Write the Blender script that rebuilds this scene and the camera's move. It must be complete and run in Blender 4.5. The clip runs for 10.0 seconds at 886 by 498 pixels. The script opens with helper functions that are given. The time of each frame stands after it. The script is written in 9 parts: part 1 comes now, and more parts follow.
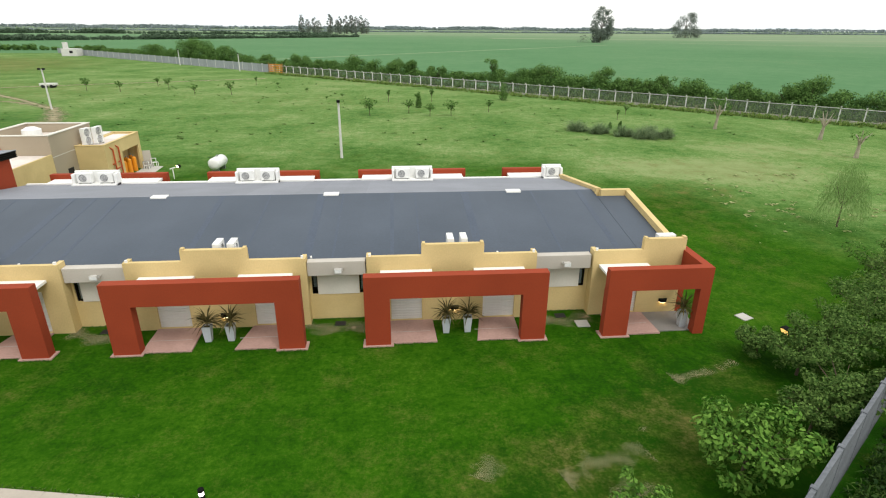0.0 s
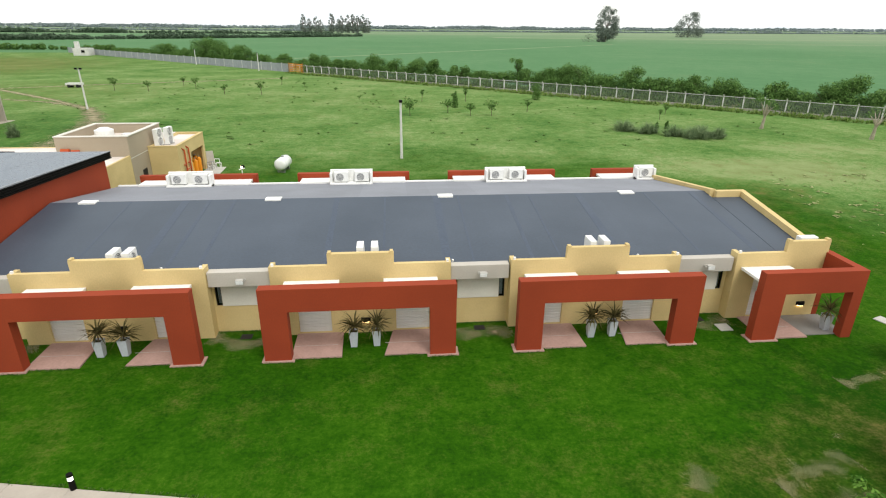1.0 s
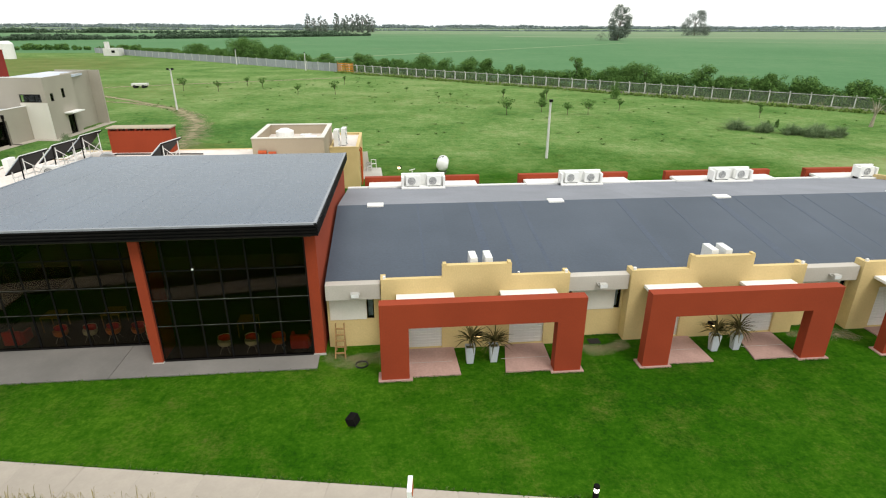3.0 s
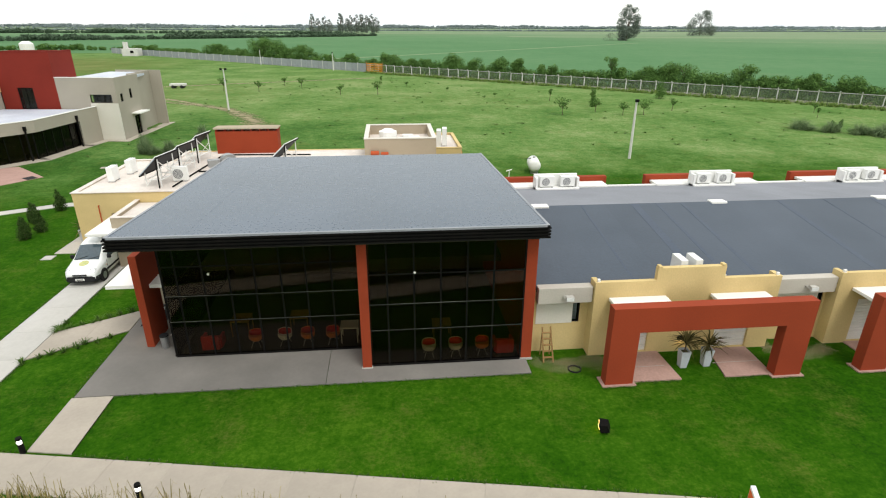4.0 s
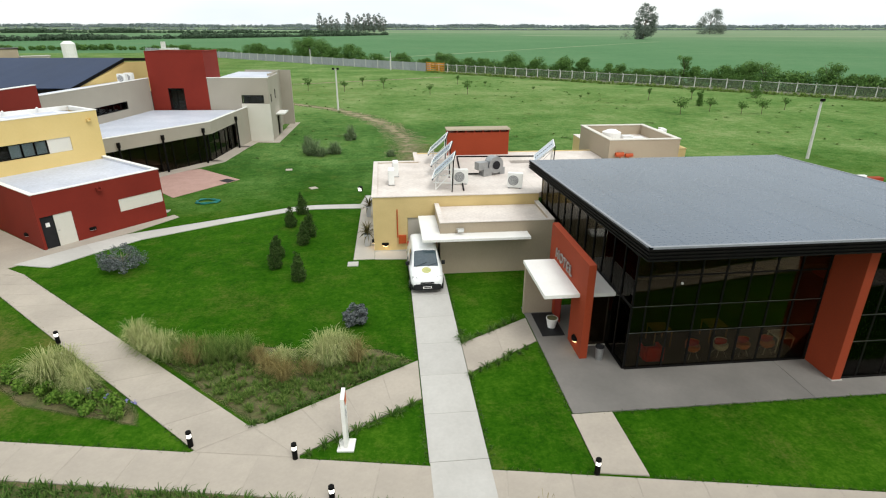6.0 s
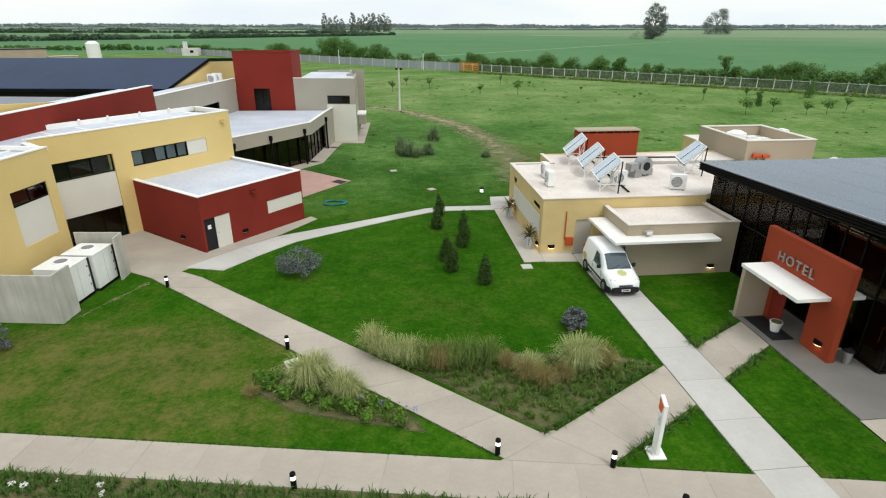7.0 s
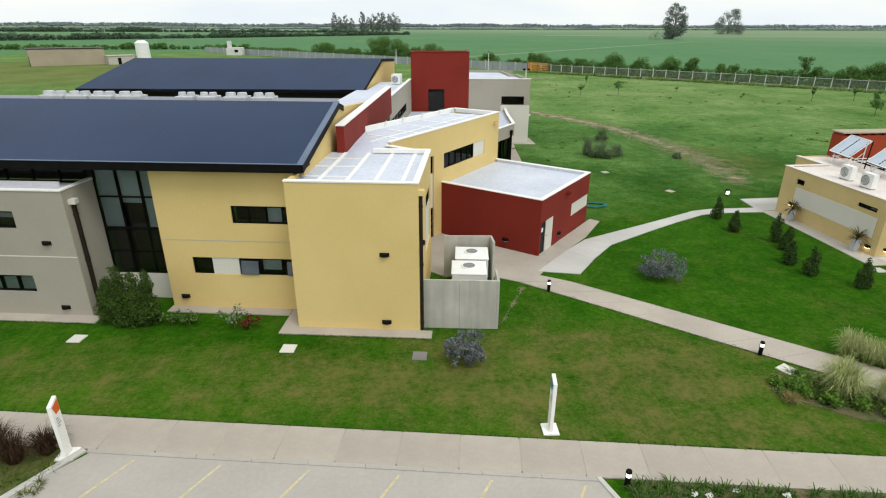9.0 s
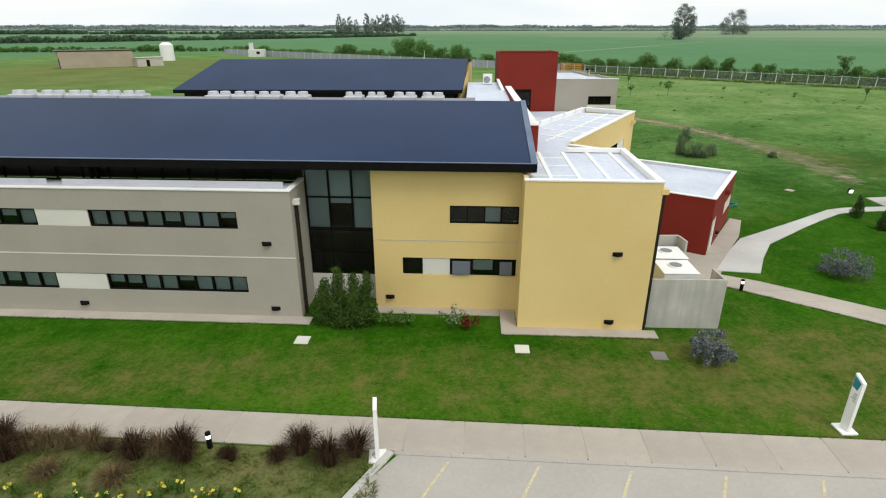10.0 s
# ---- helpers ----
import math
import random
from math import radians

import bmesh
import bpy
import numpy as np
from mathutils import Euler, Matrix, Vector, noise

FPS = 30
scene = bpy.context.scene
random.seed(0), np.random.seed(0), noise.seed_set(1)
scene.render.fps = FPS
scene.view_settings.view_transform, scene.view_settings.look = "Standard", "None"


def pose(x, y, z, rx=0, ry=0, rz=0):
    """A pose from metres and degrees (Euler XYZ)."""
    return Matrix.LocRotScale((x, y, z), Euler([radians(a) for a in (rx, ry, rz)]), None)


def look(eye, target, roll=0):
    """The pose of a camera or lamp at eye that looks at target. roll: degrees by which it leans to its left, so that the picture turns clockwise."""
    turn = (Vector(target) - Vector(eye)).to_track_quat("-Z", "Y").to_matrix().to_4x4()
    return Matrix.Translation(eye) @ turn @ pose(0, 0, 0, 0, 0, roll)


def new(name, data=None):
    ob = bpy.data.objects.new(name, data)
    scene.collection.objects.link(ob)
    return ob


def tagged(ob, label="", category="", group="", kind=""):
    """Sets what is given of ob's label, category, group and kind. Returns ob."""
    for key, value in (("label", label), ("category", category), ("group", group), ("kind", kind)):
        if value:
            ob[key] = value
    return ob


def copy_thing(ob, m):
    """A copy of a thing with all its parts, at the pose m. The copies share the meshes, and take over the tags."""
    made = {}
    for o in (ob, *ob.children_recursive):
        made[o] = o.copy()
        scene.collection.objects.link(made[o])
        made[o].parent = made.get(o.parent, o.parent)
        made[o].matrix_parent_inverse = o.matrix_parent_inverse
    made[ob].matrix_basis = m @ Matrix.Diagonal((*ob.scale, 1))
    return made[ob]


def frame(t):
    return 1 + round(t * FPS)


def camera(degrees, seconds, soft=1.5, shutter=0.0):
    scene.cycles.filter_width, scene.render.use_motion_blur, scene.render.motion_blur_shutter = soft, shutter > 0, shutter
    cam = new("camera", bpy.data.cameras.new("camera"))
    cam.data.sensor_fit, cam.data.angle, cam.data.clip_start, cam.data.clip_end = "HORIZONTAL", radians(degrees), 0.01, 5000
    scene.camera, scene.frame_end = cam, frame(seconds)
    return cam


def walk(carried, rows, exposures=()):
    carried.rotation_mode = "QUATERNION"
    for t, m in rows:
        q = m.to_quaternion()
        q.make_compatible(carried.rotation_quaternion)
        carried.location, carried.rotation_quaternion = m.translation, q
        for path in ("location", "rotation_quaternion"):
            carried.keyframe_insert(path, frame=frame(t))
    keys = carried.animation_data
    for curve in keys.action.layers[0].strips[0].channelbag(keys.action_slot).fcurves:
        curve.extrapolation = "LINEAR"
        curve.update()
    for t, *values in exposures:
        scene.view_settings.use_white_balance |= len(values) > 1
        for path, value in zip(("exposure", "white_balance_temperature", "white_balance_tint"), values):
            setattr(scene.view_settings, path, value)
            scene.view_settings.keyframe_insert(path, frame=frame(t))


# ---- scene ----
cam = camera(77.7, 10.0, soft=1.15)
PATH = [
    (0, (1.388, -4.76, 12.912), (1.549, -2.913, 12.162), 0.4),
    (0.5, (-1.716, -4.29, 12.913), (-1.552, -2.444, 12.161), 0.4),
    (1, (-5.085, -3.773, 12.871), (-4.918, -1.927, 12.119), 0.4),
    (1.5, (-8.615, -3.267, 12.83), (-8.444, -1.422, 12.076), 0.5),
    (2, (-12.377, -2.877, 12.799), (-12.205, -1.033, 12.044), 0.5),
    (2.5, (-16.33, -2.454, 12.796), (-16.155, -0.61, 12.041), 0.3),
    (4, (-28.858, -0.725, 12.687), (-28.679, 1.119, 11.933), 0.2),
    (4.5, (-33.207, -0.135, 12.638), (-33.025, 1.709, 11.884), 0.2),
    (5, (-37.6, 0.501, 12.64), (-37.417, 2.344, 11.885), 0.1),
    (5.5, (-42.096, 1.254, 12.623), (-41.911, 3.096, 11.867), 0.1),
    (7, (-56.516, 3.311, 12.607), (-56.327, 5.153, 11.85), 0.1),
    (7.5, (-61.544, 3.956, 12.646), (-61.35, 5.797, 11.889), 0.2),
    (8, (-66.446, 4.629, 12.619), (-66.251, 6.47, 11.862), 0.1),
    (8.5, (-71.244, 5.159, 12.639), (-71.052, 7.001, 11.882), 0.1),
    (9, (-76.095, 5.643, 12.663), (-75.9, 7.483, 11.905), 0.2),
    (9.5, (-80.969, 6.185, 12.584), (-80.772, 8.026, 11.827), 0.1),
    (10, (-85.821, 6.793, 12.529), (-85.624, 8.634, 11.775), -0.0),
]
walk(cam, [(t, look(eye, target, roll)) for t, eye, target, roll in PATH],
     exposures=[(0.0, 0.0, 6480, 10), (2.0, 0.05, 6480, 10), (4.5, -0.04, 6480, 9), (5.5, -0.09, 6420, 9), (7.0, -0.23, 6260, 8), (7.7, -0.27, 6260, 8), (8.5, -0.26, 6270, 8), (10.0, -0.23, 6280, 9)])

# ---- sky and sun: a bright overcast day ----
SUN_UP, SUN_ROUND = 58.0, 150.0          # elevation; bearing from +y towards +x
world = bpy.data.worlds.new("overcast_sky")
scene.world = world
world.use_nodes = True
wt = world.node_tree
sky = wt.nodes.new("ShaderNodeTexSky")
sky.sky_type, sky.sun_disc = "NISHITA", False
sky.sun_elevation, sky.sun_rotation = radians(SUN_UP), radians(SUN_ROUND)
sky.air_density, sky.dust_density, sky.ozone_density = 1.0, 6.0, 1.0
cloud_map = wt.nodes.new("ShaderNodeTexCoord")
cloud_size = wt.nodes.new("ShaderNodeMapping")
cloud_size.inputs["Scale"].default_value = (1.0, 1.0, 5.0)
cloud = wt.nodes.new("ShaderNodeTexNoise")
cloud.inputs["Scale"].default_value, cloud.inputs["Detail"].default_value = 2.2, 4.0
cloud_tone = wt.nodes.new("ShaderNodeValToRGB")
cloud_tone.color_ramp.elements[0].position, cloud_tone.color_ramp.elements[0].color = 0.34, (12.4, 13.2, 13.7, 1)
cloud_tone.color_ramp.elements[1].position, cloud_tone.color_ramp.elements[1].color = 0.56, (14.6, 14.6, 13.8, 1)
veil = wt.nodes.new("ShaderNodeMix")
veil.data_type = "RGBA"
veil.inputs["Factor"].default_value = 0.88
back = wt.nodes["Background"]
back.inputs["Strength"].default_value = 0.092
wt.links.new(cloud_map.outputs["Generated"], cloud_size.inputs["Vector"])
wt.links.new(cloud_size.outputs["Vector"], cloud.inputs["Vector"])
wt.links.new(cloud.outputs["Fac"], cloud_tone.inputs["Fac"])
wt.links.new(sky.outputs["Color"], veil.inputs["A"])
wt.links.new(cloud_tone.outputs["Color"], veil.inputs["B"])
wt.links.new(veil.outputs["Result"], back.inputs["Color"])

sun = new("sun", bpy.data.lights.new("sun", "SUN"))
sun.data.energy, sun.data.angle, sun.data.color = 1.65, radians(22), (1.0, 0.97, 0.91)
_a, _b = radians(SUN_UP), radians(SUN_ROUND)
sun.matrix_basis = look((0, 0, 60), (-60 * math.cos(_a) * math.sin(_b), -60 * math.cos(_a) * math.cos(_b), 60 - 60 * math.sin(_a)))

# ---- materials ----
def mat(name, c1, c2=None, rough=0.85, big=0.6, fine=14.0, grain=0.18, bump=0.25, metal=0.0, vary=0.0, spec=0.3, streak=0.0, depth=0.02):
    """Two colours mixed by a broad noise, a fine grain over it, relief, and a tone of its own for every object."""
    m = bpy.data.materials.new(name)
    m.use_nodes = True
    t = m.node_tree
    p = t.nodes["Principled BSDF"]
    p.inputs["Metallic"].default_value, p.inputs["Specular IOR Level"].default_value = metal, spec
    co = t.nodes.new("ShaderNodeTexCoord")
    n1 = t.nodes.new("ShaderNodeTexNoise")
    n1.inputs["Scale"].default_value, n1.inputs["Detail"].default_value = big, 5.0
    n2 = t.nodes.new("ShaderNodeTexNoise")
    n2.inputs["Scale"].default_value, n2.inputs["Detail"].default_value = fine, 4.0
    t.links.new(co.outputs["Object"], n1.inputs["Vector"])
    if streak:
        mp = t.nodes.new("ShaderNodeMapping")
        mp.inputs["Scale"].default_value = (1.0, 1.0, streak)
        t.links.new(co.outputs["Object"], mp.inputs["Vector"])
        t.links.new(mp.outputs["Vector"], n2.inputs["Vector"])
    else:
        t.links.new(co.outputs["Object"], n2.inputs["Vector"])
    ramp = t.nodes.new("ShaderNodeValToRGB")
    ramp.color_ramp.elements[0].position, ramp.color_ramp.elements[1].position = 0.32, 0.68
    ramp.color_ramp.elements[0].color = (*c1, 1)
    ramp.color_ramp.elements[1].color = (*(c2 or [v * 0.82 for v in c1]), 1)
    t.links.new(n1.outputs["Fac"], ramp.inputs["Fac"])
    tone = t.nodes.new("ShaderNodeMapRange")
    tone.inputs["From Min"].default_value, tone.inputs["From Max"].default_value = 0.25, 0.75
    tone.inputs["To Min"].default_value, tone.inputs["To Max"].default_value = 1 - grain, 1 + grain
    t.links.new(n2.outputs["Fac"], tone.inputs["Value"])
    value = tone.outputs["Result"]
    if vary:
        info = t.nodes.new("ShaderNodeObjectInfo")
        own = t.nodes.new("ShaderNodeMapRange")
        own.inputs["To Min"].default_value, own.inputs["To Max"].default_value = 1 - vary, 1 + vary
        t.links.new(info.outputs["Random"], own.inputs["Value"])
        both = t.nodes.new("ShaderNodeMath")
        both.operation = "MULTIPLY"
        t.links.new(value, both.inputs[0])
        t.links.new(own.outputs["Result"], both.inputs[1])
        value = both.outputs[0]
    hsv = t.nodes.new("ShaderNodeHueSaturation")
    t.links.new(ramp.outputs["Color"], hsv.inputs["Color"])
    t.links.new(value, hsv.inputs["Value"])
    t.links.new(hsv.outputs["Color"], p.inputs["Base Color"])
    rr = t.nodes.new("ShaderNodeMapRange")
    rr.inputs["To Min"].default_value, rr.inputs["To Max"].default_value = max(rough - 0.08, 0.02), min(rough + 0.08, 1)
    t.links.new(n2.outputs["Fac"], rr.inputs["Value"])
    t.links.new(rr.outputs["Result"], p.inputs["Roughness"])
    if bump:
        b = t.nodes.new("ShaderNodeBump")
        b.inputs["Strength"].default_value, b.inputs["Distance"].default_value = bump, depth
        t.links.new(n2.outputs["Fac"], b.inputs["Height"])
        t.links.new(b.outputs["Normal"], p.inputs["Normal"])
    return m


def glass(name, tint, gloss=0.02, body=0.0, ior=1.5):
    """Tinted pane: a share of the light passes, the rest mirrors by Fresnel."""
    m = bpy.data.materials.new(name)
    m.use_nodes = True
    t = m.node_tree
    t.nodes.remove(t.nodes["Principled BSDF"])
    out = t.nodes["Material Output"]
    clear, shine, mix, fres = (t.nodes.new("ShaderNode" + k) for k in ("BsdfTransparent", "BsdfGlossy", "MixShader", "Fresnel"))
    clear.inputs["Color"].default_value = (*tint, 1)
    shine.inputs["Roughness"].default_value = gloss
    shine.inputs["Color"].default_value = (0.5 + tint[0] * 0.4, 0.5 + tint[1] * 0.4, 0.5 + tint[2] * 0.4, 1)
    fres.inputs["IOR"].default_value = ior
    t.links.new(fres.outputs["Fac"], mix.inputs["Fac"])
    t.links.new(clear.outputs["BSDF"], mix.inputs[1])
    t.links.new(shine.outputs["BSDF"], mix.inputs[2])
    t.links.new(mix.outputs["Shader"], out.inputs["Surface"])
    return m


def glow(name, colour, strength):
    m = bpy.data.materials.new(name)
    m.use_nodes = True
    p = m.node_tree.nodes["Principled BSDF"]
    p.inputs["Base Color"].default_value = (*colour, 1)
    p.inputs["Emission Color"].default_value = (*colour, 1)
    p.inputs["Emission Strength"].default_value = strength
    return m


def turf(name, stops, patch, mid, blade, dry, dry_scale, dry_edge, far=None, zones=(), shade_and_tone=(), dry2=None):
    """Grass seen from above: a scale of greens by two noises, fine blades as relief, and dry patches."""
    m = bpy.data.materials.new(name)
    m.use_nodes = True
    t = m.node_tree
    p = t.nodes["Principled BSDF"]
    p.inputs["Roughness"].default_value, p.inputs["Specular IOR Level"].default_value = 0.95, 0.03
    co = t.nodes.new("ShaderNodeTexCoord")

    def noise_at(scale, detail=5.0, rough=0.6):
        n = t.nodes.new("ShaderNodeTexNoise")
        n.inputs["Scale"].default_value, n.inputs["Detail"].default_value, n.inputs["Roughness"].default_value = scale, detail, rough
        t.links.new(co.outputs["Object"], n.inputs["Vector"])
        return n.outputs["Fac"]

    def maths(kind, a, b):
        n = t.nodes.new("ShaderNodeMath")
        n.operation = kind
        for k, x in enumerate((a, b)):
            if isinstance(x, (int, float)):
                n.inputs[k].default_value = x
            else:
                t.links.new(x, n.inputs[k])
        return n.outputs[0]

    a, b, c, e4 = noise_at(patch), noise_at(mid), noise_at(blade, 3.0, 0.75), noise_at(mid * 4.0, 3.0, 0.7)
    mixed = maths("ADD", maths("ADD", maths("MULTIPLY", a, 0.32), maths("MULTIPLY", e4, 0.22)), maths("ADD", maths("MULTIPLY", b, 0.24), maths("MULTIPLY", c, 0.22)))

    def zone(cx, cy, rx, ry, turn, more):
        """A soft oval, strongest in its middle."""
        mp = t.nodes.new("ShaderNodeMapping")
        mp.vector_type = "TEXTURE"
        mp.inputs["Location"].default_value, mp.inputs["Rotation"].default_value, mp.inputs["Scale"].default_value = (cx, cy, 0), (0, 0, radians(turn)), (rx, ry, 1)
        t.links.new(co.outputs["Object"], mp.inputs["Vector"])
        ln = t.nodes.new("ShaderNodeVectorMath")
        ln.operation = "LENGTH"
        t.links.new(mp.outputs["Vector"], ln.inputs[0])
        near = t.nodes.new("ShaderNodeMapRange")
        near.interpolation_type = "SMOOTHSTEP"
        near.inputs["From Min"].default_value, near.inputs["From Max"].default_value = 1.0, 0.3
        near.inputs["To Min"].default_value, near.inputs["To Max"].default_value = 0.0, more
        t.links.new(ln.outputs["Value"], near.inputs["Value"])
        return near.outputs["Result"]

    for q in shade_and_tone:
        mixed = maths("ADD", mixed, zone(*q))
    ramp = t.nodes.new("ShaderNodeValToRGB")
    els = ramp.color_ramp.elements
    while len(els) < len(stops):
        els.new(0.5)
    for e, (at, colour) in zip(els, stops):
        e.position, e.color = at, (*colour, 1)
    t.links.new(mixed, ramp.inputs["Fac"])
    green = ramp.outputs["Color"]
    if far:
        # the meadow behind: paler greens past a ragged border, grazing-view lightness put into colour
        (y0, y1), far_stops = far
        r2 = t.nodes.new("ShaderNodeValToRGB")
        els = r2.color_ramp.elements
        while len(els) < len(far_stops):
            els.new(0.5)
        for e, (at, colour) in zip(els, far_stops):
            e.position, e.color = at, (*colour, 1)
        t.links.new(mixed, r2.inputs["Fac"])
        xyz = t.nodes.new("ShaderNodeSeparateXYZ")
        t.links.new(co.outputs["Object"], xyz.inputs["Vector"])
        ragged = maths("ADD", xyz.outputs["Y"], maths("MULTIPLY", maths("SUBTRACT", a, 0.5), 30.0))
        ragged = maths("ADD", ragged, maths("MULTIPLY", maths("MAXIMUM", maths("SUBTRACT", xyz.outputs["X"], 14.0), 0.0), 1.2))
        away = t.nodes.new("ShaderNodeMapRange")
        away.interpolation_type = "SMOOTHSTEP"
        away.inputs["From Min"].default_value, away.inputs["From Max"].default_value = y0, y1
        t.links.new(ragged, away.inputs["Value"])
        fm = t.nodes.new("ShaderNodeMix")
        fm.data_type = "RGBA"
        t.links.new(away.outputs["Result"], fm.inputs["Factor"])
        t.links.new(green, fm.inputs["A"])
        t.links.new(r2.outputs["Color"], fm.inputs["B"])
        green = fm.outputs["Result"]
    d = maths("ADD", maths("MULTIPLY", noise_at(dry_scale, 7.0, 0.72), 1.05), maths("SUBTRACT", maths("MULTIPLY", c, 0.45), 0.255))
    edge = t.nodes.new("ShaderNodeMapRange")
    edge.inputs["From Min"].default_value, edge.inputs["From Max"].default_value = dry_edge
    edge.inputs["To Max"].default_value = 0.64
    for q in zones:
        d = maths("ADD", d, zone(*q))
    t.links.new(d, edge.inputs["Value"])
    mottle = maths("MULTIPLY", edge.outputs["Result"], maths("MULTIPLY", maths("MAXIMUM", maths("SUBTRACT", maths("ADD", maths("MULTIPLY", b, 0.75), maths("ADD", maths("MULTIPLY", e4, 0.35), maths("MULTIPLY", c, 0.2))), 0.42), 0.0), 3.4))
    mix = t.nodes.new("ShaderNodeMix")
    mix.data_type = "RGBA"
    straw = t.nodes.new("ShaderNodeValToRGB")
    straw.color_ramp.elements[0].position, straw.color_ramp.elements[1].position = 0.30, 0.75
    straw.color_ramp.elements[0].color, straw.color_ramp.elements[1].color = (*(dry2 or dry), 1), (*dry, 1)
    t.links.new(edge.outputs["Result"], straw.inputs["Fac"])
    t.links.new(straw.outputs["Color"], mix.inputs["B"])
    t.links.new(mottle, mix.inputs["Factor"])
    t.links.new(green, mix.inputs["A"])
    t.links.new(mix.outputs["Result"], p.inputs["Base Color"])
    bump = t.nodes.new("ShaderNodeBump")
    bump.inputs["Strength"].default_value, bump.inputs["Distance"].default_value = 0.6, 0.05
    t.links.new(c, bump.inputs["Height"])
    t.links.new(bump.outputs["Normal"], p.inputs["Normal"])
    return m


def leafy(name, c1, c2, rough=0.6):
    """Leaves: every leaf has a tone of its own; a little light comes through."""
    m = bpy.data.materials.new(name)
    m.use_nodes = True
    t = m.node_tree
    p = t.nodes["Principled BSDF"]
    geo = t.nodes.new("ShaderNodeNewGeometry")
    ramp = t.nodes.new("ShaderNodeValToRGB")
    ramp.color_ramp.elements[0].color, ramp.color_ramp.elements[1].color = (*c1, 1), (*c2, 1)
    t.links.new(geo.outputs["Random Per Island"], ramp.inputs["Fac"])
    t.links.new(ramp.outputs["Color"], p.inputs["Base Color"])
    p.inputs["Roughness"].default_value, p.inputs["Specular IOR Level"].default_value = max(rough, 0.8), 0.06
    thin = t.nodes.new("ShaderNodeBsdfTranslucent")
    t.links.new(ramp.outputs["Color"], thin.inputs["Color"])
    mix = t.nodes.new("ShaderNodeMixShader")
    mix.inputs["Fac"].default_value = 0.25
    t.links.new(p.outputs["BSDF"], mix.inputs[1])
    t.links.new(thin.outputs["BSDF"], mix.inputs[2])
    t.links.new(mix.outputs["Shader"], t.nodes["Material Output"].inputs["Surface"])
    return m


LAWN = turf("lawn_grass", [(0.37, (0.011, 0.050, 0.002)), (0.455, (0.019, 0.077, 0.002)), (0.53, (0.033, 0.102, 0.004)), (0.63, (0.066, 0.146, 0.009))],
            0.10, 0.9, 9.0, (0.165, 0.128, 0.046), 0.50, (0.50, 0.80), dry2=(0.100, 0.112, 0.022),
            # first oval darkens the east lawn: tree shade put into the grass colour
            shade_and_tone=((13.0, 6.0, 19.0, 10.0, 20, -0.135), (33.0, 46.5, 18.0, 8.0, -8, 0.085), (44.0, 54.0, 14.0, 6.0, -30, 0.05), (-46.0, 62.0, 32.0, 28.0, 0, -0.07), (-40.0, 125.0, 90.0, 42.0, 0, 0.02), (-2.0, 12.5, 34.0, 8.0, 0, -0.022), (34.0, 29.0, 9.0, 7.0, -20, -0.035), (-68.0, 41.0, 9.0, 9.0, 0, -0.03), (-72.0, 22.0, 18.0, 5.0, -9, 0.03), (-92.0, 25.0, 16.0, 4.5, -9, 0.035), (-30.0, 12.0, 22.0, 5.0, -10, 0.012)),
            far=((38.0, 62.0), [(0.39, (0.040, 0.108, 0.020)), (0.46, (0.082, 0.170, 0.038)), (0.52, (0.134, 0.222, 0.064)), (0.60, (0.225, 0.280, 0.116))]),
            zones=((8.5, 8.5, 7.5, 3.6, 20, 0.12), (13.5, 10.5, 5.0, 4.0, 10, 0.06), (-68.0, 22.6, 15.0, 6.5, -12, 0.30), (-84.0, 24.2, 15.0, 3.6, -9, 0.20), (-98.0, 26.3, 10.0, 3.0, -9, 0.24),
                   (1.5, 8.5, 6.0, 2.4, 0, 0.07), (-55.0, 26.0, 6.0, 3.0, 0, 0.06), (33.0, 46.5, 15.0, 6.0, -8, 0.10), (45.0, 55.0, 14.0, 5.0, -30, 0.05), (25.5, 38.0, 6.0, 7.0, -40, 0.15), (22.5, 29.0, 4.0, 8.0, 0, 0.10), (-42.0, 58.0, 7.0, 11.0, 10, 0.20), (-85.0, 118.0, 48.0, 34.0, 0, 0.13), (-160.0, 190.0, 85.0, 85.0, 0, 0.36), (-8.0, 100.0, 45.0, 12.0, -20, 0.05)))
# far field turns paler: distance haze put into the crop colour
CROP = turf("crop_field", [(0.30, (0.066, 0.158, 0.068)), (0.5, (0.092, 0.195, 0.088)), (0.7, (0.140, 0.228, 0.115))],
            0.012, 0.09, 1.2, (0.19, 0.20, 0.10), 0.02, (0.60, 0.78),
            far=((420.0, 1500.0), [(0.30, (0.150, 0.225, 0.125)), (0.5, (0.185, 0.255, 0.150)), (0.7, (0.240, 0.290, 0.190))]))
SOIL = mat("planting_soil", (0.150, 0.122, 0.062), (0.085, 0.112, 0.032), 0.95, 1.3, 16.0, 0.4, 0.8, depth=0.05)
DIRT = mat("track_earth", (0.30, 0.255, 0.150), (0.235, 0.215, 0.115), 0.95, 0.35, 5.0, 0.25, 0.5)
YELLOW = mat("yellow_plaster", (0.705, 0.535, 0.228), (0.665, 0.495, 0.20), 0.88, 0.35, 26.0, 0.04, 0.06, streak=0.35, depth=0.008)
CREAM = mat("weathered_cream_plaster", (0.655, 0.505, 0.240), (0.560, 0.425, 0.195), 0.9, 0.55, 20.0, 0.08, 0.1, streak=0.6, depth=0.008)
TERRA = mat("terracotta_plaster", (0.302, 0.046, 0.0145), (0.255, 0.038, 0.012), 0.85, 0.4, 24.0, 0.08, 0.2, streak=0.45, depth=0.008)
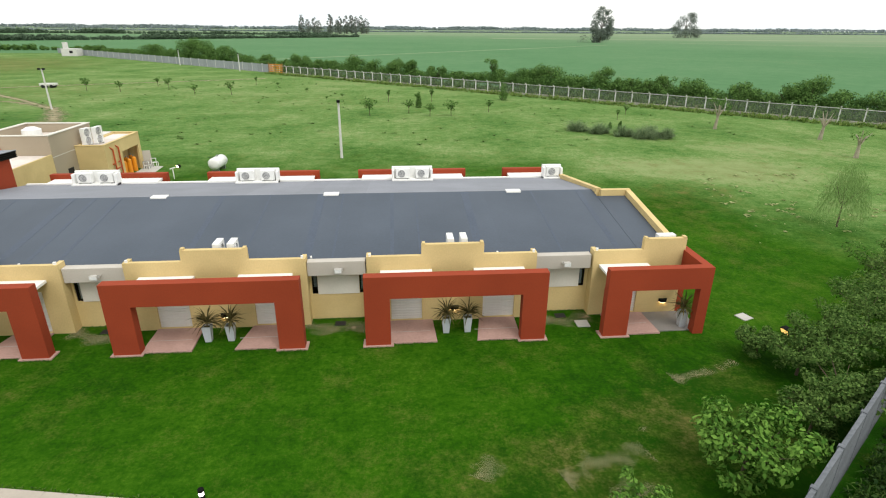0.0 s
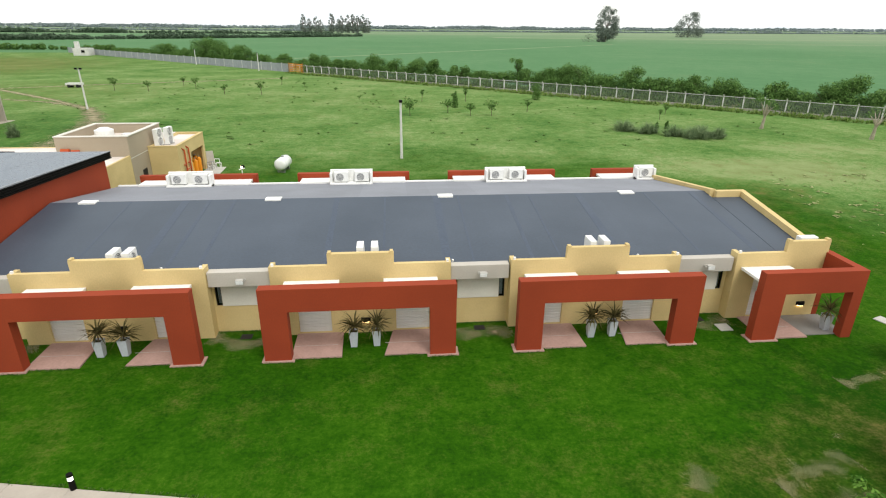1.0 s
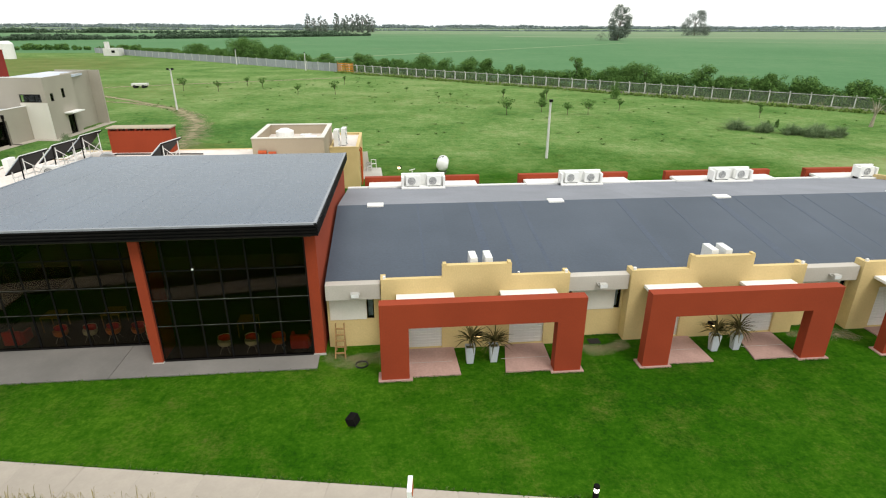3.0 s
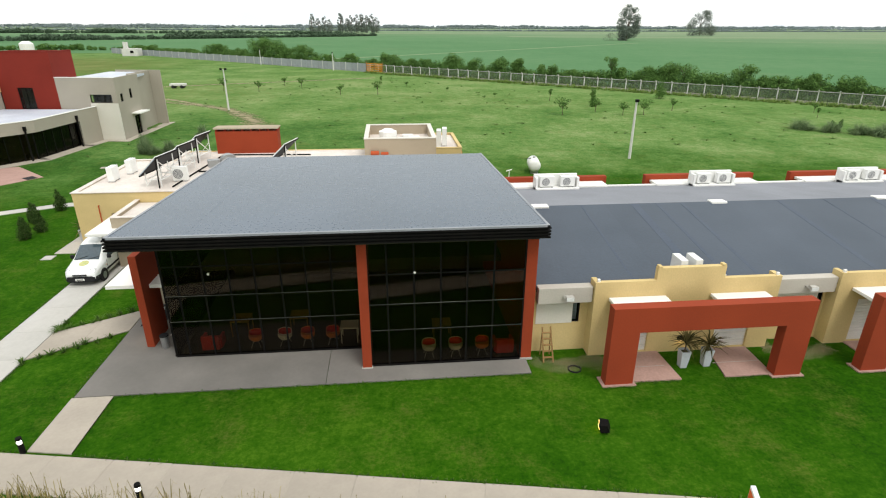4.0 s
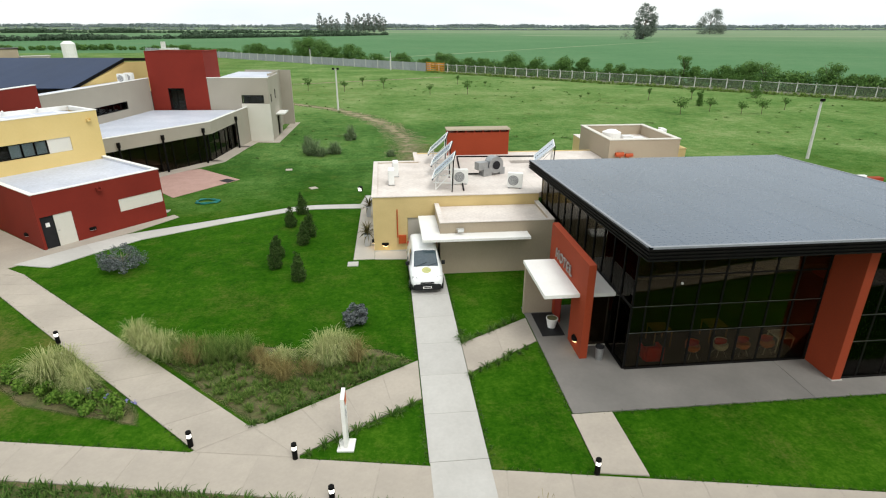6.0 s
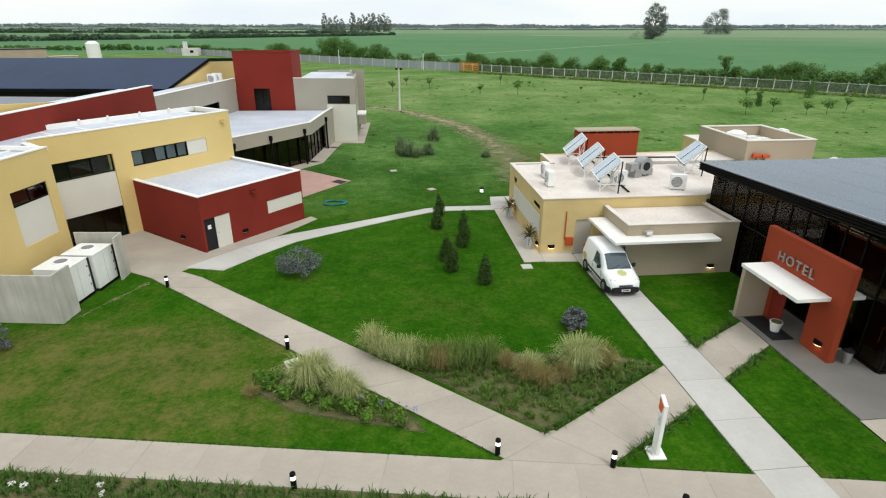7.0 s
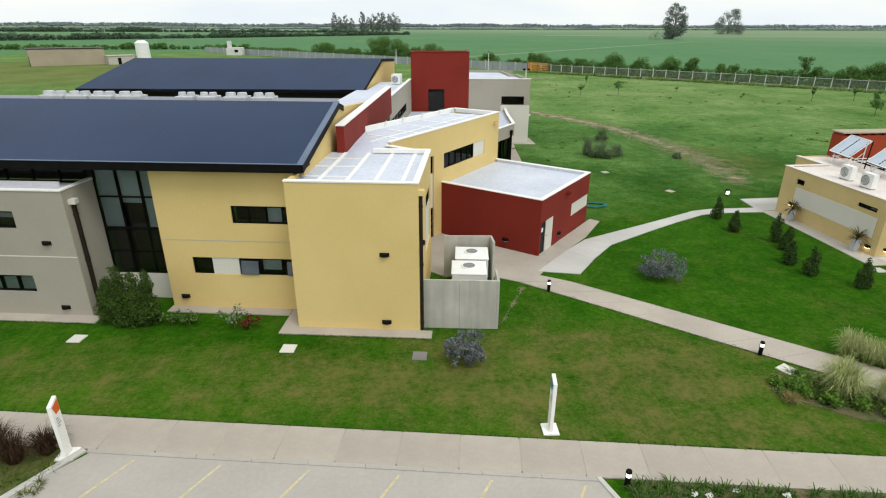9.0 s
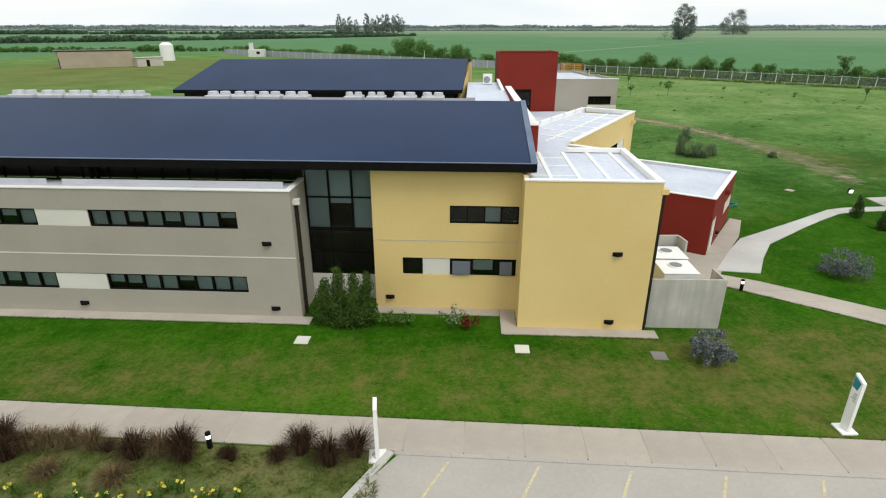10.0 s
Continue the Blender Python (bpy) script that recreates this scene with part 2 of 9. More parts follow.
OXBLOOD = mat("dark_red_plaster", (0.212, 0.022, 0.012), (0.182, 0.018, 0.010), 0.85, 0.4, 24.0, 0.08, 0.08, streak=0.35, depth=0.008)
BEIGE = mat("beige_plaster", (0.405, 0.34, 0.25), (0.365, 0.305, 0.225), 0.9, 0.35, 24.0, 0.05, 0.07, streak=0.35, depth=0.008)
GREY_WALL = mat("grey_plaster", (0.385, 0.352, 0.292), (0.35, 0.32, 0.265), 0.9, 0.35, 24.0, 0.05, 0.07, streak=0.35, depth=0.008)
PANEL = mat("pale_panel", (0.68, 0.655, 0.585), (0.64, 0.615, 0.545), 0.7, 0.5, 20.0, 0.05, 0.1)
WHITE = mat("white_paint", (0.86, 0.85, 0.82), (0.80, 0.79, 0.755), 0.6, 0.8, 18.0, 0.05, 0.1)
GUTTER = mat("grey_gutter_sheet", (0.50, 0.465, 0.41), (0.45, 0.415, 0.365), 0.7, 0.6, 18.0, 0.08, 0.1, vary=0.05)
MEMBRANE = mat("dark_roof_membrane", (0.066, 0.083, 0.110), (0.050, 0.065, 0.088), 0.46, 0.25, 9.0, 0.12, 0.15, vary=0.03, streak=0.5)
NAVY_ROOF = mat("blue_black_roof_sheet", (0.020, 0.037, 0.086), (0.015, 0.029, 0.068), 0.42, 0.2, 7.0, 0.10, 0.08, vary=0.008, spec=0.085)
ROOF_TRIM = mat("blue_grey_roof_flashing", (0.13, 0.17, 0.25), (0.10, 0.135, 0.20), 0.45, 0.6, 9.0, 0.10, 0.08, spec=0.3)
PALE_ROOF = mat("pale_roof_membrane", (0.24, 0.25, 0.28), (0.205, 0.215, 0.24), 0.75, 0.4, 9.0, 0.10, 0.15, vary=0.05)
HALL_ROOF = mat("grey_roof_membrane", (0.066, 0.095, 0.138), (0.054, 0.080, 0.116), 0.29, 0.18, 8.0, 0.05, 0.0, vary=0.015, spec=0.55)
WHITE_ROOF = mat("white_roof_coating", (0.76, 0.70, 0.65), (0.60, 0.535, 0.485), 0.8, 0.45, 7.0, 0.10, 0.15)
SILVER_ROOF = mat("silver_roof_membrane", (0.60, 0.63, 0.71), (0.49, 0.525, 0.61), 0.5, 0.35, 6.0, 0.12, 0.2)
BLACK = mat("black_metal", (0.007, 0.007, 0.007), (0.011, 0.010, 0.009), 0.5, 2.0, 30.0, 0.2, 0.05, spec=0.04)
BROWN_METAL = mat("dark_brown_metal", (0.030, 0.022, 0.016), (0.022, 0.016, 0.012), 0.45, 2.0, 30.0, 0.2, 0.05, spec=0.12)
STEEL = mat("galvanised_steel", (0.45, 0.46, 0.46), (0.36, 0.37, 0.38), 0.4, 3.0, 30.0, 0.15, 0.1, metal=0.8)
WALK = mat("pavement_concrete", (0.44, 0.39, 0.328), (0.37, 0.328, 0.277), 0.9, 0.55, 9.0, 0.05, 0.15, vary=0.04)
DRIVE = mat("driveway_concrete", (0.52, 0.505, 0.475), (0.445, 0.43, 0.40), 0.85, 0.5, 8.0, 0.05, 0.12, vary=0.05)
PATIO = mat("grey_terrace_concrete", (0.222, 0.208, 0.192), (0.165, 0.156, 0.144), 0.8, 0.45, 7.0, 0.05, 0.12, vary=0.04)
PINK = mat("pink_paving", (0.43, 0.275, 0.235), (0.375, 0.235, 0.20), 0.85, 1.2, 12.0, 0.12, 0.25, vary=0.05)
JOINT = mat("pale_joint_mortar", (0.42, 0.375, 0.318), (0.33, 0.295, 0.25), 0.9, 0.4, 6.0, 0.08, 0.1)
CONCRETE = mat("raw_concrete", (0.50, 0.485, 0.445), (0.43, 0.415, 0.375), 0.9, 0.6, 6.0, 0.06, 0.12, vary=0.05, streak=0.5)
POST = mat("pale_concrete_post", (0.66, 0.65, 0.62), (0.57, 0.56, 0.53), 0.9, 1.0, 12.0, 0.1, 0.2)
AC_WHITE = mat("white_enamel", (0.84, 0.84, 0.82), (0.78, 0.78, 0.75), 0.45, 1.5, 20.0, 0.06, 0.05)
ORANGE = mat("orange_enamel", (0.80, 0.30, 0.015), (0.70, 0.25, 0.015), 0.5, 1.5, 20.0, 0.08, 0.05)
PIPE_RED = mat("orange_red_pipe_paint", (0.50, 0.09, 0.02), (0.42, 0.07, 0.02), 0.5, 1.5, 20.0, 0.08, 0.05)
PLANTER = mat("blue_grey_fibre_cement", (0.50, 0.52, 0.56), (0.44, 0.46, 0.49), 0.8, 1.5, 20.0, 0.1, 0.15)
BARK = mat("bark", (0.13, 0.095, 0.065), (0.085, 0.065, 0.045), 0.95, 2.0, 18.0, 0.3, 0.8, streak=0.2)
WOOD = mat("weathered_wood", (0.30, 0.18, 0.07), (0.22, 0.13, 0.05), 0.8, 2.0, 22.0, 0.2, 0.3)
TYRE = mat("tyre_rubber", (0.018, 0.018, 0.018), None, 0.8, 3.0, 30.0, 0.2, 0.2)
CAR_WHITE = mat("white_car_paint", (0.86, 0.87, 0.87), (0.84, 0.85, 0.85), 0.2, 1.0, 10.0, 0.02, 0.0, spec=0.5)
DARK_PLASTIC = mat("dark_plastic", (0.022, 0.022, 0.024), None, 0.55, 3.0, 30.0, 0.15, 0.1, spec=0.15)
YELLOW_LINE = mat("yellow_road_paint", (0.55, 0.46, 0.22), (0.50, 0.46, 0.34), 0.85, 2.0, 14.0, 0.25, 0.15)
# room dimness is put into these near-black interior colours
INNER = mat("dim_interior_wall", (0.055, 0.047, 0.034), (0.042, 0.035, 0.026), 0.9, 0.8, 10.0, 0.15, 0.1)
INNER_FLOOR = mat("dim_interior_floor", (0.036, 0.031, 0.027), (0.028, 0.025, 0.022), 0.5, 1.0, 10.0, 0.15, 0.1)
BLIND = mat("grey_roller_blind", (0.46, 0.51, 0.53), (0.40, 0.45, 0.47), 0.8, 1.0, 20.0, 0.06, 0.1, vary=0.12)
SHUTTER = mat("off_white_shutter", (0.86, 0.85, 0.82), (0.82, 0.81, 0.77), 0.6, 1.2, 20.0, 0.06, 0.1)
SOLAR = mat("solar_collector_glass", (0.50, 0.57, 0.66), (0.42, 0.50, 0.60), 0.2, 1.0, 10.0, 0.1, 0.0, spec=0.8)
HEAD_LAMP = mat("headlamp_lens", (0.55, 0.56, 0.56), None, 0.1, 3.0, 20.0, 0.1, 0.0, spec=0.8)
TEAL = mat("teal_hose", (0.02, 0.20, 0.17), None, 0.5, 3.0, 20.0, 0.1, 0.1)
SIGN_ORANGE = mat("orange_sign_face", (0.75, 0.14, 0.03), None, 0.5, 2.0, 20.0, 0.05, 0.05)
SIGN_TEAL = mat("blue_sign_face", (0.04, 0.24, 0.32), None, 0.5, 2.0, 20.0, 0.05, 0.05)
SIGN_GREY = mat("pale_sign_lettering", (0.40, 0.42, 0.44), None, 0.5, 2.0, 20.0, 0.05, 0.05)
LETTER = mat("brushed_metal_lettering", (0.36, 0.335, 0.31), None, 0.45, 2.0, 30.0, 0.1, 0.05, metal=0.3)
RED_PLASTIC = mat("red_plastic", (0.60, 0.03, 0.03), None, 0.4, 2.0, 20.0, 0.05, 0.0)
ORANGE_PLASTIC = mat("orange_plastic", (0.80, 0.24, 0.05), None, 0.4, 2.0, 20.0, 0.05, 0.0)
PALE_PLASTIC = mat("pale_grey_plastic", (0.84, 0.85, 0.84), None, 0.4, 2.0, 20.0, 0.05, 0.0)
DARK_GLASS = glass("smoked_glass", (0.69, 0.645, 0.52), 0.02, ior=1.33)
# the sky's reflection is put into this sash's blue-grey base colour
SASH_GLASS = mat("sky_toned_sash_glass", (0.10, 0.12, 0.145), (0.085, 0.10, 0.125), 0.06, 1.0, 10.0, 0.05, 0.0, spec=0.9)
PANE_GLASS = glass("window_glass", (0.80, 0.83, 0.82), 0.02, ior=1.30)
EVERGREEN = leafy("evergreen_shrub_leaves", (0.020, 0.052, 0.008), (0.095, 0.150, 0.030))
ROUGH_BED = mat("rough_bed_ground", (0.066, 0.104, 0.018), (0.135, 0.118, 0.042), 0.95, 0.8, 9.0, 0.4, 0.7, depth=0.05)
MACHINE = mat("grey_machine_casing", (0.52, 0.53, 0.55), (0.44, 0.45, 0.47), 0.5, 1.0, 16.0, 0.1, 0.1)
PARK = mat("parking_concrete", (0.42, 0.388, 0.347), (0.37, 0.34, 0.303), 0.88, 0.4, 8.0, 0.05, 0.25)
ZINC = mat("pale_zinc_sheet", (0.56, 0.55, 0.60), (0.48, 0.47, 0.52), 0.6, 0.8, 14.0, 0.08, 0.05)
EDGE_METAL = mat("grey_roof_edge_metal", (0.30, 0.315, 0.34), (0.24, 0.255, 0.28), 0.5, 1.0, 14.0, 0.1, 0.05)
SODIUM = glow("spotlight_glow", (1.0, 0.60, 0.18), 9.0)
WARM = glow("warm_lamp", (1.0, 0.72, 0.36), 9.0)
AMBER = glow("amber_lamp", (1.0, 0.62, 0.18), 1.1)
BLADE_LUSH = leafy("lush_tuft_leaves", (0.050, 0.130, 0.015), (0.185, 0.300, 0.050))
BLADE_BED = leafy("bed_ground_cover", (0.052, 0.118, 0.018), (0.190, 0.265, 0.065))
LEAF_WEED = leafy("grey_green_weeds", (0.085, 0.145, 0.062), (0.245, 0.315, 0.165))
COOL = glow("white_lamp", (1.0, 0.95, 0.85), 3.0)
LEAF_TREE = leafy("tree_leaves", (0.030, 0.078, 0.014), (0.150, 0.245, 0.060))
LEAF_BRIGHT = leafy("young_tree_leaves", (0.038, 0.115, 0.014), (0.185, 0.340, 0.060))
LEAF_WILLOW = leafy("willow_leaves", (0.150, 0.270, 0.070), (0.360, 0.520, 0.190))
LEAF_RED = leafy("dark_red_leaves", (0.060, 0.016, 0.010), (0.210, 0.055, 0.030))
LEAF_FAR = leafy("hedge_leaves", (0.040, 0.100, 0.022), (0.165, 0.290, 0.075))
# haze is put into these three leaf colours, greyer and paler than near leaves
LEAF_DIST = leafy("haze_toned_foliage", (0.135, 0.165, 0.140), (0.205, 0.240, 0.195))
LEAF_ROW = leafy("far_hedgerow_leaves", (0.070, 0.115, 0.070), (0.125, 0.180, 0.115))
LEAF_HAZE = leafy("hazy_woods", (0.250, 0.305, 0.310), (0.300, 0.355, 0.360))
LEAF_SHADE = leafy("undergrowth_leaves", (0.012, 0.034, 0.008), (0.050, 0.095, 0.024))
FAN_GREY = mat("grey_fan_opening", (0.24, 0.245, 0.25), None, 0.6, 3.0, 30.0, 0.15, 0.1)
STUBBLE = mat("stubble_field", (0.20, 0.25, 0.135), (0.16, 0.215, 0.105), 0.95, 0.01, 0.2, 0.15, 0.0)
LEAF_CONE = leafy("conifer_leaves", (0.022, 0.055, 0.012), (0.080, 0.128, 0.034))
LEAF_GREY = leafy("grey_shrub_leaves", (0.052, 0.062, 0.064), (0.250, 0.275, 0.275))
LEAF_SPIKE = leafy("spiky_leaves", (0.045, 0.045, 0.018), (0.200, 0.165, 0.065))
BLADE_GREEN = leafy("ornamental_grass", (0.080, 0.160, 0.028), (0.250, 0.325, 0.090))
BLADE_PALE = leafy("pale_plume_grass", (0.210, 0.270, 0.080), (0.600, 0.600, 0.300))
BLADE_DRY = leafy("dry_grass", (0.180, 0.150, 0.050), (0.400, 0.330, 0.140))
BLADE_DARK = leafy("dark_border_grass", (0.035, 0.092, 0.015), (0.125, 0.205, 0.048))
BLADE_PURPLE = leafy("purple_fountain_grass", (0.015, 0.009, 0.006), (0.100, 0.060, 0.034))
BLADE_ROUGH = leafy("rough_bed_plants", (0.050, 0.090, 0.012), (0.180, 0.200, 0.050))
BLADE_MEADOW = leafy("meadow_tussock_blades", (0.060, 0.130, 0.028), (0.140, 0.210, 0.060))
BLADE_TAWNY = leafy("tawny_fountain_grass", (0.050, 0.036, 0.018), (0.260, 0.185, 0.095))
BLADE_LAWN = leafy("rough_grass_blades", (0.025, 0.075, 0.010), (0.090, 0.160, 0.030))
PETAL_YELLOW = leafy("yellow_petals", (0.76, 0.62, 0.05), (0.84, 0.76, 0.16))
PETAL_WHITE = leafy("white_petals", (0.70, 0.70, 0.66), (0.80, 0.80, 0.76))
PETAL_BLUE = leafy("blue_petals", (0.20, 0.20, 0.48), (0.36, 0.34, 0.62))

# ---- building tools ----
class Shape:
    """Vertices and faces of one mesh."""

    def __init__(self):
        self.v, self.f = [], []

    def add(self, verts, faces):
        n = len(self.v)
        self.v.extend([tuple(p) for p in verts])
        self.f.extend([tuple(i + n for i in face) for face in faces])
        return self

    def box(self, x0, x1, y0, y1, z0, z1):
        return self.prism([(x0, y0), (x1, y0), (x1, y1), (x0, y1)], z0, z1)

    def prism(self, poly, z0, z1):
        """poly counter-clockwise from above; z1 a number or one height for each corner."""
        n = len(poly)
        tops = z1 if isinstance(z1, (list, tuple)) else [z1] * n
        lows = z0 if isinstance(z0, (list, tuple)) else [z0] * n
        verts = [(x, y, z) for (x, y), z in zip(poly, lows)] + [(x, y, z) for (x, y), z in zip(poly, tops)]
        faces = [tuple(range(n - 1, -1, -1)), tuple(range(n, 2 * n))] + [(i, (i + 1) % n, n + (i + 1) % n, n + i) for i in range(n)]
        return self.add(verts, faces)

    def tube(self, a, b, r0, r1=None, n=8, caps=True):
        a, b = Vector(a), Vector(b)
        r1 = r0 if r1 is None else r1
        q = (b - a).to_track_quat("Z", "Y")
        ring = [(math.cos(2 * math.pi * k / n), math.sin(2 * math.pi * k / n)) for k in range(n)]
        verts = [a + q @ Vector((r0 * c, r0 * s, 0)) for c, s in ring] + [b + q @ Vector((r1 * c, r1 * s, 0)) for c, s in ring]
        faces = [(i, (i + 1) % n, n + (i + 1) % n, n + i) for i in range(n)]
        if caps:
            faces += [tuple(range(n - 1, -1, -1)), tuple(range(n, 2 * n))]
        return self.add(verts, faces)

    def bar(self, a, b, w, h):
        """A square bar from a to b, w wide and h high."""
        a, b = Vector(a), Vector(b)
        d = (b - a).normalized()
        side = d.cross(Vector((0, 0, 1)))
        side = (Vector((1, 0, 0)) if side.length < 1e-3 else side.normalized()) * w / 2
        up = side.cross(d).normalized() * h / 2
        verts = [p + i * side + j * up for p in (a, b) for i, j in ((-1, -1), (1, -1), (1, 1), (-1, 1))]
        return self.add(verts, [(0, 1, 2, 3), (7, 6, 5, 4), (0, 4, 5, 1), (1, 5, 6, 2), (2, 6, 7, 3), (3, 7, 4, 0)])

    def ball(self, c, r, n=10, squash=(1, 1, 1)):
        m, c = n // 2, Vector(c)
        verts = [c + Vector((0, 0, -r * squash[2]))]
        for i in range(1, m):
            p = -math.pi / 2 + math.pi * i / m
            verts += [c + Vector((r * squash[0] * math.cos(p) * math.cos(2 * math.pi * k / n), r * squash[1] * math.cos(p) * math.sin(2 * math.pi * k / n), r * squash[2] * math.sin(p))) for k in range(n)]
        verts.append(c + Vector((0, 0, r * squash[2])))
        top = len(verts) - 1
        faces = [(0, 1 + (k + 1) % n, 1 + k) for k in range(n)]
        for i in range(m - 2):
            o = 1 + i * n
            faces += [(o + k, o + (k + 1) % n, o + n + (k + 1) % n, o + n + k) for k in range(n)]
        o = 1 + (m - 2) * n
        faces += [(o + k, o + (k + 1) % n, top) for k in range(n)]
        return self.add(verts, faces)

    def moved(self, m):
        self.v = [tuple(m @ Vector(p)) for p in self.v]
        return self


def mesh_of(name, shape, material, bevel=0.0, smooth=False):
    me = bpy.data.meshes.new(name)
    me.from_pydata(shape.v, [], shape.f)
    if bevel:
        bm = bmesh.new()
        bm.from_mesh(me)
        bmesh.ops.bevel(bm, geom=bm.edges[:], offset=bevel, segments=2, affect="EDGES", profile=0.6, clamp_overlap=True)
        bm.to_mesh(me)
        bm.free()
    if smooth:
        me.polygons.foreach_set("use_smooth", [True] * len(me.polygons))
    me.materials.append(material)
    me.update()
    return me


def thing(name, at, label, category, group="", turn=0.0, kind=""):
    """An Empty at the thing's base, which carries its parts."""
    ob = new(name)
    ob.empty_display_size = 0.2
    ob.matrix_basis = pose(*at, 0, 0, turn)
    return tagged(ob, label, category, group, kind)


def part(name, shape, material, parent, label="", bevel=0.0, smooth=False, local=False, kind=""):
    """One mesh under a thing or a part; its shape is given in the world, or in the parent's own space if local."""
    me = shape if isinstance(shape, bpy.types.Mesh) else mesh_of(name, shape, material, bevel, smooth)
    ob = new(name, me)
    ob.parent = parent
    if not local:
        m = parent.matrix_basis.copy()
        if parent.parent:
            m = parent.parent.matrix_basis @ parent.matrix_parent_inverse @ m
        ob.matrix_parent_inverse = m.inverted()
    return tagged(ob, label, kind=kind)


def piece(name, me, parent, m):
    """A small part on a shared mesh, at a pose in its parent's space."""
    ob = new(name, me)
    ob.parent = parent
    ob.matrix_basis = m
    return ob


def single(name, shape, material, label, category, group="", kind="", bevel=0.0, smooth=False, at=(0, 0, 0), turn=0.0):
    """A thing that is one mesh, in its own space."""
    ob = new(name, mesh_of(name, shape, material, bevel, smooth))
    ob.matrix_basis = pose(*at, 0, 0, turn)
    return tagged(ob, label, category, group, kind)


class Plan:
    """A plan turned by an angle about a corner: along (u), back (v)."""

    def __init__(self, x, y, angle):
        self.o, a = (x, y), radians(angle)
        self.u, self.w, self.angle = (math.cos(a), math.sin(a)), (-math.sin(a), math.cos(a)), angle

    def at(self, u, v):
        return (self.o[0] + u * self.u[0] + v * self.w[0], self.o[1] + u * self.u[1] + v * self.w[1])

    def poly(self, *pts):
        return [self.at(*p) for p in pts]

    def rect(self, u0, u1, v0, v1):
        return self.poly((u0, v0), (u1, v0), (u1, v1), (u0, v1))

    def box(self, s, u0, u1, v0, v1, z0, z1):
        return s.prism(self.rect(u0, u1, v0, v1), z0, z1)


def pierced(s, plan, u0, u1, v0, v1, z0, z1, holes=()):
    """A wall from u0 to u1 with openings (u0, u1, z0, z1) that go right through it; one closed skin."""
    us = sorted({u0, u1, *(h[0] for h in holes), *(h[1] for h in holes)})
    zs = sorted({z0, z1, *(max(h[2], z0) for h in holes), *(min(h[3], z1) for h in holes)})
    nu, nz = len(us), len(zs)

    def solid(i, k):
        if not (0 <= i < nu - 1 and 0 <= k < nz - 1):
            return False
        u, z = (us[i] + us[i + 1]) / 2, (zs[k] + zs[k + 1]) / 2
        return not any(h[0] < u < h[1] and h[2] < z < h[3] for h in holes)

    verts = [(*plan.at(u, v), z) for v in (v0, v1) for u in us for z in zs]
    at = lambda side, i, k: side * nu * nz + i * nz + k  # noqa: E731
    faces = []
    for i in range(nu - 1):
        for k in range(nz - 1):
            if not solid(i, k):
                continue
            faces.append((at(0, i, k), at(0, i + 1, k), at(0, i + 1, k + 1), at(0, i, k + 1)))
            faces.append((at(1, i, k + 1), at(1, i + 1, k + 1), at(1, i + 1, k), at(1, i, k)))
            for di, dk, a, b in ((-1, 0, (i, k), (i, k + 1)), (1, 0, (i + 1, k + 1), (i + 1, k)), (0, -1, (i + 1, k), (i, k)), (0, 1, (i, k + 1), (i + 1, k + 1))):
                if not solid(i + di, k + dk):
                    faces.append((at(0, *a), at(0, *b), at(1, *b), at(1, *a)))
    used = sorted({n for f in faces for n in f})
    new_at = {n: m for m, n in enumerate(used)}
    return s.add([verts[n] for n in used], [tuple(new_at[n] for n in f) for f in faces])


def window(parent, plan, u0, u1, v, z0, z1, panes, rows=1, blind=True, frame_w=0.06, depth=0.10, pane_mat=None, name="window", blind_share=0.85):
    """A dark metal window set back in its opening: frame, panes and the blinds behind them."""
    cells = []
    for k in range(panes):
        for q in range(rows):
            a, b = u0 + (u1 - u0) * k / panes, u0 + (u1 - u0) * (k + 1) / panes
            lo, hi = z0 + (z1 - z0) * q / rows, z0 + (z1 - z0) * (q + 1) / rows
            h0, h1 = frame_w * (1 if k == 0 else 0.4), frame_w * (1 if k == panes - 1 else 0.4)
            cells.append((a + h0, b - h1, lo + frame_w * (1 if q == 0 else 0.5), hi - frame_w * (1 if q == rows - 1 else 0.5)))
    s = pierced(Shape(), plan, u0, u1, v, v + depth, z0, z1, cells)
    win = part(name, s, BLACK, parent, "window in a black metal frame")
    for k in range(panes):
        a, b = u0 + (u1 - u0) * k / panes, u0 + (u1 - u0) * (k + 1) / panes
        part("pane", plan.box(Shape(), a + 0.01, b - 0.01, v + depth * 0.55, v + depth * 0.55 + 0.008, z0 + 0.02, z1 - 0.02), pane_mat or PANE_GLASS, win)
        if blind and random.random() < blind_share:
            low = z0 + (0.03 if random.random() < 0.75 else (z1 - z0) * random.uniform(0.2, 0.6))
            part("blind", plan.box(Shape(), a + 0.05, b - 0.05, v + depth + 0.06, v + depth + 0.07, low, z1 - 0.03), BLIND, win)
    # dark sheet put behind the panes to stand for the unlit room
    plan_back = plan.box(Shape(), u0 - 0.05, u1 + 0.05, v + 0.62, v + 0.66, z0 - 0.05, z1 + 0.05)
    part("room_shade_sheet", plan_back, INNER, win)
    return win


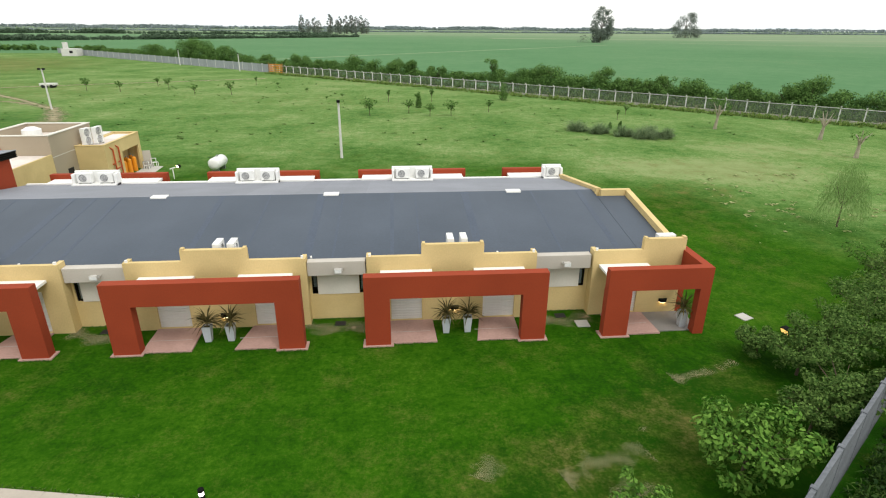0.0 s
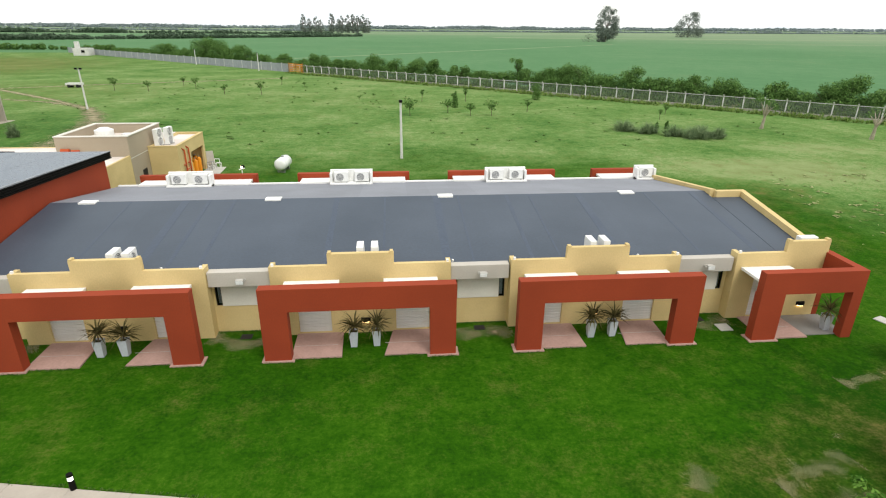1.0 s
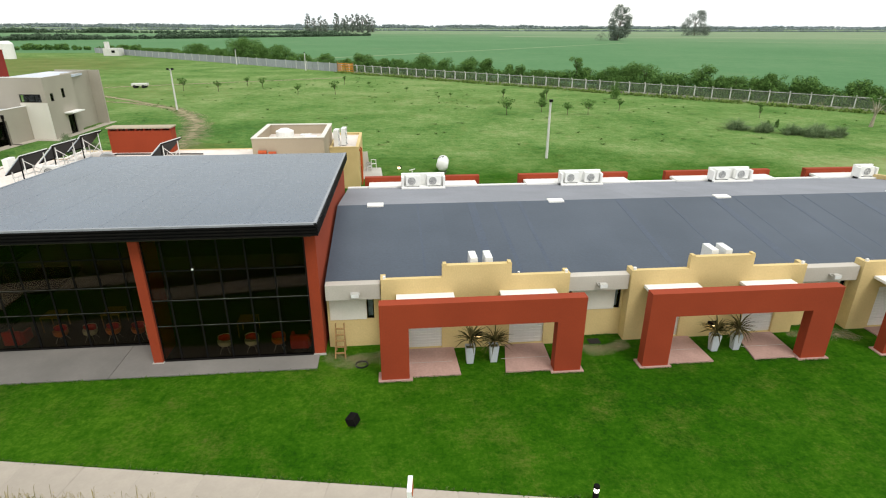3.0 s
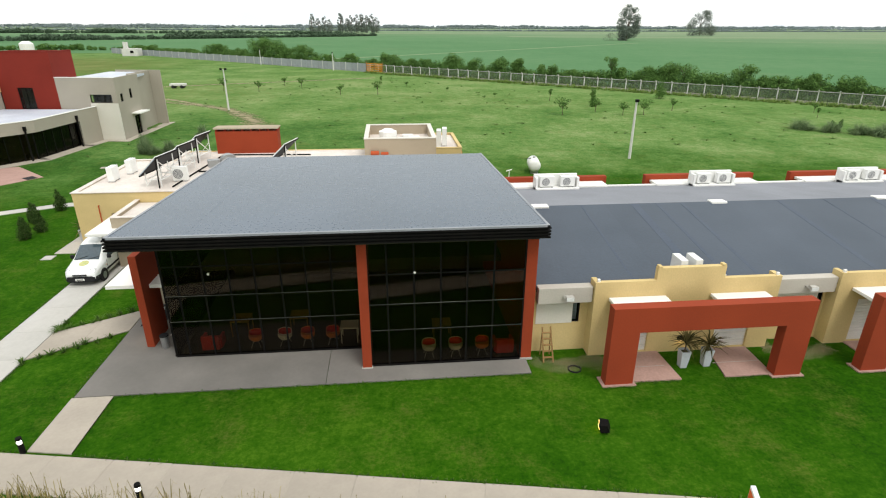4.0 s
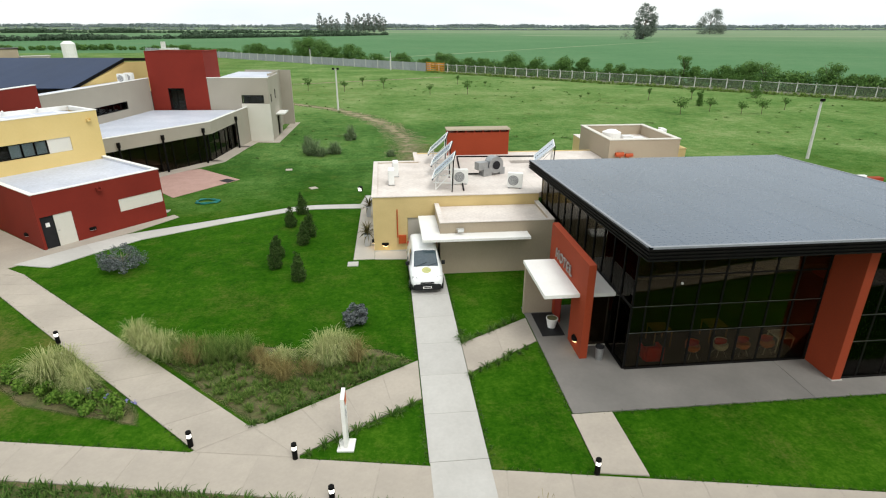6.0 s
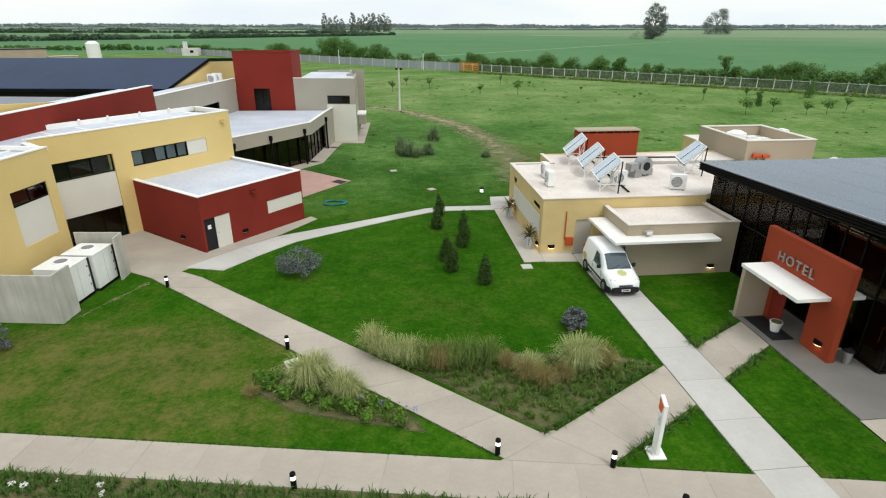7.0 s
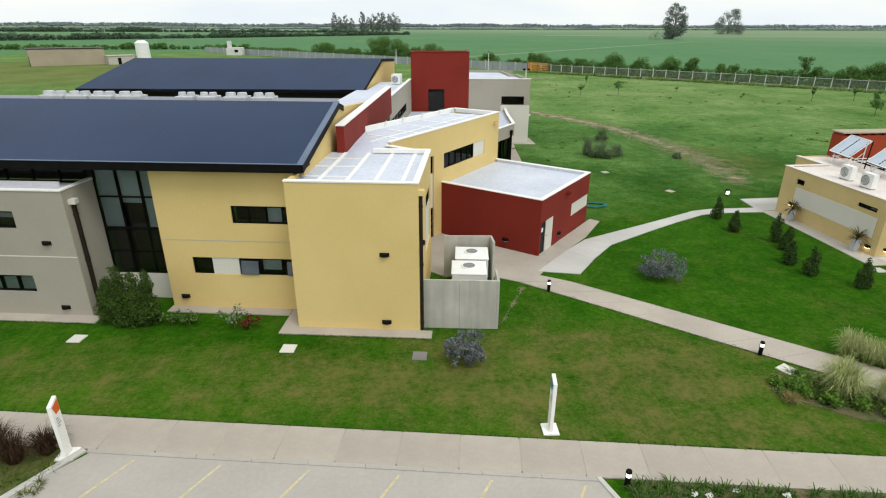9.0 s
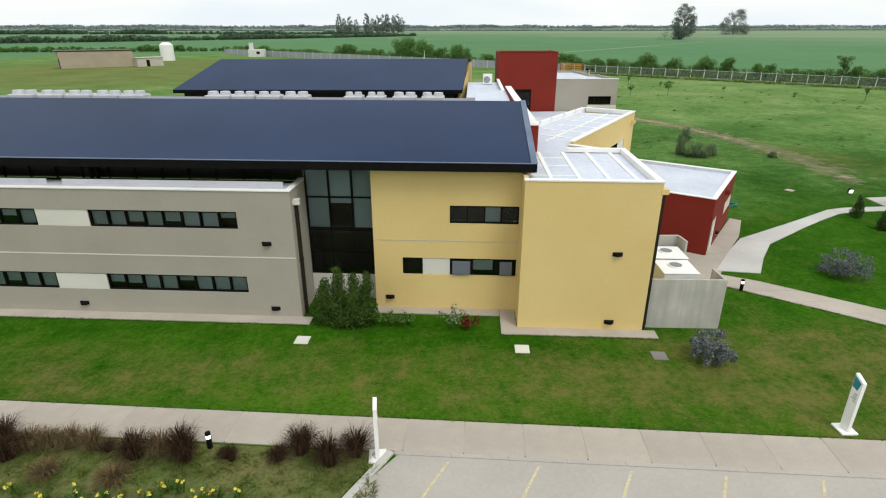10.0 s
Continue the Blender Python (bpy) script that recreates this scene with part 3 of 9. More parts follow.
def bulkhead(at, turn, name="wall_lamp", lit=False):
    """A black half-round wall lamp with a downward glow."""
    e = thing(name, at, "black half-round bulkhead lamp on a plastered wall" + (", lit warm" if lit else ""), "wall lamp", "bulkhead lamps", turn)
    s = Shape()
    n = 9
    pts = [(0.20 * math.cos(math.pi + math.pi * k / (n - 1)), 0.16 * math.sin(math.pi + math.pi * k / (n - 1))) for k in range(n)]
    s.prism(pts, 0.02, 0.16)
    s.box(-0.21, 0.21, -0.012, 0.0, -0.01, 0.18)
    part("housing", s, BLACK, e, local=True)
    part("diffuser", Shape().prism([(0.9 * x, 0.9 * y) for x, y in pts], 0.0, 0.018), WARM if lit else PALE_PLASTIC, e, local=True)
    return e


def floodlight(at, turn):
    """A small floodlight on a bracket."""
    e = thing("floodlight", at, "small beige floodlight on a wall bracket", "floodlight", "floodlights", turn)
    part("lamp_head", Shape().prism([(-0.17, -0.30), (0.17, -0.30), (0.13, -0.12), (-0.13, -0.12)], -0.10, 0.10), CONCRETE, e, bevel=0.015, local=True)
    part("lens", Shape().box(-0.15, 0.15, -0.312, -0.302, -0.08, 0.08), PALE_PLASTIC, e, local=True)
    s = Shape()
    s.box(-0.20, -0.175, -0.24, 0.0, -0.03, 0.03).box(0.175, 0.20, -0.24, 0.0, -0.03, 0.03).box(-0.2, 0.2, -0.02, 0.0, -0.05, 0.05)
    part("bracket", s, CONCRETE, e, local=True)
    return e


def spout(parent, at, turn, material):
    """A plastered rainwater spout that juts from a parapet, with an open mouth."""
    m = Shape().box(-0.15, -0.09, -0.26, 0.0, -0.12, 0.08).box(0.09, 0.15, -0.26, 0.0, -0.12, 0.08).box(-0.09, 0.09, -0.26, 0.0, -0.12, -0.05)
    ob = part("rain_spout", m, material, parent, "plastered rain spout", local=True)
    ob.matrix_basis = parent.matrix_basis.inverted() @ pose(*at, 0, 0, turn)


def downpipe(parent, x, y, z0, z1, r=0.07, material=None, hopper=None):
    s = Shape().box(x - r, x + r, y - r, y + r, z0, z1)
    for z in (z0 + 0.3, (z0 + z1) / 2, z1 - 0.5):
        s.box(x - r - 0.02, x + r + 0.02, y - r - 0.02, y + r + 0.02, z, z + 0.05)
    if hopper:
        part("rain_spout", Shape().box(x - 0.16, x + 0.16, y - 0.16, y + 0.16, z1, z1 + 0.22), hopper, parent)
    return part("downpipe", s, material or BROWN_METAL, parent, "dark brown square downpipe" if material is None else "")


def condenser(at, turn=0.0, size=(0.85, 0.34, 0.62), label="white air conditioning condenser on a flat roof"):
    """An outdoor unit; its fan grille looks towards -y."""
    w, d, h = size
    e = thing("air_conditioner", at, label, "air conditioner", "outdoor condensers", turn)
    part("casing", Shape().box(-w / 2, w / 2, -d / 2, d / 2, 0.06, h), AC_WHITE, e, bevel=0.015, local=True)
    for x in (-w / 2 + 0.08, w / 2 - 0.16):
        part("foot", Shape().box(x, x + 0.08, -d / 2 - 0.03, d / 2 + 0.03, 0, 0.06), STEEL, e, local=True)
    r, c = min(h * 0.36, w * 0.36), -w * 0.10
    for hz in ((h * 0.28, h * 0.76) if h > 1.2 else (h * 0.53,)):
        s = Shape()
        for k in range(4):
            q = r * (k + 1) / 4
            n = 14
            for j in range(n):
                a0, a1 = 2 * math.pi * j / n, 2 * math.pi * (j + 1) / n
                s.bar((c + q * math.cos(a0), -d / 2 - 0.02, hz + q * math.sin(a0)), (c + q * math.cos(a1), -d / 2 - 0.02, hz + q * math.sin(a1)), 0.014, 0.014)
        part("fan_grille", s, AC_WHITE, e, local=True)
        part("fan_recess", Shape().tube((c, -d / 2 - 0.004, hz), (c, -d / 2 - 0.010, hz), r * 1.02, n=18), FAN_GREY, e, "grey fan opening", local=True)
    return e

# ---- ground, lawn, paths ----
# FRAME: pavement along the front
WALK_TAN = -0.1768


def pave_y(x):
    """The far edge of the front pavement."""
    return 6.98 + WALK_TAN * x


def flat(name, poly, z, material, label, category="", kind="structure"):
    s = Shape()
    s.prism(poly, -0.35, z)
    return single(name, s, material, label, category or name, kind=kind)


ground_shape = Shape()
R = 4200.0
ground_shape.add([(R * math.cos(2 * math.pi * k / 48), R * math.sin(2 * math.pi * k / 48), -0.06) for k in range(48)], [tuple(range(48))])
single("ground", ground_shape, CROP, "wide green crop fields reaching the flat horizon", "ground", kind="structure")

LAWN_EDGE = [(-235, -60), (60, -60), (138, 8), (70, 72), (-33.8, 168), (-158, 288), (-235, 288)]
single("lawn", Shape().prism(LAWN_EDGE, -0.3, 0.0), LAWN, "mown green lawn with worn, dry patches", "lawn", kind="structure")


def slabs(parent, a, b, width, count, material, z0=-0.10, z1=0.045, gap=0.012):
    """A strip of concrete slabs from a to b, its far edge on the line a-b, with open joints."""
    a, b = Vector(a), Vector(b)
    d = b - a
    step = d.length / count
    n = Vector((d.y, -d.x)).normalized() * width
    x = step - gap
    me = mesh_of("slab", Shape().prism([(0, -width + 0.0), (x, -width), (x, 0), (0, 0)], z0, z1), material, bevel=0.008)
    turn = math.degrees(math.atan2(d.y, d.x))
    for k in range(count):
        p = a + d * (k / count)
        piece("slab", me, parent, pose(p.x, p.y, random.uniform(-0.004, 0.004), 0, 0, turn))


# front pavement, its slabs, and the bed of mortar that shows in the joints
pavement = thing("pavement", (0, 0, 0), "sand-coloured concrete front pavement cast in slabs", "pavement", kind="structure")
X0, X1 = -112.0, 6.0
part("joint_bed", Shape().prism([(X0, pave_y(X0) - 1.50), (X1, pave_y(X1) - 1.50), (X1, pave_y(X1) - 0.02), (X0, pave_y(X0) - 0.02)], -0.2, 0.039), JOINT, pavement)
slabs(pavement, (X0, pave_y(X0)), (X1, pave_y(X1)), 1.54, 62, WALK, gap=0.04)

# paths: driveway, hotel path, diagonal path, garden path
driveway = thing("driveway", (0, 0, 0), "pale grey broom-finished concrete driveway", "driveway", kind="structure")
slabs(driveway, (-45.82, 28.9), (-45.82, 15.22), -1.86, 6, DRIVE, z1=0.053)
slabs(driveway, (-45.82, 32.4), (-45.82, 28.93), -1.86, 2, DRIVE, z1=0.053)
part("apron", Shape().prism([(-45.80, 12.5), (-43.96, 12.2), (-43.96, 15.205), (-45.80, 15.205)], -0.1, 0.054), DRIVE, driveway)

hotel_path = thing("footpath", (0, 0, 0), "sand-coloured concrete path to the hotel entrance", "footpath", kind="structure")
# angled path: west leg from the pavement to the driveway, east leg on to the entrance


def strip_slabs(parent, far_a, far_b, near_a, near_b, count, material, z1=0.045, gap=0.008):
    """Slabs between two edges that need not be parallel."""
    fa, fb, na, nb = (Vector(p) for p in (far_a, far_b, near_a, near_b))
    length = (fb - fa).length
    if material is WALK:
        gap = 0.045
        bed_ = [na, nb, fb, fa] if (nb - na).cross(fb - nb) > 0 else [fa, fb, nb, na]
        part("joint_bed", Shape().prism([tuple(p) for p in bed_], -0.1, z1 - 0.006), JOINT, parent)
    g = gap / length / 2
    for k in range(count):
        s, t = k / count + g, (k + 1) / count - g
        q = [na.lerp(nb, s), na.lerp(nb, t), fa.lerp(fb, t), fa.lerp(fb, s)]
        if (q[1] - q[0]).cross(q[2] - q[1]) < 0:
            q.reverse()
        part("slab", Shape().prism([tuple(p) for p in q], -0.1, z1 + random.uniform(-0.003, 0.003)), material, parent, bevel=0.006)


strip_slabs(hotel_path, (-51.55, 17.36), (-45.86, 20.85), (-49.95, 15.92), (-45.86, 18.42), 4, WALK)
part("slab", Shape().prism([(-53.18, 16.42), (-49.98, 15.88), (-51.57, 17.33)], -0.1, 0.044), WALK, hotel_path)
strip_slabs(hotel_path, (-43.94, 21.95), (-40.70, 23.85), (-43.94, 19.80), (-40.70, 21.85), 2, WALK)

part("joint_bed", Shape().prism([(-53.5, 16.30), (-49.85, 15.78), (-49.9, 16.2), (-51.3, 17.6), (-51.9, 17.5)], -0.1, 0.036), JOINT, hotel_path)

diagonal_path = thing("footpath", (0, 0, 0), "sand-coloured concrete garden path between lawns", "footpath", kind="structure")
strip_slabs(diagonal_path, (-51.60, 17.36), (-66.5, 31.05), (-53.20, 16.46), (-69.3, 31.35), 11, WALK)

garden_path = thing("footpath", (0, 0, 0), "narrow curving pale concrete garden path", "footpath", kind="structure")
curve = [(-65.75, 32.0, -67.95, 32.6), (-64.2, 34.0, -65.4, 35.4), (-62.4, 36.0, -63.7, 37.05), (-60.4, 37.2, -61.5, 38.1), (-58.4, 38.4, -59.3, 39.15), (-56.2, 39.65, -57.0, 40.28), (-53.75, 40.9, -53.9, 41.85),
         (-52.25, 41.22, -52.4, 42.18), (-50.5, 41.22, -50.6, 42.16), (-48.88, 41.14, -48.9, 42.15)]
for (a, b, c, e), (f, g, h, i) in zip(curve, curve[1:]):
    part("slab", Shape().prism([(a, b), (f, g), (h, i), (c, e)], -0.1, 0.042 + random.uniform(-0.003, 0.003)), DRIVE, garden_path, bevel=0.006)

terrace_path = thing("footpath", (0, 0, 0), "short concrete path from the pavement to the terrace", "footpath", kind="structure")
strip_slabs(terrace_path, (-40.72, 14.30), (-40.72, 17.02), (-39.26, 14.05), (-39.26, 17.02), 1, WALK)

# forecourt between the yellow wing and the red annex
forecourt = thing("forecourt", (0, 0, 0), "pinkish concrete forecourt by the red annex", "forecourt", kind="structure")
part("slab", Shape().prism([(-69.34, 31.40), (-66.50, 31.10), (-68.00, 32.10), (-65.62, 35.16), (-67.50, 34.75), (-73.0, 39.3), (-75.9, 35.4), (-73.3, 32.55), (-70.75, 32.3)], -0.1, 0.03), WALK, forecourt)
part("apron", Shape().prism([(-65.62, 35.16), (-63.52, 37.45), (-61.52, 40.32), (-62.05, 40.85), (-67.46, 34.72)], -0.1, 0.036), WALK, forecourt)

# terrace round the glass hall and the kitchen's walk
terrace = thing("terrace", (0, 0, 0), "grey concrete terrace before the glass hall", "terrace", kind="structure")
part("slab", Shape().prism([(-40.65, 17.05), (-31.6, 17.05), (-31.6, 19.46), (-37.80, 19.46), (-37.80, 24.9), (-40.65, 24.9)], -0.1, 0.050), PATIO, terrace)
part("slab", Shape().prism([(-31.58, 17.05), (-23.62, 17.05), (-23.62, 18.3), (-29.8, 18.3), (-29.8, 19.46), (-31.58, 19.46)], -0.1, 0.048), PATIO, terrace)
part("doormat", Shape().prism([(-40.35, 22.15), (-39.35, 22.15), (-39.35, 24.2), (-40.35, 24.2)], 0.05, 0.066), DARK_PLASTIC, terrace, "dark doormat")
side_walk = thing("kitchen_walk", (0, 0, 0), "concrete walk round the yellow kitchen block", "footpath", kind="structure")
strip_slabs(side_walk, (-48.95, 31.5), (-48.85, 41.36), (-47.75, 31.5), (-47.75, 41.36), 5, GUTTER, z1=0.04)
part("slab", Shape().prism([(-47.73, 31.45), (-45.86, 31.3), (-45.86, 32.6), (-47.73, 32.6)], -0.1, 0.04), GUTTER, side_walk)
part("slab", Shape().prism([(-48.88, 41.38), (-47.76, 41.42), (-44.82, 41.42), (-44.82, 44.4), (-48.62, 44.32), (-48.92, 42.17)], -0.1, 0.047), DRIVE, side_walk)

# pink patio before the curved glass front
pink_patio = thing("patio", (0, 0, 0), "pink concrete patio before the dining wing", "patio", kind="structure")
part("slab", Shape().prism([(-68.3, 50.5), (-63.6, 45.2), (-59.72, 50.3), (-64.3, 54.6), (-67.6, 52.8)], -0.1, 0.03), PINK, pink_patio)
part("grating", Shape().prism([(-61.4, 50.0), (-60.5, 49.3), (-60.0, 50.0), (-60.9, 50.7)], 0.03, 0.04), DARK_PLASTIC, pink_patio, "dark drain grating")

# parking with its kerb and yellow lines
parking = thing("parking", (0, 0, 0), "pale concrete parking bay with faded yellow lines", "parking", kind="structure")


def near_y(x):
    return pave_y(x) - 1.56


part("surface", Shape().prism([(-93.5, 10.0), (-66.0, 4.0), (-70.1, near_y(-70.1) - 0.16), (-85.8, near_y(-85.8) - 0.16), (-87.9, 18.2)], -0.3, -0.10 + 0.12), PARK, parking)
strip_slabs(parking, (-85.9, near_y(-85.9)), (-70.0, near_y(-70.0)), (-85.9, near_y(-85.9) - 0.16), (-70.0, near_y(-70.0) - 0.16), 9, PARK, z1=0.055)
strip_slabs(parking, (-86.1, near_y(-86.1)), (-93.7, 10.4), (-85.9, near_y(-85.9) - 0.1), (-93.5, 10.3), 5, CONCRETE, z1=0.075)
strip_slabs(parking, (-70.0, near_y(-70.0)), (-66.0, 5.0), (-70.15, near_y(-70.0)), (-66.2, 5.0), 5, CONCRETE, z1=0.075)
for k in range(6):
    x = -84.25 + 2.74 * k
    y = near_y(x) - 0.35
    part("bay_line", Shape().prism([(x - 0.05, y), (x + 0.05, y), (x - 1.75, y - 2.6), (x - 1.85, y - 2.6)], 0.0, 0.026), YELLOW_LINE, parking)

# worn earth track round the back
track = Shape()
mid = [(-78.0, 106.5, 0.7), (-66.0, 101.5, 1.0), (-59.5, 97.2, 1.3), (-54.9, 93.0, 1.6), (-50.8, 86.5, 2.0), (-47.4, 79.0, 2.3), (-45.6, 73.0, 2.5), (-44.6, 67.0, 2.7), (-44.2, 61.5, 3.0), (-44.2, 56.5, 3.3), (-44.8, 52.0, 3.0), (-46.0, 48.0, 1.4)]
left, right = [], []
for k in range((len(mid) - 1) * 5 + 1):
    i, f = min(k // 5, len(mid) - 2), k / 5 - min(k // 5, len(mid) - 2)
    x, y, w = (mid[i][j] * (1 - f) + mid[i + 1][j] * f for j in range(3))
    w *= 1.2
    dx, dy = mid[i + 1][0] - mid[i][0], mid[i + 1][1] - mid[i][1]
    n = math.hypot(dx, dy)
    nx, ny = -dy / n, dx / n
    wob = w + 0.35 * noise.noise(Vector((x * 0.4, y * 0.4, 0))), w + 0.35 * noise.noise(Vector((x * 0.4, y * 0.4, 9)))
    left.append((x + nx * wob[0], y + ny * wob[0], 0.008))
    right.append((x - nx * wob[1], y - ny * wob[1], 0.008))
nn = len(left)
centre = [tuple((a + b) / 2 for a, b in zip(l, r)) for l, r in zip(left, right)]
track.add(left + centre + right, [(nn + k, nn + k + 1, k + 1, k) for k in range(nn - 1)] + [(2 * nn + k, 2 * nn + k + 1, nn + k + 1, nn + k) for k in range(nn - 1)])


def worn(name, base):
    """Bare earth that thins out into the grass: the mesh's own wear value and a noise decide where it lies."""
    m = base.copy()
    m.name = name
    t = m.node_tree
    at = t.nodes.new("ShaderNodeAttribute")
    at.attribute_name = "wear"
    n = t.nodes.new("ShaderNodeTexNoise")
    n.inputs["Scale"].default_value, n.inputs["Detail"].default_value = 0.9, 6.0
    co = t.nodes.new("ShaderNodeTexCoord")
    t.links.new(co.outputs["Object"], n.inputs["Vector"])
    add = t.nodes.new("ShaderNodeMath")
    t.links.new(at.outputs["Fac"], add.inputs[0])
    t.links.new(n.outputs["Fac"], add.inputs[1])
    rng = t.nodes.new("ShaderNodeMapRange")
    rng.inputs["From Min"].default_value, rng.inputs["From Max"].default_value = 0.62, 1.15
    t.links.new(add.outputs[0], rng.inputs["Value"])
    mix, clear = t.nodes.new("ShaderNodeMixShader"), t.nodes.new("ShaderNodeBsdfTransparent")
    t.links.new(rng.outputs["Result"], mix.inputs["Fac"])
    t.links.new(clear.outputs["BSDF"], mix.inputs[1])
    t.links.new(t.nodes["Principled BSDF"].outputs["BSDF"], mix.inputs[2])
    t.links.new(mix.outputs["Shader"], t.nodes["Material Output"].inputs["Surface"])
    return m


WORN = worn("worn_earth", DIRT)


def give_wear(ob, values):
    ob.data.attributes.new("wear", "FLOAT", "POINT").data.foreach_set("value", values)
    return ob


fade = [0.56 if k < 10 else 0.60 if k < 22 else max(0.36, 0.56 - 0.008 * (k - 22)) for k in range(nn)]
give_wear(single("dirt_track", track, WORN, "worn earth track curving across the lawn", "track", kind="structure"), [0.0] * nn + fade + [0.0] * nn)


def lane_strip(points, width):
    """A narrow strip along a line: edges and middle, for the wear to fade over."""
    s, m = Shape(), len(points)
    rows = [[], [], []]
    for k, (x, y) in enumerate(points):
        (x0, y0), (x1, y1) = points[max(k - 1, 0)], points[min(k + 1, m - 1)]
        ln = math.hypot(x1 - x0, y1 - y0)
        nx, ny = -(y1 - y0) / ln * width / 2, (x1 - x0) / ln * width / 2
        for row, f in zip(rows, (1, 0, -1)):
            row.append((x + nx * f, y + ny * f, 0.009))
    s.add(rows[0] + rows[1] + rows[2], [(m + k, m + k + 1, k + 1, k) for k in range(m - 1)] + [(2 * m + k, 2 * m + k + 1, m + k + 1, m + k) for k in range(m - 1)])
    return s, [0.0] * m + [0.7] * m + [0.0] * m


for pts, width in (([(-230, 60), (-130, 105.0), (-85.6, 125.4), (-69.2, 133.3), (-49.9, 141.0), (-32.0, 149.0)], 2.6), ([(-100.0, 134.0), (-81.4, 117.7), (-66.4, 104.4), (-58.9, 96.8)], 2.2)):
    sh, values = lane_strip(pts, width)
    give_wear(single("field_lane", sh, WORN, "faint earth lane across the far lawn", "track", kind="structure"), values)
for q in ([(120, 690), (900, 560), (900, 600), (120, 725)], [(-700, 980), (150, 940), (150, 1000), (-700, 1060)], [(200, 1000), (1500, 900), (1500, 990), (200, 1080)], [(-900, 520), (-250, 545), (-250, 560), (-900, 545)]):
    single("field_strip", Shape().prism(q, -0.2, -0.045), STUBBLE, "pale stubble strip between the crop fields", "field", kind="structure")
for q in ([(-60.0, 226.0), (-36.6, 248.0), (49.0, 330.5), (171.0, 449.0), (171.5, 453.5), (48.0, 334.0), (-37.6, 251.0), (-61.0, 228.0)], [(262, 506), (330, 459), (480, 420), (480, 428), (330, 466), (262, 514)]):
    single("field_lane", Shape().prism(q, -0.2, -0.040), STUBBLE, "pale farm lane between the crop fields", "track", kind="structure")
trod = Shape().add([(-71.3, 27.3, 0.006), (-70.4, 29.0, 0.006), (-69.4, 30.9, 0.006), (-71.12, 27.2, 0.006), (-70.22, 28.9, 0.006), (-69.22, 30.8, 0.006), (-70.94, 27.1, 0.006), (-70.04, 28.8, 0.006), (-69.04, 30.7, 0.006)], [(0, 3, 4, 1), (1, 4, 5, 2), (3, 6, 7, 4), (4, 7, 8, 5)])
give_wear(single("trodden_path", trod, WORN, "thin trodden line in the grass by the screen", "track", kind="structure"), [0, 0, 0, 0.26, 0.30, 0.24, 0, 0, 0])

# bare soil along the wall between the bays
for x in (-21.9, -11.87, -1.43, 9.05):
    sh, values = lane_strip([(x - 1.5, 18.1), (x - 0.6, 17.75), (x + 0.4, 17.6), (x + 1.4, 18.0)], 1.7)
    give_wear(single("bare_soil", sh, WORN, "bare trodden soil in the grass by the yellow wall", "soil", kind="structure"), [0.52 * v for v in values])

# dry scrapes and wheel marks in the lawn at the east end
for pts, width, worn_out in (([(3.7, 8.1), (4.2, 8.9), (4.6, 9.5)], 0.9, 0.62), ([(6.3, 7.9), (8.0, 8.5), (9.4, 8.9)], 1.5, 0.66), ([(12.1, 12.7), (13.7, 13.0), (15.3, 13.7)], 0.9, 0.66), ([(9.0, 9.7), (10.3, 10.2), (11.8, 10.9)], 0.35, 0.5), ([(7.5, 7.3), (8.7, 7.2), (9.6, 7.3)], 1.2, 0.6)):
    sh, values = lane_strip(pts, width * 1.5)
    give_wear(single("dry_scrape", sh, WORN, "dry scraped patch in the lawn near the east trees", "worn grass", kind="structure"), [0.46 * worn_out * v for v in values])

# ---- hotel bedroom wing ----
CX = [-17.09, -6.65, 3.83]          # middles of the three whole bays
XW0, XE0, XE1 = -23.25, 14.75, 13.10  # west end; east end of the front and of the back half
WORLD = Plan(0, 0, 0)
wing = thing("hotel_wing", (-4.2, 25.5, 0), "long single-storey yellow hotel wing with terracotta portals and a dark roof", "building")

walls = Shape()
rec = [c + 5.22 for c in CX] + [-22.31]
slits = []
for r in rec:
    for a in ((r - 1.22, r - 0.96), (r + 0.96, r + 1.22)) if r > -22 else ((-21.62, -21.32),):
        slits.append((a[0], a[1], 1.30, 2.30))
pierced(walls, WORLD, XW0, XE0, 18.65, 18.85, 0, 3.02, slits)
part("wall", walls, CREAM, wing)
for q in ((XE0 - 0.2, XE0, 18.85, 25.0, 0, 3.0), (XE1, XE0, 25.0, 25.2, 0, 3.0), (XE1 - 0.2, XE1, 25.2, 33.0, 0, 2.85), (XW0, XE1, 33.0, 33.2, 0, 2.85)):
    part("wall", Shape().box(*q), CREAM, wing)
for s in slits:
    window(wing, WORLD, s[0] + 0.004, s[1] - 0.004, 18.70, s[2] + 0.004, s[3] - 0.004, 1, blind_share=1.1, frame_w=0.025)
for r in rec:
    a, b = (r - 0.95, r + 0.95) if r > -22 else (-23.15, -21.63)
    part("wall_panel", Shape().box(a, b, 18.625, 18.649, 1.30, 2.30), PANEL, wing, "pale panel between slit windows")
    a, b = (r - 1.30, r + 1.30) if r > -22 else (-23.22, -21.02)
    part("gutter_fascia", Shape().box(a, b, 18.22, 18.64, 2.42, 3.10), GUTTER, wing, "grey sheet-metal gutter fascia", bevel=0.02)
    floodlight(((a + b) / 2 + 0.1, 18.22, 2.74), 0)

# end gable copings: a low yellow parapet that steps in at the ridge
cop = Shape()
cop.prism([(XE0 - 0.28, 18.9), (XE0 + 0.02, 18.9), (XE0 + 0.02, 24.8), (XE0 - 0.28, 24.8)], 2.9, [3.42, 3.42, 4.28, 4.28])
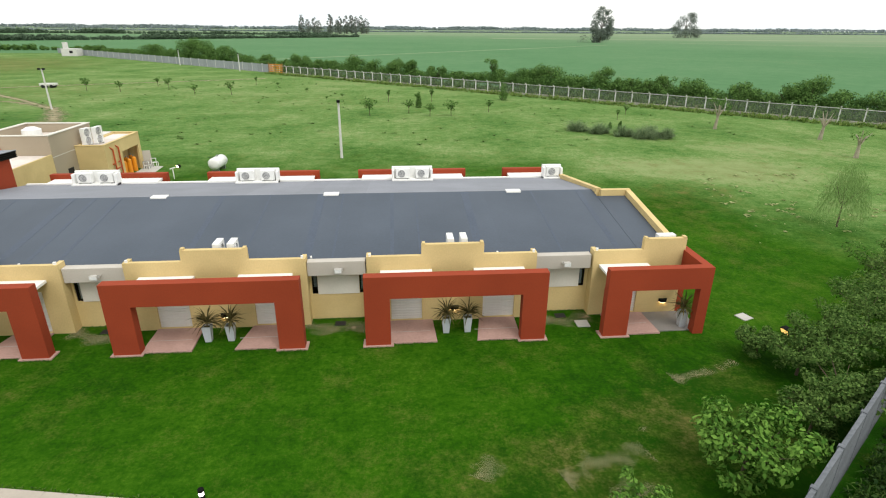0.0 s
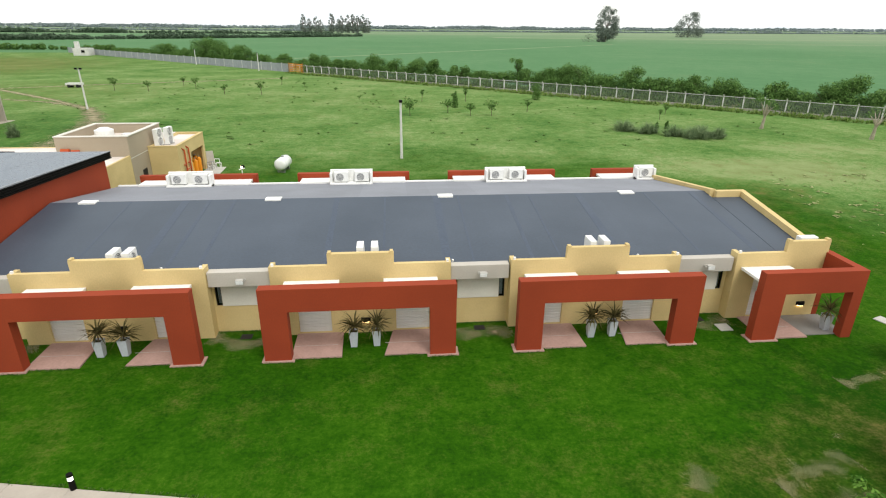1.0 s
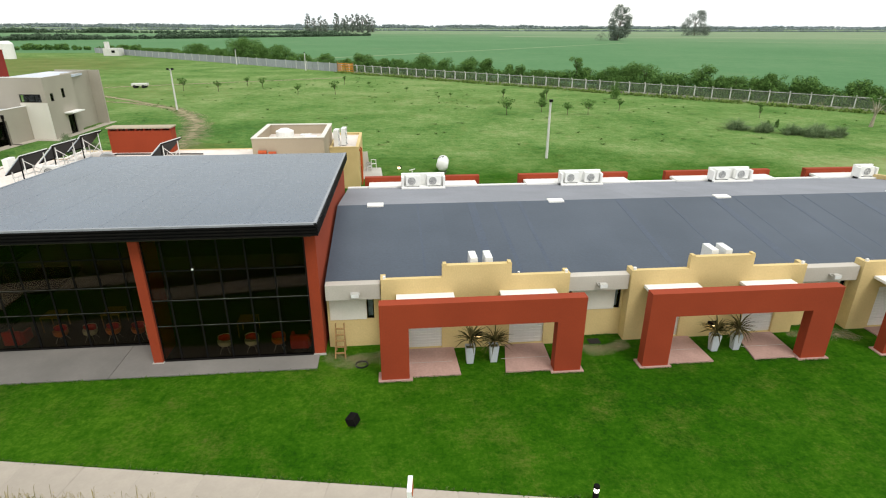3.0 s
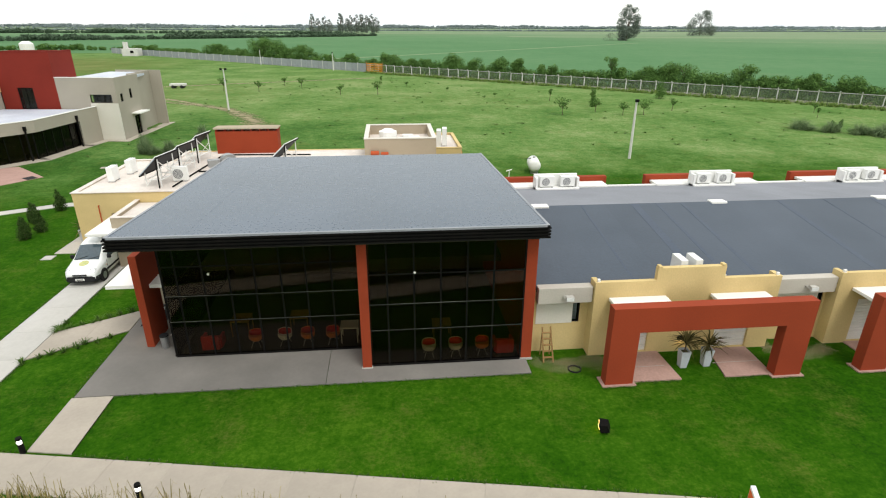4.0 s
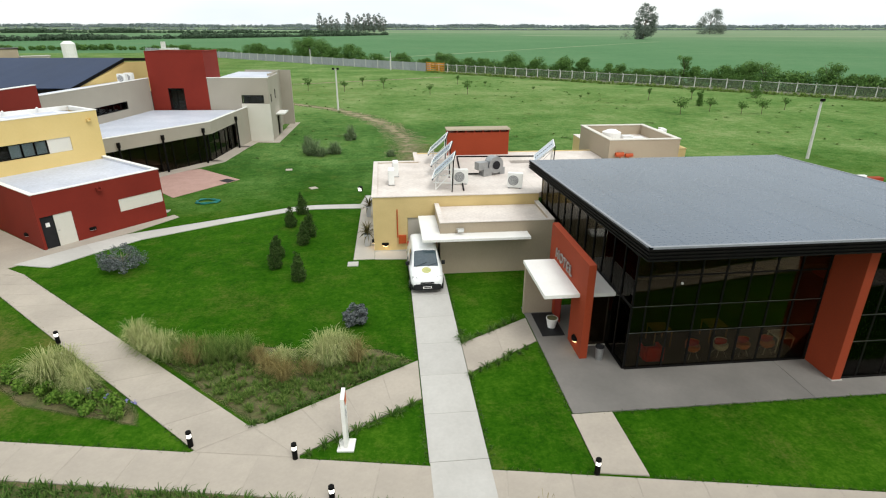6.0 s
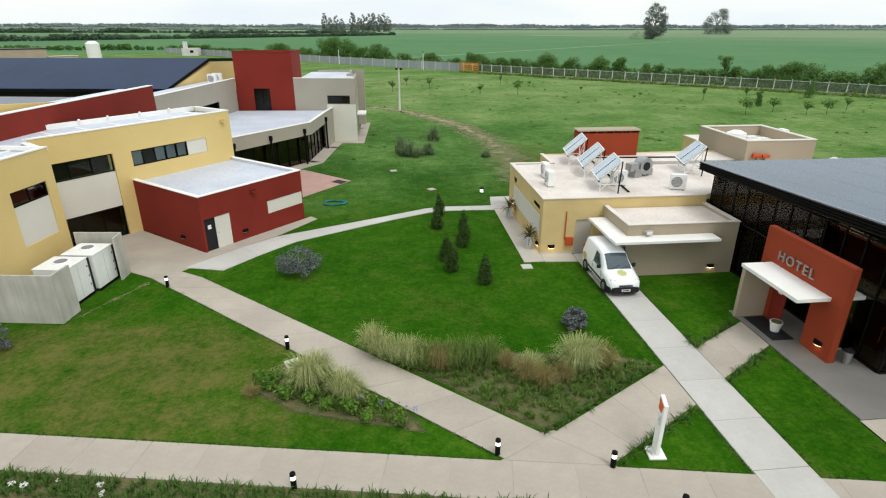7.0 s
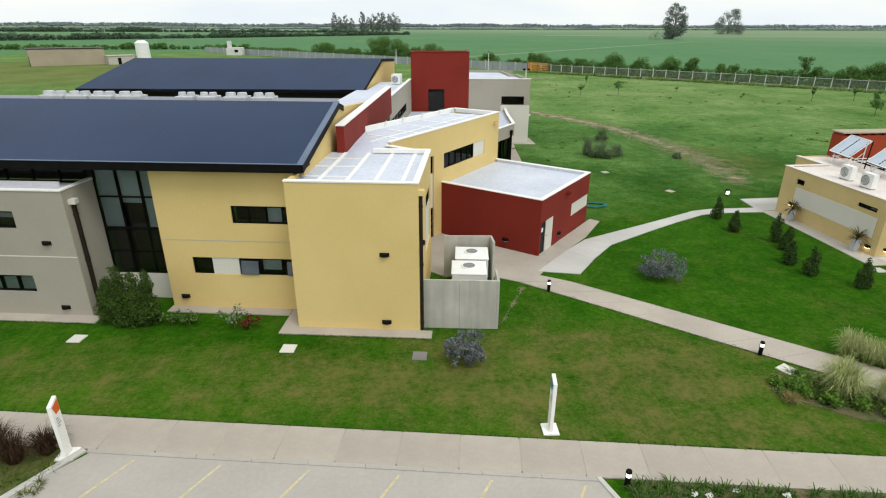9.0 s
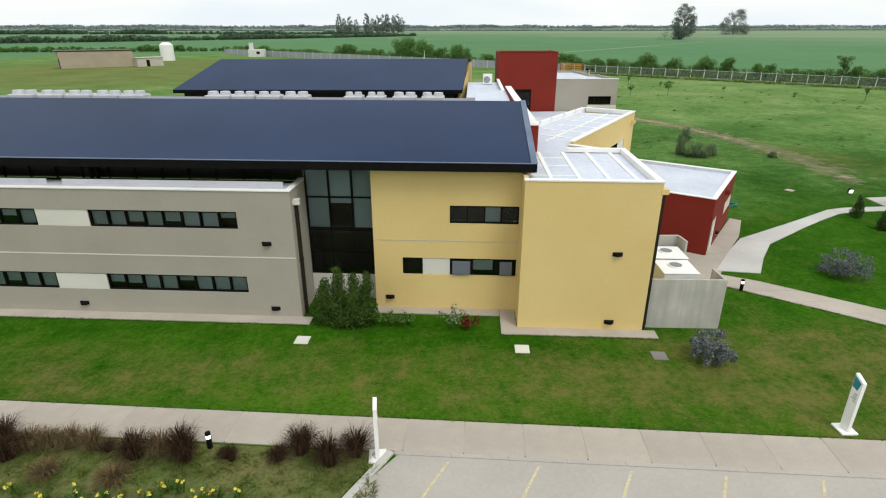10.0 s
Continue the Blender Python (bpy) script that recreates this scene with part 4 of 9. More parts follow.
cop.box(XE1 - 0.05, XE0 + 0.02, 24.8, 25.1, 2.9, 4.30)
cop.prism([(XE1 - 0.28, 25.1), (XE1 + 0.02, 25.1), (XE1 + 0.02, 33.2), (XE1 - 0.28, 33.2)], 2.8, [4.34, 4.34, 3.20, 3.20])
part("gable_parapet", cop, CREAM, wing)

# roof: dark membrane in front of the ridge, pale behind it, in lapped strips
roof = part("roof", Shape().prism([(XW0, 18.45), (XE0 - 0.28, 18.45), (XE0 - 0.28, 24.8), (XW0, 24.8)], [2.85, 2.85, 3.80, 3.80], [3.02, 3.02, 3.94, 3.94])
            .prism([(XW0, 24.8), (XE1 - 0.28, 24.8), (XE1 - 0.28, 25.75), (XW0, 25.75)], [3.80, 3.80, 3.90, 3.90], [3.94, 3.94, 4.07, 4.07])
            .prism([(XW0, 25.75), (XE1 - 0.28, 25.75), (XE1 - 0.28, 33.1), (XW0, 33.1)], [3.9, 3.9, 2.7, 2.7], [4.07, 4.07, 2.90, 2.90]), MEMBRANE, wing)
n_strip = 27
for k in range(n_strip):
    w = (13.05 - XW0) / n_strip
    x = XW0 + k * w
    lift = 0.006
    x1 = x + w
    far = 4.075
    part("membrane_strip", Shape().prism([(x, 18.46), (x1 - 0.24 * (k == n_strip - 1), 18.46), (x1 - 0.24 * (k == n_strip - 1), 25.73), (x, 25.73)], [3.0, 3.0, 4.03, 4.03], [3.024 + lift, 3.024 + lift, far + lift, far + lift]), MEMBRANE, roof)
    part("membrane_strip", Shape().prism([(x, 25.74), (x1 - 0.30 * (k == n_strip - 1), 25.74), (x1 - 0.30 * (k == n_strip - 1), 33.05), (x, 33.05)], [4.0, 4.0, 2.85, 2.85], [far + lift, far + lift, 2.91 + lift, 2.91 + lift]), PALE_ROOF, roof)
part("membrane_strip", Shape().prism([(12.82, 18.46), (XE0 - 0.29, 18.46), (XE0 - 0.29, 24.78), (12.82, 24.78)], [3.0, 3.0, 3.9, 3.9], [3.036, 3.036, 3.955, 3.955]), MEMBRANE, roof)
lap = mat("dark_roof_lap", (0.051, 0.068, 0.100), (0.062, 0.080, 0.112), 0.46, 0.5, 9.0, 0.2, 0.1)
rl = random.Random(12)
for k in range(1, n_strip):
    x = XW0 + k * (13.05 - XW0) / n_strip + 0.05
    w = rl.choice((0.10, 0.18, 0.28, 0.40))
    if rl.random() < 0.55:
        continue
    part("lap_seam", Shape().prism([(x, 18.48), (x + w, 18.48), (x + w, 25.70), (x, 25.70)], [3.03, 3.03, 4.08, 4.08], [3.0345, 3.0345, 4.0855, 4.0855]), lap, roof)
for x in (-21.3, -11.7, -2.32, 8.1):
    part("ridge_vent", Shape().box(x - 0.42, x + 0.42, 25.45, 25.95, 4.0, 4.13), WHITE, roof, "flat white roof vent", bevel=0.02)
for x in (-15.2, -2.6, 6.0):
    part("drain_spot", Shape().tube((x, 18.8, 3.05), (x, 18.8, 3.16), 0.05), WHITE, roof, "small white vent pipe")


def bay(c, x0, x1, hi0, hi1, doors):
    """The plastered bay in front of two rooms, its raised parapet and doors."""
    s = Shape()
    hs = [(a, b, 0.06, 2.10) for a, b in doors]
    pierced(s, WORLD, x0, x1, 18.1, 18.30, 0, 3.33, hs)
    part("bay_wall", s, CREAM, wing, "yellow plastered bay with a stepped parapet")
    part("bay_cheek", Shape().box(x0, x0 + 0.2, 18.3, 18.648, 0, 3.33), CREAM, wing)
    part("bay_cheek", Shape().box(x1 - 0.2, x1, 18.3, 18.648, 0, 3.33), CREAM, wing)
    part("raised_parapet", Shape().prism([(hi0, 18.1), (hi1, 18.1), (hi1, 18.32), (hi0, 18.32)], 3.33, 3.86), CREAM, wing)
    for a in (hi0, hi1 - 0.2):
        part("parapet_horn", Shape().box(a + 0.03, a + 0.17, 18.09, 18.33, 3.86, 3.94), CREAM, wing)
    for a, b in doors:
        door = part("roller_shutter", Shape().box(a, b, 18.25, 18.29, 0.06, 2.10), SHUTTER, wing, "off-white slatted roller shutter")
        n = 15
        me = mesh_of("slat", Shape().prism([(a, -0.014), (b, -0.014), (b, 0.0), (a, 0.0)], 0.0, 0.125), SHUTTER)
        for k in range(n):
            ob = part("slat", me, None, door)
            ob.matrix_basis = pose(0, 18.235, 0.07 + k * 0.135, 16, 0, 0)
    for x in (x0 + 0.15, x1 - 0.15):
        part("parapet_cap", Shape().box(x - 0.05, x + 0.05, 18.16, 18.26, 3.33, 3.44), WHITE, wing)


def portal(c, x0, x1):
    """A terracotta frame standing free before the bay, on two piers."""
    e = thing("portal", ((x0 + x1) / 2, 16.25, 0), "terracotta plastered portal frame standing on the lawn", "portal", "hotel portals")
    part("frame_wall", Shape().add([(x0, 16.0, 0.05), (x0 + 1.08, 16.0, 0.05), (x0 + 1.08, 16.0, 2.27), (x1 - 1.08, 16.0, 2.27), (x1 - 1.08, 16.0, 0.05), (x1, 16.0, 0.05), (x1, 16.0, 3.28), (x0, 16.0, 3.28)]
                                   + [(x, 16.45, z) for x, z in ((x0, 0.05), (x0 + 1.08, 0.05), (x0 + 1.08, 2.27), (x1 - 1.08, 2.27), (x1 - 1.08, 0.05), (x1, 0.05), (x1, 3.28), (x0, 3.28))],
                                   [(0, 1, 2, 7), (2, 3, 6, 7), (3, 4, 5, 6), (15, 10, 9, 8), (15, 14, 11, 10), (14, 13, 12, 11)] + [(k, 8 + k, 8 + (k + 1) % 8, (k + 1) % 8) for k in range(8)]), TERRA, e)
    for a in (x0, x1 - 1.08):
        part("footing", Shape().box(a - 0.12, a + 1.20, 15.90, 16.55, -0.1, 0.05), PINK, e, "pink concrete footing")
    return e


def room_front(c, sides):
    """What stands before each pair of rooms: canopies, steps, pots, lamp."""
    for sg in sides:
        a, b = sorted((c + sg * 0.95, c + sg * 3.30))
        single("canopy", Shape().box(a, b, 16.46, 18.09, 2.54, 2.67), WHITE, "thin white concrete canopy over a room door", "canopy", "room canopies", bevel=0.015)
        f = [(c - 2.92, 16.0), (c - 0.84, 16.0), (c - 0.92, 18.09), (c - 2.95, 18.09)] if sg < 0 else [(c + 0.94, 16.0), (c + 2.90, 16.0), (c + 2.98, 18.09), (c + 1.30, 18.09)]
        f = [(x, y + (0.12 if y < 17 else 0)) for x, y in f]
        e = thing("door_step", (c + sg * 1.9, 17, 0), "pink tiled doorstep slab before a room", "doorstep", "room doorsteps")
        part("slab", Shape().prism(f, -0.1, 0.06), PINK, e)
        lo, hi = min(p[0] for p in f[2:]), max(p[0] for p in f[2:])
        part("joint", Shape().prism([(f[0][0] + 0.0, 17.03), (f[1][0] - 0.25 * (sg < 0), 17.03), (f[1][0] - 0.25 * (sg < 0), 17.05), (f[0][0], 17.05)], 0.05, 0.063), CONCRETE, e)
    bulkhead((c + 0.1, 18.10, 0.58), 0, lit=True)


SPIKES = {}


def spiky_pot(at, seed, tall=1.0):
    """A tall tapered planter with a spiky dracaena."""
    e = thing("potted_plant", at, "tapered blue-grey planter with a spiky dark dracaena", "potted plant", "potted plants")
    s = Shape()
    s.add([(-0.13, -0.13, 0), (0.13, -0.13, 0), (0.13, 0.13, 0), (-0.13, 0.13, 0), (-0.19, -0.19, 0.76), (0.19, -0.19, 0.76), (0.19, 0.19, 0.76), (-0.19, 0.19, 0.76),
           (-0.16, -0.16, 0.76), (0.16, -0.16, 0.76), (0.16, 0.16, 0.76), (-0.16, 0.16, 0.76), (-0.155, -0.155, 0.66), (0.155, -0.155, 0.66), (0.155, 0.155, 0.66), (-0.155, 0.155, 0.66)],
          [(3, 2, 1, 0), (0, 1, 5, 4), (1, 2, 6, 5), (2, 3, 7, 6), (3, 0, 4, 7), (4, 5, 9, 8), (5, 6, 10, 9), (6, 7, 11, 10), (7, 4, 8, 11), (8, 9, 13, 12), (9, 10, 14, 13), (10, 11, 15, 14), (11, 8, 12, 15)])
    part("planter", s, PLANTER, e, local=True)
    part("soil", Shape().box(-0.155, 0.155, -0.155, 0.155, 0.60, 0.675), SOIL, e, local=True)
    if seed not in SPIKES:
        r = random.Random(seed)
        t = Shape().tube((0, 0, 0.62), (0.03, 0.02, 0.62 + 0.45 * tall), 0.035, 0.025, 6)
        leaves = Shape()
        for k in range(64):
            a, up = r.uniform(0, 2 * math.pi), r.uniform(-0.35, 1.25)
            ln = r.uniform(0.6, 0.95)
            o = Vector((0.03, 0.02, 0.62 + 0.45 * tall + r.uniform(-0.08, 0.06)))
            d1 = Vector((math.cos(a) * math.cos(up), math.sin(a) * math.cos(up), math.sin(up)))
            d2 = Vector((math.cos(a) * math.cos(up - 0.5), math.sin(a) * math.cos(up - 0.5), math.sin(up - 0.5)))
            side = Vector((-math.sin(a), math.cos(a), 0)) * 0.028
            m = o + d1 * ln * 0.5
            leaves.add([o - side * 0.6, o + side * 0.6, m + side, m - side, m + d2 * ln * 0.5], [(0, 1, 2, 3), (3, 2, 4)])
        SPIKES[seed] = mesh_of("stem", t, BARK), mesh_of("leaves", leaves, LEAF_SPIKE)
    part("stem", SPIKES[seed][0], None, e, local=True)
    part("leaves", SPIKES[seed][1], None, e, local=True)
    return e


for n, c in enumerate(CX):
    bay(c, c - 3.9, c + 3.9, c - 1.42, c + 1.42, [(c - 2.85, c - 1.42), (c + 1.45, c + 2.95)])
    portal(c, c - 3.95, c + 3.93)
    room_front(c, (-1, 1))
    spiky_pot((c - 0.38, 17.0, 0), 1 + n % 3, 1.0)
    spiky_pot((c + 0.60, 17.02, 0), 2 + n % 2, 0.75 + 0.1 * n)
    for dx in (-0.05, 0.58):
        condenser((c + dx, 19.05, 3.11), 90, (0.80, 0.30, 0.80), "white condenser on the dark roof behind the parapet")

# last, half bay at the east end
bay(12.6, 10.42, XE0 + 0.05, 12.75, XE0 + 0.05, [(11.45, 12.75)])
room_front(14.0, (-1,))
condenser((14.0, 18.62, 3.28), 0, (0.85, 0.34, 0.62), "white condenser on the corner parapet")
e = thing("portal", (12.7, 16.25, 0), "terracotta corner portal with an open side", "portal", "hotel portals")
part("frame_wall", Shape().box(10.42, 11.52, 16.0, 16.45, 0.05, 2.27).box(10.42, 15.10, 16.0, 16.40, 2.27, 3.28), TERRA, e)
part("side_beam", Shape().box(14.72, 15.10, 16.40, 18.55, 2.27, 3.28), TERRA, e)
part("pier", Shape().box(14.62, 15.10, 16.0, 16.42, 0.0, 2.27), TERRA, e)
part("pier", Shape().box(14.72, 15.10, 18.12, 18.55, 0.0, 2.27), TERRA, e)
part("footing", Shape().box(10.30, 11.64, 15.90, 16.55, -0.1, 0.05), PINK, e)
single("porch_floor", Shape().box(12.95, 15.15, 16.3, 18.09, -0.1, 0.04), PATIO, "grey concrete porch floor under the corner portal", "porch floor")
spiky_pot((14.42, 16.72, 0.04), 3, 0.8)

# rear portals and roof-edge machines seen over the ridge
for k, c in enumerate((-18.35, -7.93, 2.51, 12.4)):
    x0, x1 = (c - 3.85, c + 3.85) if k < 3 else (c - 3.3, 13.3)
    single("portal", Shape().box(x0, x1, 34.0, 34.4, 2.35, 3.36).box(x0, x0 + 0.9, 34.0, 34.4, 0, 2.35).box(x1 - 0.9, x1, 34.0, 34.4, 0, 2.35), TERRA, "terracotta portal behind the bedroom wing", "portal", "rear portals")
    single("canopy", Shape().box(x0 + 0.3, min(x1 - 0.3, 13.0), 32.85, 33.98, 2.90, 3.06), WHITE, "white concrete slab along the rear roof edge", "canopy", "rear canopies", bevel=0.02)
    a, b = (c - 1.45, c + 1.35) if k < 3 else (c - 0.75, 13.0)
    part("machine_parapet", Shape().box(a, b, 32.72, 32.92, 2.92, 3.92).box(a, a + 0.15, 32.2, 32.72, 2.95, 3.80).box(b - 0.15, b, 32.2, 32.72, 2.95, 3.80).box(a, b, 32.0, 32.72, 2.9, 3.16), AC_WHITE, wing, "white parapet round roof machines", bevel=0.02)
    for x in ((a + 0.75, b - 0.7) if k < 3 else ((a + b) / 2,)):
        condenser((x, 32.45, 3.16), 0, (0.92, 0.36, 0.70))
part("edge_coping", Shape().box(XW0, 13.0, 33.02, 33.22, 2.80, 2.99), WHITE, wing)

# ---- glass hall ----
hall = thing("glass_hall", (-30.6, 25, 0), "tall glass-fronted hotel hall with terracotta fins and a grey mono-pitch roof", "building")
part("side_wall", Shape().prism([(-23.85, 18.1), (-23.40, 18.1), (-23.40, 32.4), (-23.85, 32.4)], 0.0, [5.75, 5.75, 5.05, 5.05]), TERRA, hall, "terracotta side wall")
part("fin", Shape().prism([(-30.22, 17.95), (-29.86, 17.95), (-29.86, 19.42), (-30.22, 19.42)], 0.0, 5.50), TERRA, hall, "terracotta fin between the glass fronts", bevel=0.01)
part("column_base", Shape().box(-30.26, -29.82, 17.90, 18.1, 0.04, 0.075), CONCRETE, hall)
part("column_base", Shape().box(-23.9, -23.36, 18.03, 18.09, 0, 0.075), CONCRETE, hall)
part("back_wall", Shape().box(-37.75, -23.86, 32.1, 32.4, 0, 5.0), BEIGE, hall)
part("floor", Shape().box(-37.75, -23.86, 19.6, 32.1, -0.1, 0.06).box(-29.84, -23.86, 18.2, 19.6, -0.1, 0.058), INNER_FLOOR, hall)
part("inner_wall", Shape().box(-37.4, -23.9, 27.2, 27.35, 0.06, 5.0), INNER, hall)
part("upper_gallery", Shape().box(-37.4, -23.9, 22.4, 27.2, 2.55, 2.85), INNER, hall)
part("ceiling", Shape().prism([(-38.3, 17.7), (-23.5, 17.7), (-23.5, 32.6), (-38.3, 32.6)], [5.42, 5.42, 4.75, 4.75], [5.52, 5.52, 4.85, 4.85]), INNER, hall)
roof = part("roof", Shape().prism([(-38.52, 17.48), (-23.26, 17.48), (-23.26, 32.95), (-38.52, 32.95)], [5.55, 5.55, 4.85, 4.85], [6.02, 6.02, 5.28, 5.28]), BLACK, hall, "grey membrane roof with a ribbed black fascia")
for k in range(12):
    w = (38.50 - 23.28) / 12
    x = -38.50 + k * w
    lift = 0.004 + 0.003 * (k % 2)
    part("membrane_strip", Shape().prism([(x, 17.50), (x + w, 17.50), (x + w, 32.93), (x, 32.93)], [6.0, 6.0, 5.25, 5.25], [6.026 + lift, 6.026 + lift, 5.286 + lift, 5.286 + lift]), HALL_ROOF, roof)
part("roof_edge", Shape().prism([(-38.56, 17.44), (-23.22, 17.44), (-23.22, 17.54), (-38.56, 17.54)], 5.96, 6.05).prism([(-38.56, 17.44), (-38.46, 17.44), (-38.46, 32.98), (-38.56, 32.98)], [5.96, 5.96, 5.22, 5.22], [6.05, 6.05, 5.31, 5.31])
     .prism([(-23.32, 17.44), (-23.22, 17.44), (-23.22, 32.98), (-23.32, 32.98)], [5.96, 5.96, 5.22, 5.22], [6.05, 6.05, 5.31, 5.31]), EDGE_METAL, roof, "grey metal roof edge")
for k in range(4):
    z = 5.56 + 0.12 * k
    part("fascia_rib", Shape().box(-38.60, -23.18, 17.40, 17.48, z, z + 0.055).prism([(-23.26, 17.48), (-23.18, 17.48), (-23.18, 32.9), (-23.26, 32.9)], [z, z, z - 0.70, z - 0.70], [z + 0.055, z + 0.055, z - 0.645, z - 0.645])
         .prism([(-38.60, 17.48), (-38.52, 17.48), (-38.52, 32.9), (-38.60, 32.9)], [z, z, z - 0.70, z - 0.70], [z + 0.055, z + 0.055, z - 0.645, z - 0.645]), BLACK, roof)


def curtain(name, plan, us, v, z0, z1, levels, proud=0.014):
    """A curtain wall: mullions, rails, and one pane to every field."""
    u0, u1 = us[0], us[-1]
    wall = part(name, plan.box(Shape(), u0, u1, v - 0.07, v + 0.09, z0 - 0.05, z0 + 0.05), BLACK, hall, "dark curtain wall of smoked glass")
    for u in us:
        part("mullion", plan.box(Shape(), u - 0.034, u + 0.034, v - proud, v + 0.05, z0 + 0.05, z1), BLACK, wall)
    for z in (*levels, z1 - 0.07):
        part("rail", plan.box(Shape(), u0, u1, v - proud + 0.004, v + 0.055, z - 0.025, z + 0.03), BLACK, wall)
    # thin pale strips paint the highlight along the rails' top edges
    for z in levels[:2]:
        part("rail_glint", plan.box(Shape(), u0, u1, v - proud - 0.010, v - proud + 0.003, z + 0.018, z + 0.032), RAIL_GLINT, wall, "thin pale strip painted as the rail's highlight")
    zs = [z0, *levels, z1]
    for a, b in zip(us, us[1:]):
        for lo, hi in zip(zs, zs[1:]):
            tilt = random.uniform(-0.006, 0.006)
            part("pane", plan.box(Shape(), a + 0.006, b - 0.006, v + tilt, v + tilt + 0.012, lo + 0.02, hi + 0.012), DARK_GLASS, wall)
    return wall


# colour of the highlight painted on the rails
RAIL_GLINT = mat("painted_rail_glint", (0.20, 0.20, 0.19), (0.06, 0.06, 0.06), 0.5, 0.9, 8.0, 0.4, 0.0, metal=0.4)
curtain("curtain_wall", WORLD, (-37.83, -37.29, -36.30, -35.31, -34.33, -33.33, -32.35, -31.35, -30.24), 19.48, 0.05, 5.45, (1.63, 2.76, 4.03))
curtain("curtain_wall", WORLD, (-29.85, -29.15, -28.13, -27.11, -26.09, -25.06, -23.86), 18.10, 0.05, 5.50, (1.63, 2.76, 4.03))
curtain("curtain_wall", Plan(-37.83, 19.48, 90), [12.9 * k / 12 for k in range(13)], -0.01, 0.05, 4.95, (2.76,), -0.02)
for x, y, z in ((-36.05, 19.42, 3.72), (-28.1, 18.03, 4.1)):
    part("glass_clamp", Shape().ball((x, y, z), 0.05, 8), AC_WHITE, hall)


# furniture that shows through the glass
def shell_chair(at, turn, material, words):
    e = thing("shell_chair", at, words, "chair", "chairs in the glass hall", turn)
    n = 12

    def arc(rows, a0, a1):
        """A curved sheet, two-sided, from rings of radius and height."""
        sh, pts = Shape(), []
        for d in (0.0, -0.02):
            for r, z in rows:
                pts += [((r + d) * math.cos(a0 + (a1 - a0) * k / (n - 1)), (r + d) * 0.9 * math.sin(a0 + (a1 - a0) * k / (n - 1)), z) for k in range(n)]
        m = len(rows)
        skin = [(i * n + k, i * n + k + 1, (i + 1) * n + k + 1, (i + 1) * n + k) for i in range(m - 1) for k in range(n - 1)]
        return sh.add(pts, skin + [tuple(m * n + q for q in reversed(f)) for f in skin])

    part("shell", arc([(0.10, 0.28), (0.22, 0.31), (0.29, 0.40), (0.30, 0.54)], 0.0, 2 * math.pi), material, e, local=True, smooth=True)
    part("backrest", arc([(0.30, 0.54), (0.30, 0.62), (0.29, 0.70)], 0.25, math.pi - 0.25), material, e, local=True, smooth=True)
    part("cushion", arc([(0.05, 0.49), (0.25, 0.52), (0.27, 0.60), (0.265, 0.68)], 0.15, math.pi - 0.15), RED_PLASTIC, e, "dark red seat cushion", local=True, smooth=True)
    for sx in (-1, 1):
        for sy in (-1, 1):
            part("leg", Shape().tube((sx * 0.08, sy * 0.08, 0.32), (sx * 0.2, sy * 0.2, 0), 0.014, n=6), STEEL, e, local=True)
    return e


def tub_chair(at, turn, material, words):
    e = thing("armchair", at, words, "armchair", "chairs in the glass hall", turn)
    part("seat", Shape().box(-0.30, 0.30, -0.30, 0.26, 0.12, 0.42), material, e, bevel=0.04, local=True)
    part("backrest", Shape().box(-0.36, 0.36, 0.26, 0.40, 0.12, 0.76), material, e, bevel=0.04, local=True)
    for sx in (-1, 1):
        part("armrest", Shape().box(sx * 0.36 - 0.06, sx * 0.36 + 0.06, -0.30, 0.26, 0.12, 0.60), material, e, bevel=0.03, local=True)
    for sx in (-1, 1):
        for sy in (-1, 1):
            part("leg", Shape().tube((sx * 0.26, sy * 0.24, 0.13), (sx * 0.26, sy * 0.24, 0), 0.02, n=6), BLACK, e, local=True)
    return e


tub_chair((-36.5, 20.02, 0.06), 180, RED_PLASTIC, "red tub armchair behind the glass front")
shell_chair((-34.75, 20.02, 0.06), 0, ORANGE_PLASTIC, "orange plastic shell chair behind the glass front")
shell_chair((-33.55, 20.02, 0.06), 0, PALE_PLASTIC, "pale grey shell chair with a red cushion behind glass")
shell_chair((-32.60, 20.02, 0.06), 0, ORANGE_PLASTIC, "orange plastic shell chair behind the glass front")
shell_chair((-31.55, 20.02, 0.06), 0, ORANGE_PLASTIC, "orange plastic shell chair behind the glass front")
shell_chair((-27.55, 18.62, 0.06), 0, PALE_PLASTIC, "pale grey shell chair with a red cushion behind glass")
shell_chair((-26.45, 18.62, 0.06), 0, PALE_PLASTIC, "pale plastic shell chair with a striped back")
shell_chair((-25.35, 18.62, 0.06), 0, ORANGE_PLASTIC, "orange plastic shell chair behind the glass front")
tub_chair((-24.45, 18.72, 0.06), 180, RED_PLASTIC, "red tub armchair behind the glass front")


def cafe_table(at, w, dd):
    e = thing("table", at, "white square table inside the glass hall", "table", "tables in the glass hall")
    part("tabletop", Shape().box(-w / 2, w / 2, -dd / 2, dd / 2, 0.70, 0.74), WOOD if at[0] != -30.85 else PALE_PLASTIC, e, local=True)
    for sx in (-1, 1):
        for sy in (-1, 1):
            part("leg", Shape().box(sx * (w / 2 - 0.04) - 0.02, sx * (w / 2 - 0.04) + 0.02, sy * (dd / 2 - 0.04) - 0.02, sy * (dd / 2 - 0.04) + 0.02, 0, 0.70), WOOD if at[0] != -30.85 else PALE_PLASTIC, e, local=True)


cafe_table((-30.85, 20.2, 0.06), 0.75, 0.7)
cafe_table((-35.6, 21.2, 0.06), 0.8, 0.8)
